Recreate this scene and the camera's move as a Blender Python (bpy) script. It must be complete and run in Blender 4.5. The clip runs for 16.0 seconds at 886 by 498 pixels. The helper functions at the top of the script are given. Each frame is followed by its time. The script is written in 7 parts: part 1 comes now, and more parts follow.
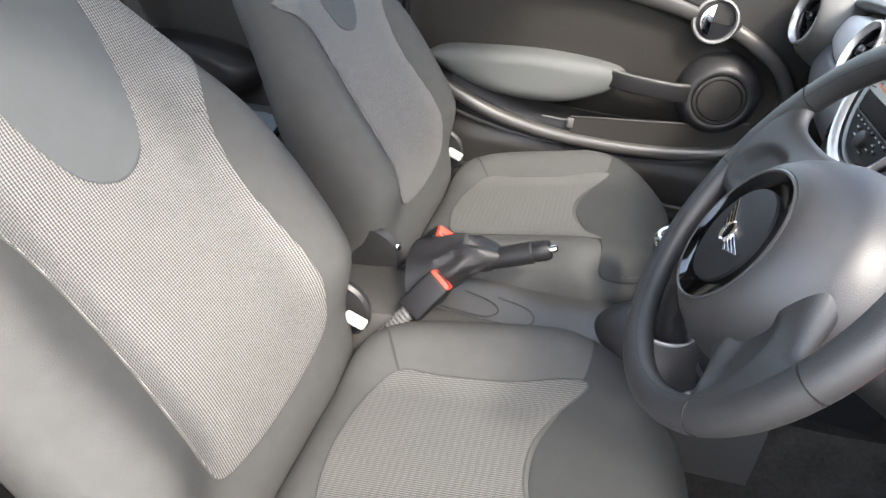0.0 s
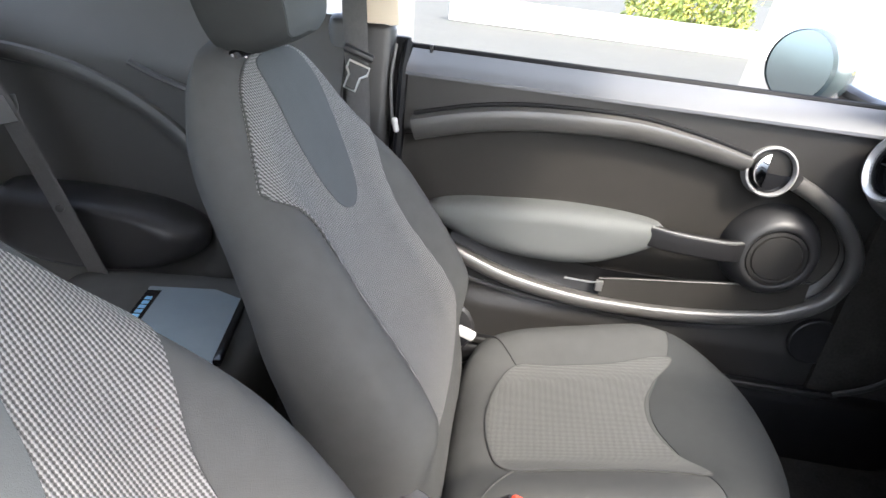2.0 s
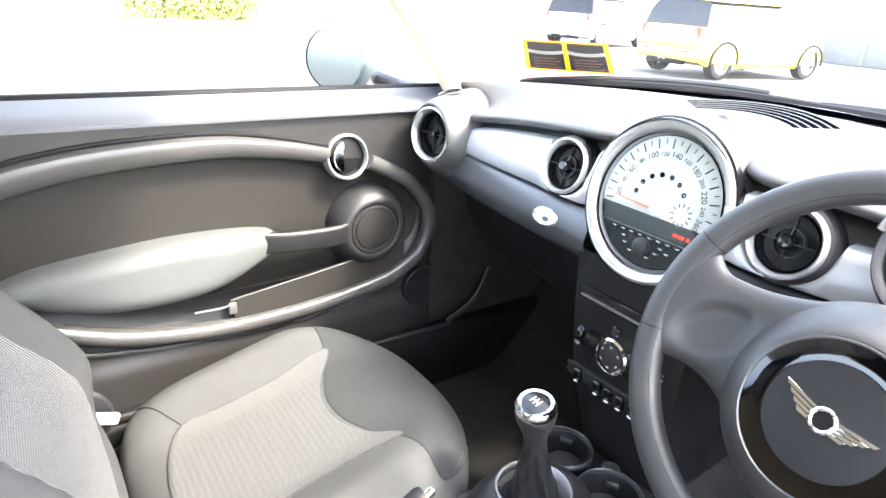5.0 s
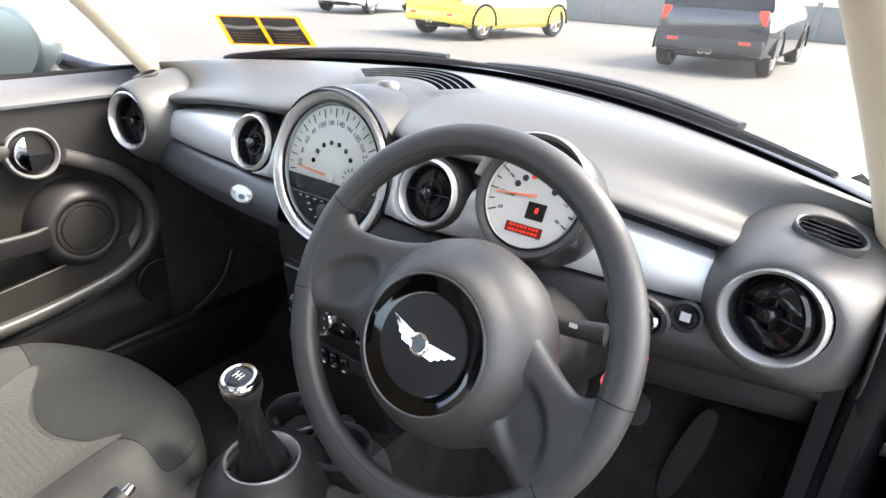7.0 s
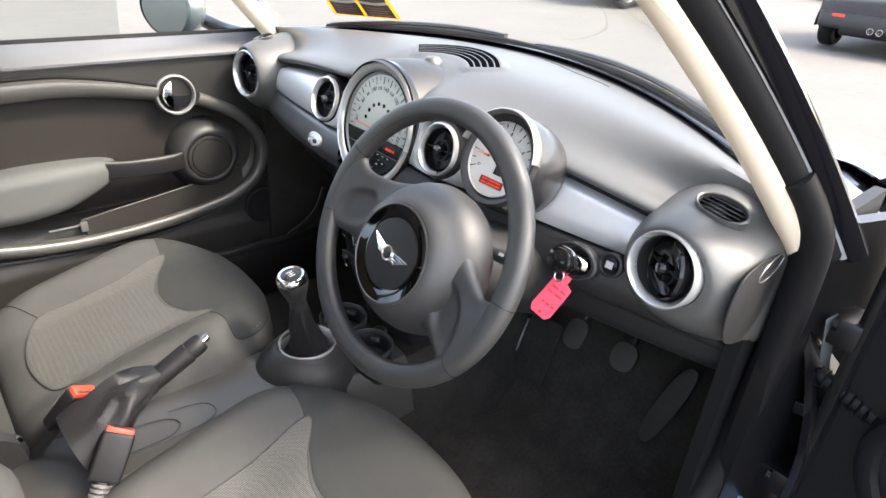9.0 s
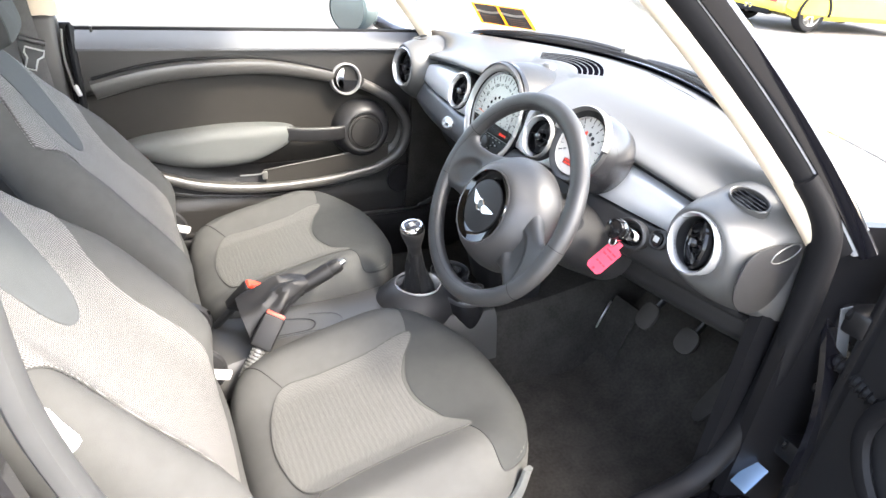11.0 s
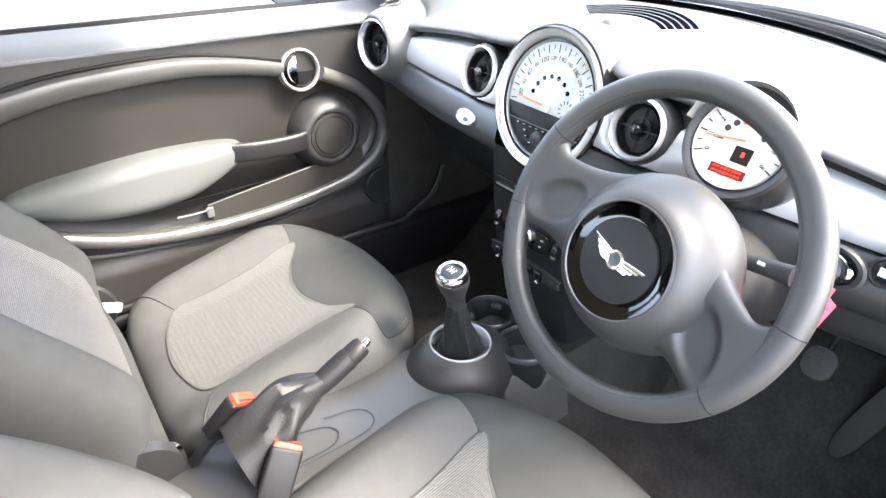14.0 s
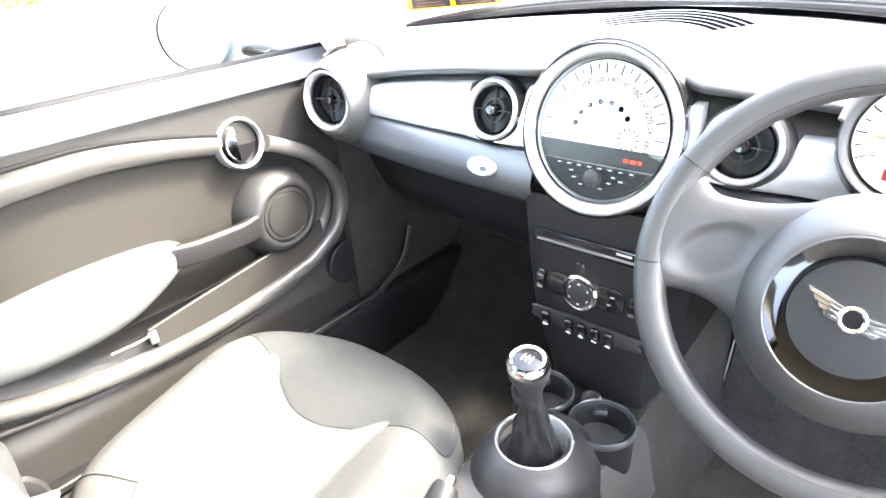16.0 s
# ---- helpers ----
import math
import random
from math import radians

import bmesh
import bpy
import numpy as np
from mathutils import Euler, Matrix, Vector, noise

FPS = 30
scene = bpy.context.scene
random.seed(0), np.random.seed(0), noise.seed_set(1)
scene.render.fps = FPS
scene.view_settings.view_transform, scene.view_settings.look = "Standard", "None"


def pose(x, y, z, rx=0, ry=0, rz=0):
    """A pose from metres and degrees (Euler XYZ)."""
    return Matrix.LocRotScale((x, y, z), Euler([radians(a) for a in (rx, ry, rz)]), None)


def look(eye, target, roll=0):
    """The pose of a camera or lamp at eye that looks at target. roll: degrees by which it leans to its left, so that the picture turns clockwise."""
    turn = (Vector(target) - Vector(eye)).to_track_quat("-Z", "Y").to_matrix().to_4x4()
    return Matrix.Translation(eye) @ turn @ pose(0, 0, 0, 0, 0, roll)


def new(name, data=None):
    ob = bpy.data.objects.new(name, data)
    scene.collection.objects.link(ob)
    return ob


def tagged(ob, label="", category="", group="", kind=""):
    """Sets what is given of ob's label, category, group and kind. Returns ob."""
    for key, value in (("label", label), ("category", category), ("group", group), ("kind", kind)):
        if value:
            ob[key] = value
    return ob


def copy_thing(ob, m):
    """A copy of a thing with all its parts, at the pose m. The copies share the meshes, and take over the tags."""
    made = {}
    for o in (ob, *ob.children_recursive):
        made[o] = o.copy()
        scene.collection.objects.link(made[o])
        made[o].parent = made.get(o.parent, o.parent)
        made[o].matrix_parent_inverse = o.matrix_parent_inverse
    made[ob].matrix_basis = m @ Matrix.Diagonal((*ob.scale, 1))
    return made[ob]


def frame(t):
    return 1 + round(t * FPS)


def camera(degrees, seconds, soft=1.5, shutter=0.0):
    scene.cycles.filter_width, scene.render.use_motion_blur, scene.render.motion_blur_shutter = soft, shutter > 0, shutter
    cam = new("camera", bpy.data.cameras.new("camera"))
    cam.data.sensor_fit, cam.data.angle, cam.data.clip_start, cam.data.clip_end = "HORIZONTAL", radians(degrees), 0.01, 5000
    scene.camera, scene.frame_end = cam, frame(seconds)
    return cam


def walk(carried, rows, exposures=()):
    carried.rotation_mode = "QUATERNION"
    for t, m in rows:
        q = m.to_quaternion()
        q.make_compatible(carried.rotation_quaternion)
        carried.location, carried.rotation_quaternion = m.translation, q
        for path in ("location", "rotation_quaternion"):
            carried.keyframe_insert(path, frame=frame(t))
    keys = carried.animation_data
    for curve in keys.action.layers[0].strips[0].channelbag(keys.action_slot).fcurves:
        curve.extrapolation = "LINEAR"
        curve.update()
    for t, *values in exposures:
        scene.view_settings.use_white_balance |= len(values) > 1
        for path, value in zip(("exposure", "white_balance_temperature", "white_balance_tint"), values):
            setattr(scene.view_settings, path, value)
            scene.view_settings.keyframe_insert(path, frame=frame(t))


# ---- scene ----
cam = camera(71.8, 16.0)
PATH = [
    (0, (-0.387, -0.833, 1.12), (-0.733, 0.769, -0.026), 6.1),
    (0.5, (-0.456, -0.758, 1.119), (-0.879, 0.899, 0.082), 5.3),
    (1, (-0.553, -0.687, 1.124), (-0.84, 1.015, 0.114), 6.4),
    (1.5, (-0.616, -0.614, 1.132), (-0.805, 1.152, 0.212), 7.2),
    (2, (-0.664, -0.504, 1.111), (-0.799, 1.294, 0.245), 7.0),
    (2.5, (-0.694, -0.455, 1.083), (-0.699, 1.359, 0.241), 5.4),
    (3, (-0.721, -0.421, 1.091), (-0.448, 1.361, 0.226), 5.3),
    (3.5, (-0.725, -0.414, 1.086), (-0.165, 1.301, 0.224), 5.6),
    (4, (-0.718, -0.425, 1.1), (0.066, 1.214, 0.263), 4.6),
    (4.5, (-0.72, -0.442, 1.109), (0.178, 1.157, 0.312), 4.6),
    (5, (-0.72, -0.473, 1.135), (0.364, 1.023, 0.371), 3.7),
    (7.5, (-0.611, -0.657, 1.16), (0.899, 0.347, 0.315), 3.4),
    (8, (-0.617, -0.711, 1.169), (0.802, 0.372, 0.267), 4.0),
    (8.5, (-0.622, -0.8, 1.199), (0.664, 0.41, 0.258), 3.5),
    (9, (-0.659, -0.886, 1.229), (0.536, 0.412, 0.286), 4.2),
    (9.5, (-0.726, -0.986, 1.238), (0.396, 0.378, 0.299), 3.2),
    (10, (-0.765, -1.071, 1.261), (0.268, 0.37, 0.336), 4.5),
    (12.5, (-0.732, -1.166, 1.284), (-0.045, 0.424, 0.283), 4.0),
    (13, (-0.769, -1.011, 1.25), (0.024, 0.489, 0.192), 3.2),
    (13.5, (-0.77, -0.852, 1.24), (0.192, 0.557, 0.195), 1.8),
    (14, (-0.722, -0.67, 1.199), (0.288, 0.706, 0.155), 1.0),
    (14.5, (-0.701, -0.552, 1.17), (0.386, 0.791, 0.163), -0.4),
    (15, (-0.731, -0.461, 1.148), (0.476, 0.778, 0.145), -1.5),
    (15.5, (-0.741, -0.4, 1.148), (0.587, 0.76, 0.203), -2.4),
    (16, (-0.748, -0.356, 1.142), (0.571, 0.83, 0.218), -4.1),
]
EXPOSURES = [(t, e, k, 10) for t, e, k in ((0, 3.18, 6850), (2, 3.32, 6750), (3.5, 3.56, 6750), (4.5, 4.15, 6850), (5, 4.4, 6850), (7.5, 2.87, 7250), (8, 2.76, 7250), (8.5, 2.94, 7250), (9, 3.11, 7250), (9.5, 3.34, 7250), (10, 3.84, 7150), (12.5, 3.66, 7000), (14, 4.29, 7000), (15, 4.95, 7100), (16, 5.40, 7100))]
walk(cam, [(t, look(eye, target, roll)) for t, eye, target, roll in PATH], EXPOSURES)

# ---------- light ----------
SUN_AZ, SUN_EL = -55.0, 50.0          # degrees: azimuth from +x towards +y, elevation
world = bpy.data.worlds.new("world")
scene.world = world
world.use_nodes = True
wn = world.node_tree
sky = wn.nodes.new("ShaderNodeTexSky")
sky.sky_type = "NISHITA"
sky.sun_disc = False
sky.sun_elevation = radians(SUN_EL)
sky.sun_rotation = radians(90.0 - SUN_AZ)
sky.dust_density = 2.5
sky.air_density = 0.75
veil = wn.nodes.new("ShaderNodeHueSaturation")      # thin cloud pales the blue
veil.inputs["Saturation"].default_value = 0.74
wn.links.new(sky.outputs[0], veil.inputs["Color"])
wn.links.new(veil.outputs[0], wn.nodes["Background"].inputs[0])
wn.nodes["Background"].inputs[1].default_value = 0.15
sun = new("sun", bpy.data.lights.new("sun", "SUN"))
sun.data.energy, sun.data.angle, sun.data.color = 0.77, radians(8.0), (1.0, 0.95, 0.88)
sd = Vector((math.cos(radians(SUN_EL)) * math.cos(radians(SUN_AZ)), math.cos(radians(SUN_EL)) * math.sin(radians(SUN_AZ)), math.sin(radians(SUN_EL))))
sun.matrix_world = look(sd * 20, (0, 0, 0))


# ---------- materials ----------
def material(name, color, rough=0.6, metal=0.0, var=0.06, scale=30.0, bump=0.0, bump_scale=400.0, coat=0.0, emit=None, spec=0.5):
    """A surface with two scales of colour variation and a fine grain."""
    m = bpy.data.materials.new(name)
    m.use_nodes = True
    nt = m.node_tree
    b = nt.nodes["Principled BSDF"]
    b.inputs["Roughness"].default_value = rough
    b.inputs["Metallic"].default_value = metal
    b.inputs["Specular IOR Level"].default_value = spec
    b.inputs["Coat Weight"].default_value = coat
    tc = nt.nodes.new("ShaderNodeTexCoord")
    n1, n2 = nt.nodes.new("ShaderNodeTexNoise"), nt.nodes.new("ShaderNodeTexNoise")
    n1.inputs["Scale"].default_value, n2.inputs["Scale"].default_value = scale, scale * 0.13
    n1.inputs["Detail"].default_value, n2.inputs["Detail"].default_value = 5, 3
    nt.links.new(tc.outputs["Object"], n1.inputs["Vector"])
    nt.links.new(tc.outputs["Object"], n2.inputs["Vector"])
    mix = nt.nodes.new("ShaderNodeMath")
    mix.operation = "ADD"
    nt.links.new(n1.outputs[0], mix.inputs[0])
    nt.links.new(n2.outputs[0], mix.inputs[1])
    ramp = nt.nodes.new("ShaderNodeMapRange")
    ramp.inputs[1].default_value, ramp.inputs[2].default_value = 0.6, 1.4
    ramp.inputs[3].default_value, ramp.inputs[4].default_value = 1 - var, 1 + var
    nt.links.new(mix.outputs[0], ramp.inputs[0])
    mul = nt.nodes.new("ShaderNodeVectorMath")
    mul.operation = "MULTIPLY"
    mul.inputs[0].default_value = color
    nt.links.new(ramp.outputs[0], mul.inputs[1])
    nt.links.new(mul.outputs[0], b.inputs["Base Color"])
    if rough > 0.12:
        rr = nt.nodes.new("ShaderNodeMapRange")
        rr.inputs[3].default_value, rr.inputs[4].default_value = rough - 0.06, rough + 0.06
        nt.links.new(n2.outputs[0], rr.inputs[0])
        nt.links.new(rr.outputs[0], b.inputs["Roughness"])
    if bump:
        n3, bp = nt.nodes.new("ShaderNodeTexNoise"), nt.nodes.new("ShaderNodeBump")
        n3.inputs["Scale"].default_value = bump_scale
        n3.inputs["Detail"].default_value = 2
        nt.links.new(tc.outputs["Object"], n3.inputs["Vector"])
        bp.inputs["Strength"].default_value = bump
        bp.inputs["Distance"].default_value = 0.001
        nt.links.new(n3.outputs[0], bp.inputs["Height"])
        nt.links.new(bp.outputs[0], b.inputs["Normal"])
    if emit:
        b.inputs["Emission Color"].default_value = (*emit[:3], 1)
        b.inputs["Emission Strength"].default_value = emit[3]
    return m


def woven(name, light, dark, pitch, axis, rough=0.9, cross=0.35):
    """Ribbed upholstery cloth: pale ribs across the given object axis, broken by finer threads."""
    m = material(name, light, rough, var=0.05, scale=12)
    nt = m.node_tree
    b = nt.nodes["Principled BSDF"]
    base = b.inputs["Base Color"].links[0].from_socket
    tc = nt.nodes.new("ShaderNodeTexCoord")
    sep = nt.nodes.new("ShaderNodeSeparateXYZ")
    wob = nt.nodes.new("ShaderNodeTexNoise")
    wob.inputs["Scale"].default_value = 25
    nt.links.new(tc.outputs["Object"], wob.inputs["Vector"])
    nt.links.new(tc.outputs["Object"], sep.inputs[0])

    def wave(socket, p, wobble):
        a = nt.nodes.new("ShaderNodeMath")
        a.operation = "MULTIPLY_ADD"
        a.inputs[1].default_value = wobble
        nt.links.new(wob.outputs[0], a.inputs[0])
        nt.links.new(socket, a.inputs[2])
        k = nt.nodes.new("ShaderNodeMath")
        k.operation = "MULTIPLY"
        k.inputs[1].default_value = 2 * math.pi / p
        nt.links.new(a.outputs[0], k.inputs[0])
        s = nt.nodes.new("ShaderNodeMath")
        s.operation = "SINE"
        nt.links.new(k.outputs[0], s.inputs[0])
        return s.outputs[0]

    w1 = wave(sep.outputs[axis], pitch, 0.0002)
    w2 = wave(sep.outputs[1 if axis != 1 else 2], pitch * 0.8, 0.0002)
    add = nt.nodes.new("ShaderNodeMath")
    add.operation = "MULTIPLY_ADD"
    add.inputs[1].default_value = cross
    nt.links.new(w2, add.inputs[0])
    nt.links.new(w1, add.inputs[2])
    fac = nt.nodes.new("ShaderNodeMapRange")
    fac.inputs[1].default_value, fac.inputs[2].default_value = -0.7, 0.8
    nt.links.new(add.outputs[0], fac.inputs[0])
    mx = nt.nodes.new("ShaderNodeMix")
    mx.data_type = "RGBA"
    mx.inputs["A"].default_value = (*dark, 1)
    nt.links.new(fac.outputs[0], mx.inputs["Factor"])
    nt.links.new(base, mx.inputs["B"])
    nt.links.new(mx.outputs["Result"], b.inputs["Base Color"])
    bp = nt.nodes.new("ShaderNodeBump")
    bp.inputs["Strength"].default_value = 0.5
    bp.inputs["Distance"].default_value = 0.001
    nt.links.new(add.outputs[0], bp.inputs["Height"])
    nt.links.new(bp.outputs[0], b.inputs["Normal"])
    return m


def glass(name, tint=(1, 1, 1), rough=0.0):
    m = bpy.data.materials.new(name)
    m.use_nodes = True
    nt = m.node_tree
    nt.nodes.remove(nt.nodes["Principled BSDF"])
    tr, gl, mx = nt.nodes.new("ShaderNodeBsdfTransparent"), nt.nodes.new("ShaderNodeBsdfGlossy"), nt.nodes.new("ShaderNodeMixShader")
    lw, pw, fr = nt.nodes.new("ShaderNodeLayerWeight"), nt.nodes.new("ShaderNodeMath"), nt.nodes.new("ShaderNodeMath")
    pw.operation, fr.operation = "POWER", "MULTIPLY_ADD"
    pw.inputs[1].default_value = 5.0
    fr.inputs[1].default_value, fr.inputs[2].default_value = 0.5, 0.03
    nt.links.new(lw.outputs["Facing"], pw.inputs[0])
    nt.links.new(pw.outputs[0], fr.inputs[0])
    gl.inputs["Roughness"].default_value = rough
    tr.inputs[0].default_value = (*tint, 1)
    nt.links.new(fr.outputs[0], mx.inputs[0])
    nt.links.new(tr.outputs[0], mx.inputs[1])
    nt.links.new(gl.outputs[0], mx.inputs[2])
    nt.links.new(mx.outputs[0], nt.nodes["Material Output"].inputs[0])
    return m


M_FABRIC = material("dark_knit_cloth", (0.067, 0.068, 0.066), 0.92, var=0.10, scale=40, bump=0.5, bump_scale=900, spec=0.2)
M_FABRIC2 = material("charcoal_knit_cloth", (0.036, 0.038, 0.038), 0.92, var=0.10, scale=40, bump=0.5, bump_scale=900, spec=0.2)
M_TONGUE = material("smooth_grey_cloth", (0.074, 0.080, 0.082), 0.9, var=0.06, scale=30, bump=0.3, bump_scale=1200, spec=0.2)
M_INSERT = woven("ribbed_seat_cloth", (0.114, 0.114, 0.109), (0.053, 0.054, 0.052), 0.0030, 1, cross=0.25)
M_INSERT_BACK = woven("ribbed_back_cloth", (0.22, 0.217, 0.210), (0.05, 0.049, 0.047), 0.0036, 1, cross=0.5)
M_SEAM = material("seam_thread", (0.040, 0.040, 0.039), 0.9)
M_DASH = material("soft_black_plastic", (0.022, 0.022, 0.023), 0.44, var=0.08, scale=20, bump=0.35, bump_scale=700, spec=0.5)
M_DARK = material("black_plastic", (0.022, 0.022, 0.023), 0.45, var=0.08, scale=20, bump=0.2, bump_scale=700)
M_GLOSSBLACK = material("gloss_black", (0.008, 0.008, 0.009), 0.12, var=0.02)
M_SILVER = material("silver_paint_trim", (0.60, 0.61, 0.62), 0.32, 0.45, var=0.03, scale=50)
M_RING = material("satin_silver_ring", (0.60, 0.60, 0.60), 0.26, 0.6, var=0.02, scale=40)
M_CHROME = material("chrome", (0.86, 0.87, 0.88), 0.06, 1.0, var=0.01)
M_ANTHRA = material("anthracite_trim", (0.19, 0.19, 0.185), 0.36, 0.5, var=0.05, scale=40)
M_DOOR = material("door_plastic", (0.023, 0.0222, 0.0212), 0.36, var=0.08, scale=18, bump=0.35, bump_scale=600, spec=0.6)
M_DOORCLOTH = material("door_insert_vinyl", (0.017, 0.0152, 0.013), 0.62, var=0.10, scale=22, bump=0.4, bump_scale=700, spec=0.33)
M_ARMREST = material("pale_grey_vinyl", (0.085, 0.090, 0.089), 0.72, var=0.05, scale=16, bump=0.3, bump_scale=800)
M_CONSOLE = material("console_plastic", (0.054, 0.053, 0.051), 0.38, var=0.06, scale=18, bump=0.25, bump_scale=700, spec=0.7)
M_LEATHER = material("black_leatherette", (0.014, 0.014, 0.015), 0.46, var=0.1, scale=30, bump=0.6, bump_scale=350, spec=0.35)
M_RUBBER = material("wheel_rubber", (0.021, 0.021, 0.022), 0.50, var=0.08, scale=25, bump=0.25, bump_scale=900, spec=0.85)
M_CARPET = material("black_carpet", (0.036, 0.034, 0.031), 1.0, var=0.35, scale=160, bump=1.0, bump_scale=900, spec=0.1)
M_BEIGE = material("ivory_pillar_trim", (0.80, 0.69, 0.54), 0.7, var=0.03, scale=15, bump=0.2, bump_scale=900)
M_SEAL = material("rubber_seal", (0.009, 0.009, 0.010), 0.5, var=0.1, scale=30, spec=0.18)
M_PAINT = material("black_car_paint", (0.006, 0.006, 0.008), 0.10, var=0.02, coat=1.0)
M_JAMB = material("black_jamb_paint", (0.007, 0.007, 0.008), 0.32, var=0.05, scale=20, spec=0.35)
M_RED = material("red_button", (0.80, 0.065, 0.035), 0.45, var=0.04)
M_TAG = material("red_plastic_tag", (0.80, 0.055, 0.10), 0.5, var=0.04)
M_INK = material("dark_red_ink", (0.38, 0.02, 0.04), 0.7)
M_WHITE = material("white_plastic", (0.50, 0.50, 0.49), 0.5, var=0.03)
M_DIAL = material("pale_dial", (0.52, 0.505, 0.475), 0.5, var=0.02)
M_DIALINK = material("dial_ink", (0.02, 0.02, 0.02), 0.6)
M_NEEDLE = material("orange_needle", (0.85, 0.20, 0.08), 0.5)
M_SCREEN = material("dark_display", (0.012, 0.010, 0.010), 0.25, var=0.02)
M_LED = material("red_led", (0.5, 0.02, 0.01), 0.5, emit=(1.0, 0.05, 0.02, 0.10))
M_LEDBACK = material("red_display", (0.04, 0.006, 0.005), 0.3, emit=(1.0, 0.05, 0.02, 0.012))
M_ORANGE = material("orange_sticker_edge", (0.85, 0.38, 0.03), 0.5)
nt = M_ORANGE.node_tree                  # thin film: daylight shows through it
tl, mxs = nt.nodes.new("ShaderNodeBsdfTranslucent"), nt.nodes.new("ShaderNodeMixShader")
tl.inputs[0].default_value = (0.95, 0.50, 0.06, 1)
mxs.inputs[0].default_value = 0.75
nt.links.new(nt.nodes["Principled BSDF"].outputs[0], mxs.inputs[1])
nt.links.new(tl.outputs[0], mxs.inputs[2])
nt.links.new(mxs.outputs[0], nt.nodes["Material Output"].inputs[0])
# the same dusty carpet as M_CARPET, made paler for the better lit side
M_LITCARPET = material("dusty_lit_carpet", (0.050, 0.046, 0.041), 1.0, var=0.35, scale=140, bump=1.0, bump_scale=800, spec=0.1)
M_STICK = material("dark_sticker", (0.02, 0.02, 0.025), 0.5)
M_BELT = material("belt_webbing", (0.085, 0.084, 0.083), 0.8, var=0.15, scale=200, bump=0.5, bump_scale=1200)
M_STEEL = material("bare_steel", (0.55, 0.55, 0.54), 0.3, 1.0, var=0.05)
M_ASPHALT = material("pale_concrete_yard", (0.118, 0.112, 0.103), 0.9, var=0.14, scale=9, bump=0.6, bump_scale=60)
M_GLASS = glass("clear_glass", (0.93, 0.96, 0.95))
M_SCREENGLASS = glass("hazed_windscreen_glass", (0.93, 0.96, 0.95))
nt = M_SCREENGLASS.node_tree             # a weak translucent mix stands in for glare haze on the glass
haze, tl, mxs = nt.nodes.new("ShaderNodeTexNoise"), nt.nodes.new("ShaderNodeBsdfTranslucent"), nt.nodes.new("ShaderNodeMixShader")
dr = nt.nodes.new("ShaderNodeMapRange")
haze.inputs["Scale"].default_value, haze.inputs["Detail"].default_value = 9.0, 6.0
dr.inputs[1].default_value, dr.inputs[2].default_value, dr.inputs[3].default_value, dr.inputs[4].default_value = 0.3, 0.7, 0.003, 0.010
nt.links.new(haze.outputs[0], dr.inputs[0])
nt.links.new(dr.outputs[0], mxs.inputs[0])
nt.links.new(nt.nodes["Mix Shader"].outputs[0], mxs.inputs[1])
nt.links.new(tl.outputs[0], mxs.inputs[2])
nt.links.new(mxs.outputs[0], nt.nodes["Material Output"].inputs[0])
M_SIDEGLASS = glass("tinted_side_glass", (0.74, 0.78, 0.77))
M_DARKCHROME = material("dark_chrome", (0.20, 0.20, 0.21), 0.07, 1.0, var=0.02)
# door belt plastic with a pale blue sky reflection mixed into its base colour
M_BELTTOP = material("smooth_skylit_belt", (0.10, 0.105, 0.115), 0.24, var=0.04, scale=12, spec=0.9)
# paler than the other dash plastic: grazing sky sheen is in the colour
M_PAD = material("soft_skylit_pad", (0.068, 0.068, 0.066), 0.46, var=0.07, scale=14, bump=0.25, bump_scale=700, spec=0.85)
M_MOULD = material("satin_door_moulding", (0.070, 0.068, 0.065), 0.32, 0.1, var=0.04, scale=30, spec=0.7)
M_SHELL = material("satin_grey_shell", (0.07, 0.07, 0.073), 0.30, 0.35, var=0.03, scale=30)
M_RINGGLOSS = material("dark_gloss_ring", (0.055, 0.055, 0.058), 0.06, 1.0, var=0.02)
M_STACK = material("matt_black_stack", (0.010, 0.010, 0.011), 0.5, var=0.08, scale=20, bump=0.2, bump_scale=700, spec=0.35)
M_SLOPE = material("satin_bezel_slope", (0.24, 0.24, 0.245), 0.4, 0.3, var=0.03, scale=30)
M_REAR = material("rear_side_plastic", (0.055, 0.055, 0.054), 0.45, var=0.07, scale=18, bump=0.3, bump_scale=600)
# grey-blue base holds the sky that the mirror shell reflects
M_MIRRORSHELL = material("sky_tinted_mirror_shell", (0.085, 0.115, 0.122), 0.25, var=0.03, coat=0.8)
# satin lip plastic, its colour raised and blued for the sky it reflects
M_LIP_SKY = material("satin_skylit_lip", (0.046, 0.050, 0.055), 0.36, var=0.06, scale=16, bump=0.2, bump_scale=700, spec=0.95)
M_HOOD = material("satin_black_shell", (0.020, 0.020, 0.022), 0.26, var=0.04, scale=20, spec=0.6)
M_SLOT = material("black_slot", (0.003, 0.003, 0.005), 1.0, spec=0.0)
M_MIRROR = material("mirror_glass", (0.20, 0.235, 0.24), 0.22, 1.0, var=0.0)


# ---------- building helpers ----------
def thing(name, label, category, group="", kind="", at=(0, 0, 0)):
    ob = new(name)
    ob.empty_display_size = 0.05
    ob.location = at
    return tagged(ob, label, category, group, kind)


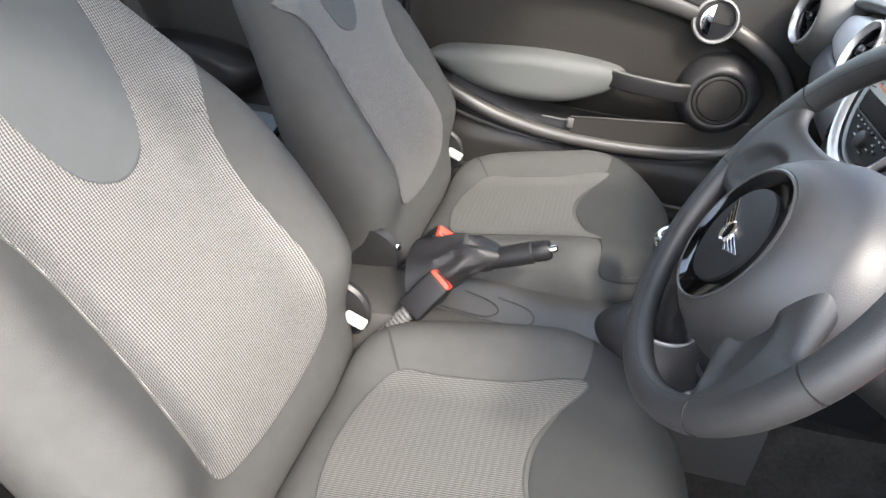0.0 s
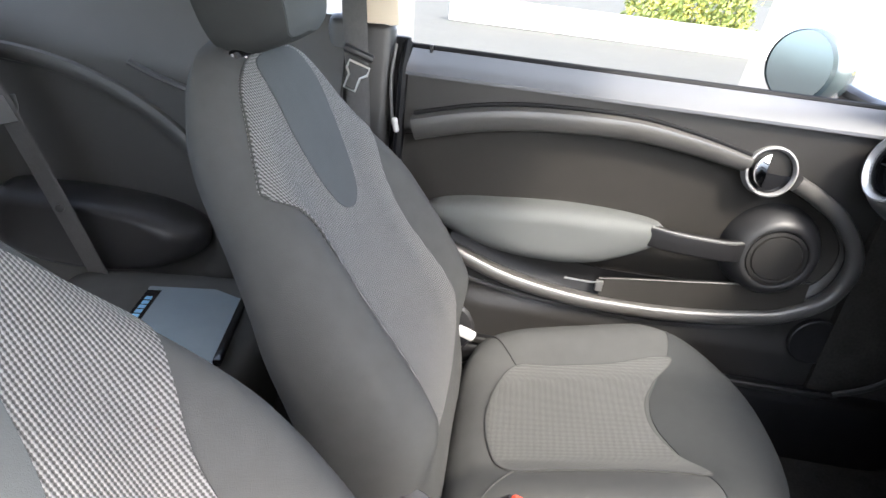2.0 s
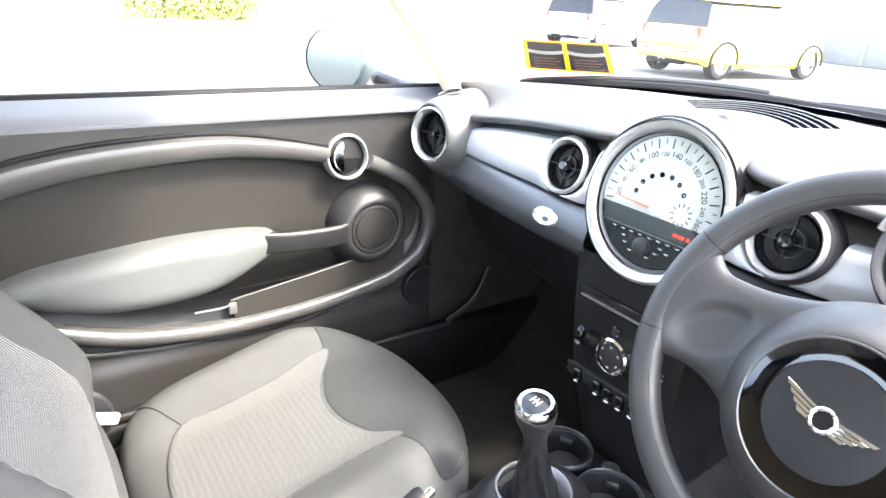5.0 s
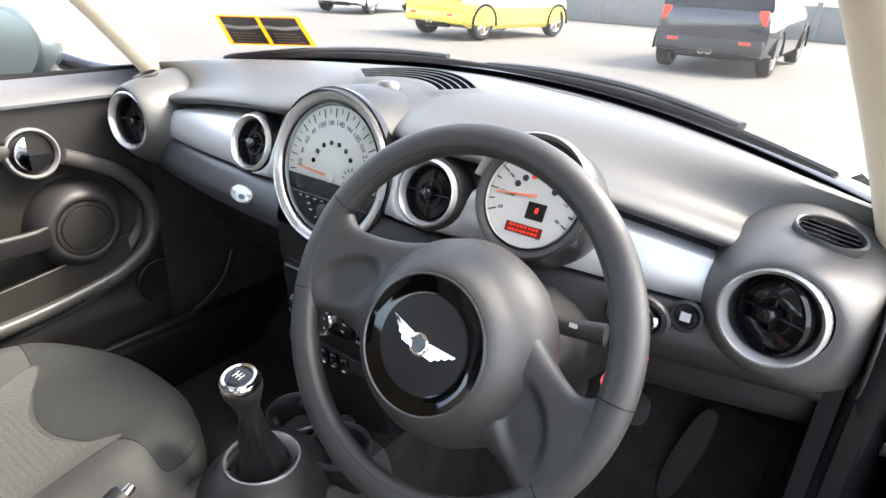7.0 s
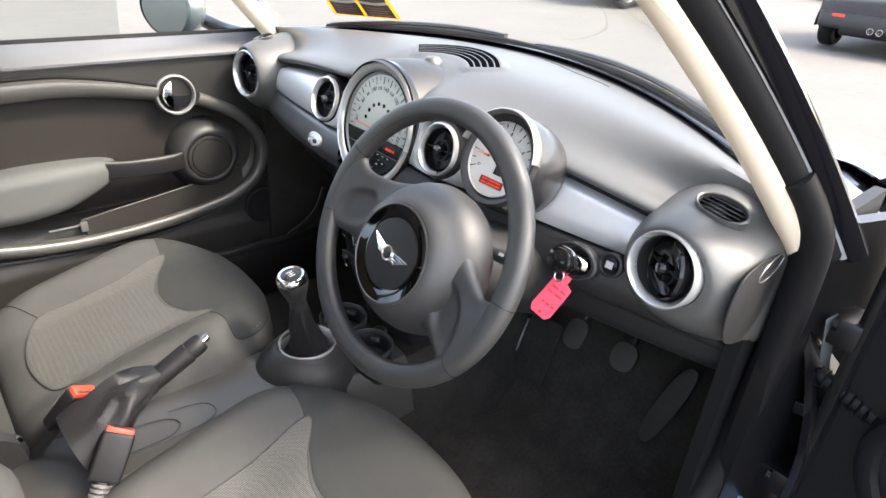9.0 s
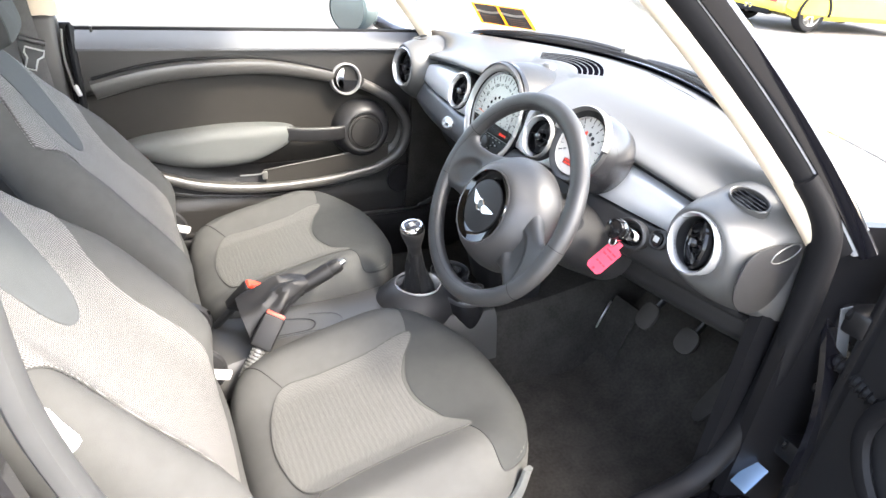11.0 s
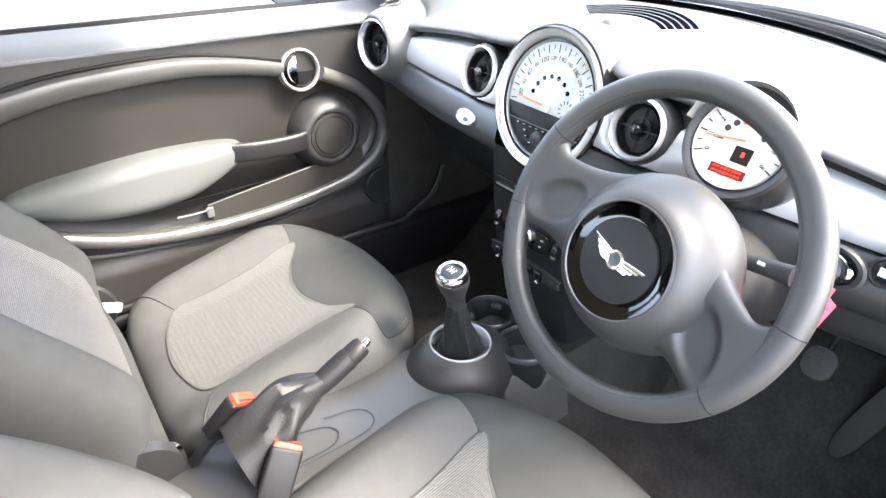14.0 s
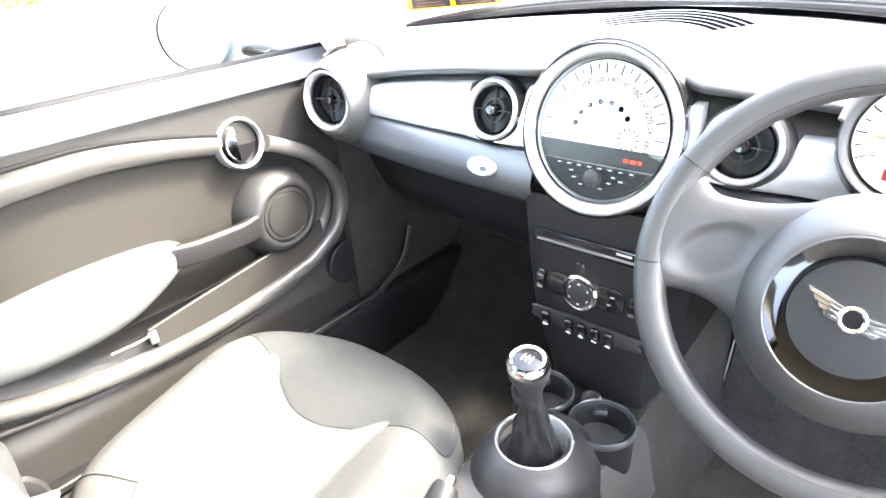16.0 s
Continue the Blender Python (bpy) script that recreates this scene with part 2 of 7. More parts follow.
def part(name, bm, mat, parent=None, label="", sharp=38):
    me = bpy.data.meshes.new(name)
    bm.normal_update()
    bm.to_mesh(me)
    bm.free()
    me.materials.append(mat)
    me.shade_smooth()
    me.set_sharp_from_angle(angle=radians(sharp))
    ob = new(name, me)
    if parent is not None:
        ob.parent = parent
        ob.matrix_parent_inverse = Matrix.Translation(-parent.location)
    if label:
        ob["label"] = label
    return ob


def axes_at(origin, z, x=(0, 0, 1)):
    """A pose whose z looks along z, and whose y is as near x as can be."""
    z = Vector(z).normalized()
    y = (Vector(x) - Vector(x).dot(z) * z).normalized()
    xx = y.cross(z)
    m = Matrix((xx, y, z)).transposed().to_4x4()
    m.translation = origin
    return m


def rings(bm, loops, close=True, cap0=False, cap1=False):
    """Skin between loops of points."""
    vs = [[bm.verts.new(p) for p in loop] for loop in loops]
    n = len(vs[0])
    for a, b in zip(vs, vs[1:]):
        for i in range(n if close else n - 1):
            j = (i + 1) % n
            bm.faces.new((a[i], a[j], b[j], b[i]))
    if cap0:
        bm.faces.new(list(reversed(vs[0])))
    if cap1:
        bm.faces.new(vs[-1])
    return bm


def revolve(profile, m=Matrix(), n=48, bm=None, sx=1.0, sy=1.0):
    """A turned shape: profile of (radius, height) about the pose's z."""
    bm = bm or bmesh.new()
    loops = []
    for r, h in profile:
        r = max(r, 0.0001)
        loops.append([m @ Vector((r * sx * math.cos(2 * math.pi * i / n), r * sy * math.sin(2 * math.pi * i / n), h)) for i in range(n)])
    rings(bm, loops, True, profile[0][0] < 0.001, profile[-1][0] < 0.001)
    return bm


def block(size, m=Matrix(), bevel=0.003, seg=2, bm=None):
    """A box with rounded edges."""
    tmp = bmesh.new()
    bmesh.ops.create_cube(tmp, size=1.0)
    bmesh.ops.scale(tmp, vec=size, verts=tmp.verts)
    if bevel:
        bmesh.ops.bevel(tmp, geom=list(tmp.edges), offset=min(bevel, min(size) * 0.45), segments=seg, profile=0.5, affect="EDGES")
    bmesh.ops.transform(tmp, matrix=m, verts=tmp.verts)
    if bm is None:
        return tmp
    me = bpy.data.meshes.new("tmp")
    tmp.to_mesh(me)
    tmp.free()
    bm.from_mesh(me)
    bpy.data.meshes.remove(me)
    return bm


def slab(outline, depth, m=Matrix(), bevel=0.002, seg=2, bm=None):
    """A plate: a flat outline given depth along the pose's z, with rounded rims."""
    tmp = bmesh.new()
    lo = [tmp.verts.new((x, y, 0)) for x, y in outline]
    f = tmp.faces.new(lo)
    r = bmesh.ops.extrude_face_region(tmp, geom=[f])
    bmesh.ops.translate(tmp, vec=(0, 0, depth), verts=[v for v in r["geom"] if isinstance(v, bmesh.types.BMVert)])
    bmesh.ops.recalc_face_normals(tmp, faces=tmp.faces)
    if bevel:
        es = [e for e in tmp.edges if len({round(v.co.z, 5) for v in e.verts}) == 1]
        bmesh.ops.bevel(tmp, geom=es, offset=bevel, segments=seg, profile=0.5, affect="EDGES")
    bmesh.ops.transform(tmp, matrix=m, verts=tmp.verts)
    if bm is None:
        return tmp
    me = bpy.data.meshes.new("tmp")
    tmp.to_mesh(me)
    tmp.free()
    bm.from_mesh(me)
    bpy.data.meshes.remove(me)
    return bm


def spline(pts, n=8, closed=False):
    """Points along a smooth curve through pts."""
    pts = [Vector(p) for p in pts]
    k = len(pts)
    out = []
    for i in range(k if closed else k - 1):
        if closed:
            p0, p1, p2, p3 = pts[i - 1], pts[i], pts[(i + 1) % k], pts[(i + 2) % k]
        else:
            p0, p1, p2, p3 = pts[max(i - 1, 0)], pts[i], pts[i + 1], pts[min(i + 2, k - 1)]
        for j in range(n):
            t = j / n
            out.append(0.5 * (2 * p1 + (p2 - p0) * t + (2 * p0 - 5 * p1 + 4 * p2 - p3) * t * t + (3 * p1 - p0 - 3 * p2 + p3) * t ** 3))
    if not closed:
        out.append(pts[-1])
    return out


def sweep(path, section, up=(0, 0, 1), closed=False, bm=None, scale=None, caps=True):
    """A moulding: a section of (side, up) points carried along a path."""
    bm = bm or bmesh.new()
    path = [Vector(p) for p in path]
    up = Vector(up)
    loops = []
    k = len(path)
    for i, p in enumerate(path):
        a = path[i - 1] if (i or closed) else path[0]
        b = path[(i + 1) % k] if (i < k - 1 or closed) else path[-1]
        d = (b - a).normalized()
        side = d.cross(up).normalized()
        u = side.cross(d)
        s = scale(i / (k - 1)) if scale else 1.0
        loops.append([p + side * x * s + u * y * s for x, y in section])
    if closed:
        loops.append([v.copy() for v in loops[0]])
    rings(bm, loops, True, caps and not closed, caps and not closed)
    bmesh.ops.recalc_face_normals(bm, faces=bm.faces)
    return bm


def round_section(a, b=None, n=12, p=2.0):
    b = a if b is None else b
    out = []
    for i in range(n):
        c, s = math.cos(2 * math.pi * i / n), math.sin(2 * math.pi * i / n)
        out.append((a * math.copysign(abs(c) ** (2 / p), c), b * math.copysign(abs(s) ** (2 / p), s)))
    return out


def ellipse(a, b, n=40, cx=0.0, cy=0.0, p=2.0):
    return [(cx + x, cy + y) for x, y in round_section(a, b, n, p)]


class Outline:
    """A closed smooth outline, star-shaped about its centre."""

    def __init__(self, pts, centre=(0, 0), n=10):
        self.c = Vector(centre)
        self.pts = [Vector((p.x, p.y)) for p in spline([(x, y, 0) for x, y in pts], n, True)]
        pol = sorted((math.atan2(p.y - self.c.y, p.x - self.c.x), (p - self.c).length) for p in self.pts)
        self.ang = [a for a, _ in pol]
        self.rad = [r for _, r in pol]
        self.ang = [self.ang[-1] - 2 * math.pi] + self.ang + [self.ang[0] + 2 * math.pi]
        self.rad = [self.rad[-1]] + self.rad + [self.rad[0]]

    def radius(self, a):
        return float(np.interp(a, self.ang, self.rad))

    def r(self, x, y):
        d = Vector((x, y)) - self.c
        return d.length / max(self.radius(math.atan2(d.y, d.x)), 1e-6)


def pillow(out, height, m, steps=14, side=((1.0, -0.03), (0.97, -0.08), (0.9, -0.1)), bm=None, deep=None):
    """A padded body: the outline filled with height(x, y), then turned down over its sides."""
    bm = bm or bmesh.new()
    loops = []
    for i in range(1, steps + 1):
        k = (i / steps) ** 0.75
        loops.append([m @ Vector((*(out.c + (p - out.c) * k), height(*(out.c + (p - out.c) * k)))) for p in out.pts])
    for k, h in side:
        loops.append([m @ Vector((*(out.c + (p - out.c) * k), height(*p) + h * (deep(*p) if deep else 1.0))) for p in out.pts])
    rings(bm, loops, True, True, True)
    bmesh.ops.recalc_face_normals(bm, faces=bm.faces)
    return bm


def patch(out, height, m, off=0.003, steps=12, sink=0.004):
    """A panel of cloth that lies on a padded body, tucked in at its seam."""
    bm = bmesh.new()
    loops = []
    for i in range(1, steps + 1):
        k = (i / steps) ** 0.8
        loops.append([m @ Vector((*(out.c + (p - out.c) * k), height(*(out.c + (p - out.c) * k)) + off)) for p in out.pts])
    loops.append([m @ Vector((*(out.c + (p - out.c) * 1.006), height(*p) + off * 0.8)) for p in out.pts])
    loops.append([m @ Vector((*(out.c + (p - out.c) * 1.009), height(*p) - sink)) for p in out.pts])
    rings(bm, loops, True, True, False)
    bmesh.ops.recalc_face_normals(bm, faces=bm.faces)
    return bm


def seam(pts, height, m, r=0.0016):
    """A stitched piping along points on a padded body."""
    path = [m @ Vector((p.x, p.y, height(p.x, p.y) + 0.001)) for p in spline([(x, y, 0) for x, y in pts], 8)]
    return sweep(path, round_section(r, n=6), up=m.to_3x3() @ Vector((0, 0, 1)))


def sheet(f, us, vs, thick=0.0, axis=(0, 0, 1)):
    """A surface f(u, v) over a grid, with a given thickness against axis."""
    bm = bmesh.new()
    top = [[bm.verts.new(f(u, v)) for v in vs] for u in us]
    for i in range(len(us) - 1):
        for j in range(len(vs) - 1):
            bm.faces.new((top[i][j], top[i + 1][j], top[i + 1][j + 1], top[i][j + 1]))
    bmesh.ops.recalc_face_normals(bm, faces=bm.faces)
    if thick:
        r = bmesh.ops.extrude_face_region(bm, geom=list(bm.faces))
        bmesh.ops.translate(bm, vec=Vector(axis) * thick, verts=[v for v in r["geom"] if isinstance(v, bmesh.types.BMVert)])
        bmesh.ops.recalc_face_normals(bm, faces=bm.faces)
    return bm


def lin(a, b, n):
    return [a + (b - a) * i / (n - 1) for i in range(n)]


def sstep(a, b, x):
    t = min(1.0, max(0.0, (x - a) / (b - a)))
    return t * t * (3 - 2 * t)


def words(text, size, m, mat, parent, name="lettering", depth=0.0003):
    """Lettering as a thin mesh."""
    cu = bpy.data.curves.new(name, "FONT")
    cu.body, cu.size, cu.extrude = text, size, depth
    cu.align_x, cu.align_y = "CENTER", "CENTER"
    ob = bpy.data.objects.new(name, cu)
    scene.collection.objects.link(ob)
    me = bpy.data.meshes.new_from_object(ob.evaluated_get(bpy.context.evaluated_depsgraph_get()))
    bpy.data.objects.remove(ob)
    bm = bmesh.new()
    bm.from_mesh(me)
    bpy.data.meshes.remove(me)
    bmesh.ops.transform(bm, matrix=m, verts=bm.verts)
    return part(name, bm, mat, parent)


# ---------- ground and car shell ----------
def glass_x(y):
    return 0.40 - 0.62 * y * y


def glass_z(y):
    return 0.985 - 0.09 * y * y


bm = sheet(lambda u, v: Vector((u, v, 0.02 * noise.noise((u * 0.1, v * 0.1, 0)) - 0.01)), lin(-40, 90, 66), lin(-60, 60, 61))
ground = tagged(part("ground", bm, M_ASPHALT), "pale sunlit concrete of a car yard", "ground", kind="structure")

bm = sheet(lambda u, v: Vector((u, v, 0.20 + 0.26 * sstep(0.22, 0.56, u))), lin(-1.5, 0.56, 40), lin(-0.66, 0.66, 20), -0.03)
floor = tagged(part("floor", bm, M_CARPET), "black carpeted car floor rising to the footwell", "floor", kind="structure")
bm = sheet(lambda u, v: Vector((0.50 + 0.04 * v, u, 0.2 + v * 0.62)), lin(-0.7, 0.7, 8), lin(0, 1, 6), 0.03, (1, 0, 0))
tagged(part("firewall", bm, M_CARPET), "black insulation mat behind the footwell", "bulkhead", kind="structure")


def pillar_line(s):
    """The windscreen pillar's inner line from the belt (0) to the roof (1), on the +y side."""
    return Vector((0.115 - 0.36 * s - 0.10 * s * s, 0.675 - 0.125 * s - 0.02 * s * s, 0.932 + 0.41 * s))


for name, side in (("pillar_front_passenger", 1), ("pillar_front_driver", -1)):
    fl = Vector((1, side, 1))
    p = thing(name, "ivory-trimmed windscreen pillar with black rubber door seal", "pillar", kind="structure")
    path = [pillar_line(s / 12) * fl for s in range(-1, 13)]
    part("pillar_trim", sweep([q + Vector((-0.002, -0.012 if side > 0 else 0.006, 0)) for q in path], round_section(0.022 if side > 0 else 0.0255, 0.020, 14, 2.6), up=(1, 0.9 * side, 0.6)), M_BEIGE, p, "ivory plastic pillar trim")
    part("pillar_seal", sweep([q + Vector((0.012, 0.0195 * side, -0.004)) for q in path], round_section(0.0140, 0.0155, 12, 3), up=(1, 0.9 * side, 0.6)), M_SEAL, p, "black rubber seal")
    part("pillar_bright_strip", sweep([q + Vector((0.026, 0.036 * side, -0.002)) for q in path], round_section(0.0055, 0.009, 8), up=(1, 0.9 * side, 0.6)), M_SILVER, p, "grey metal strip")
    part("pillar_outer", sweep([q + Vector((0.038, 0.042 * side, 0.0)) for q in path], round_section(0.012, 0.014, 10, 3), up=(1, 0.9 * side, 0.6)), M_PAINT, p, "gloss black outer pillar")

# roof
def roof_at(u, v):
    y = (v - 0.5) * 1.18
    return Vector((-0.33 - 0.05 * (1 - (2 * v - 1) ** 2) * (-1) - u * 1.75, y, 1.375 - 0.09 * (2 * v - 1) ** 2 + 0.02 * math.sin(math.pi * u) - 0.06 * u * u))


roof = thing("roof", "dark car roof with an ivory headliner", "roof", kind="structure")
part("headliner", sheet(roof_at, lin(0, 1, 20), lin(0, 1, 16), -0.012), M_BEIGE, roof, "ivory cloth headliner")
part("roof_skin", sheet(lambda u, v: roof_at(u, v) + Vector((0, 0, 0.03)), lin(0, 1, 20), lin(0, 1, 16), 0.012), M_PAINT, roof, "gloss black roof skin")
for side in (1, -1):
    rail = [Vector((-0.33 - 0.10 * i, side * (0.562 + 0.02 * math.sin(math.pi * i / 17)), 1.325 - 0.05 * (i / 17) ** 2)) for i in range(18)]
    part("roof_rail", sweep(rail, round_section(0.03, 0.035, 10, 3)), M_SEAL, roof, "black seal along the roof rail")

# windscreen: from the cowl to the roof's front edge
def screen_at(u, v):
    y = (u - 0.5) * 1.34 * (1 - 0.13 * v)
    base = Vector((glass_x(y), y, glass_z(y)))
    top = Vector((-0.29 - 0.10 * y * y / 0.3, y, 1.372 - 0.26 * y * y))
    return base.lerp(top, v) + Vector((0.02, 0, 0.02)) * math.sin(math.pi * v)


ws = tagged(part("windscreen", sheet(screen_at, lin(0, 1, 24), lin(0, 1, 12)), M_SCREENGLASS), "raked windscreen glass with a faint glare haze", "windscreen", kind="structure")
ws.visible_shadow = False
bm = sweep([screen_at(u, 0.012) + Vector((-0.002, 0, 0.004)) for u in lin(0, 1, 40)], round_section(0.012, 0.006, 8))
tagged(part("windscreen_seal", bm, M_GLOSSBLACK), "black glazing border at the windscreen base", "trim", kind="structure")


part("frit", sheet(lambda u, v: screen_at(u, 0.004 + 0.040 * v) + Vector((-0.004, 0, -0.004)), lin(0, 1, 40), lin(0, 1, 4)), M_SLOT, ws, "black printed border")


# ---------- bonnet and front wings, seen past the pillar and through the glass ----------
def bonnet_at(u, v):
    y = (v - 0.5) * 1.34
    x0 = glass_x(y) + 0.10
    x = x0 + u * (1.28 - 0.40 * y * y - x0)
    return Vector((x, y, 0.918 - 0.11 * y * y - 0.07 * u - 0.17 * u ** 4 - 0.04 * abs(2 * v - 1) ** 5))


car = thing("car_front", "gloss black bonnet and wings of the car", "car body", kind="structure")
part("bonnet", sheet(bonnet_at, lin(0, 1, 24), lin(0, 1, 24), -0.01), M_PAINT, car, "gloss black bonnet")
part("cowl", sheet(lambda u, v: Vector((glass_x((u - 0.5) * 1.34) + 0.005 + 0.12 * v, (u - 0.5) * 1.34, glass_z((u - 0.5) * 1.34) - 0.06)), lin(0, 1, 24), lin(0, 1, 4), -0.01), M_DARK, car, "black plastic scuttle panel")
for side in (1, -1):
    wing = sheet(lambda u, v: Vector((0.18 + u * 0.98, side * (0.665 + 0.10 * math.sin(min(1, v * 1.2) * math.pi * 0.5) + 0.02 * math.sin(u * math.pi)), 0.870 - 0.06 * u - 0.42 * v)), lin(0, 1, 16), lin(0, 1, 10), 0.01, (0, side, 0))
    part("wing", wing, M_PAINT, car, "gloss black front wing")
    arch = [Vector((0.62 + 0.37 * math.cos(a), side * 0.795, 0.33 + 0.37 * math.sin(a))) for a in lin(0.0, math.pi, 20)]
    part("wheel_arch", sweep(arch, round_section(0.035, 0.022, 8, 3), up=(0, 1, 0)), M_DARK, car, "black plastic wheel arch trim")
    lm = axes_at((0.98, side * 0.54, 0.755), (0.62, 0.12 * side, 0.75))
    lamp = part("headlight", revolve([(0.115, -0.03), (0.122, 0.0), (0.118, 0.008), (0.106, 0.010), (0.100, 0.0), (0.085, -0.02), (0.0, -0.03)], lm, 40, sy=1.25), M_CHROME, car, "chrome-ringed round headlight")
    part("lens", revolve([(0.104, 0.006), (0.08, 0.022), (0.04, 0.032), (0.0, 0.035)], lm, 32, sy=1.25), M_GLASS, lamp)

for side in (1, -1):
    for x in (0.62, -1.62):
        tm_ = Matrix(((1, 0, 0, x), (0, 0, side, side * 0.725), (0, 1, 0, 0.30), (0, 0, 0, 1)))
        ty = part("road_wheel", revolve([(0.19, 0.075), (0.215, 0.09), (0.27, 0.085), (0.298, 0.06), (0.30, -0.025), (0.27, -0.038), (0.19, -0.038), (0.0, -0.02)], tm_, 40), M_SEAL, car, "black tyre")
        part("wheel_disc", revolve([(0.195, 0.075), (0.18, 0.08), (0.15, 0.05), (0.05, 0.06), (0.0, 0.062)], tm_, 32), M_ANTHRA, ty)
    part("quarter_panel", sheet(lambda u, v: Vector((-0.97 - 1.08 * u, side * (0.735 + 0.06 * math.sin(math.pi * v) ** 0.8), 0.30 + 0.64 * v)), lin(0, 1, 10), lin(0, 1, 10), 0.01, (0, side, 0)), M_PAINT, car, "gloss black rear quarter panel")

# wipers
wip = thing("windscreen_wiper", "black wiper arm lying at the windscreen base", "wiper", group="wipers")
pth = [screen_at(u, 0.010 + 0.012 * math.sin(math.pi * k)) + Vector((0.012, 0, 0.008)) for k, u in ((i / 20, 0.06 + 0.46 * i / 20) for i in range(21))]
part("blade", sweep(pth, round_section(0.007, 0.008, 8)), M_SEAL, wip)
part("arm", sweep([p + Vector((0.012, 0, 0.005 + 0.007 * math.sin(i / 20 * math.pi))) for i, p in enumerate(pth)][4:], round_section(0.009, 0.006, 8)), M_DARK, wip)
wip2 = thing("windscreen_wiper", "black wiper arm lying at the windscreen base", "wiper", group="wipers")
pth = [screen_at(u, 0.010 + 0.012 * math.sin(math.pi * k)) + Vector((0.012, 0, 0.008)) for k, u in ((i / 20, 0.50 + 0.42 * i / 20) for i in range(21))]
part("blade", sweep(pth, round_section(0.007, 0.008, 8)), M_SEAL, wip2)
part("arm", sweep([p + Vector((0.012, 0, 0.005 + 0.007 * math.sin(i / 20 * math.pi))) for i, p in enumerate(pth)][4:], round_section(0.009, 0.006, 8)), M_DARK, wip2)


# ---------- seats ----------
def cushion_h(x, y):
    """Height of the cushion's top over its pose, x ahead and y to the left of the seat's middle."""
    r = CUSHION.r(x, y)
    dish = 0.042 * sstep(0.09, 0.21, abs(y)) * (1 - sstep(0.04, 0.22, x))
    lift = 0.245 * x - 0.35 * max(0.0, x - 0.10) ** 2 * 4
    edge = min(1.0, max(0.0, (r - 0.72) / 0.28))
    return lift + dish - 0.055 * (1 - math.sqrt(max(0.0, 1 - edge * edge)))


CUSHION = Outline([(-0.27, 0), (-0.26, 0.18), (-0.2, 0.25), (-0.05, 0.262), (0.09, 0.255), (0.185, 0.205), (0.236, 0.11), (0.249, 0),
                   (0.236, -0.11), (0.185, -0.205), (0.09, -0.255), (-0.05, -0.262), (-0.2, -0.25), (-0.26, -0.18)])


BACK = Outline([(0.0, -0.125), (0.205, -0.12), (0.252, -0.02), (0.264, 0.2), (0.248, 0.32), (0.205, 0.445), (0.158, 0.552), (0.094, 0.607), (0.0, 0.620),
                (-0.094, 0.607), (-0.158, 0.552), (-0.205, 0.445), (-0.248, 0.32), (-0.264, 0.2), (-0.252, -0.02), (-0.205, -0.12)], (0, 0.25))


def back_h(w, v):
    """How far the backrest's face stands out, w across and v up the back."""
    r = BACK.r(w, v)
    bolster = 0.046 * sstep(0.11, 0.22, abs(w)) * (1 - sstep(0.30, 0.56, v)) * sstep(-0.02, 0.10, v)
    lumbar = 0.030 * math.exp(-((v - 0.10) / 0.16) ** 2)
    edge = min(1.0, max(0.0, (r - 0.74) / 0.26))
    return 0.002 + bolster + lumbar - 0.050 * (1 - math.sqrt(max(0.0, 1 - edge * edge)))


RECLINE = 27.5


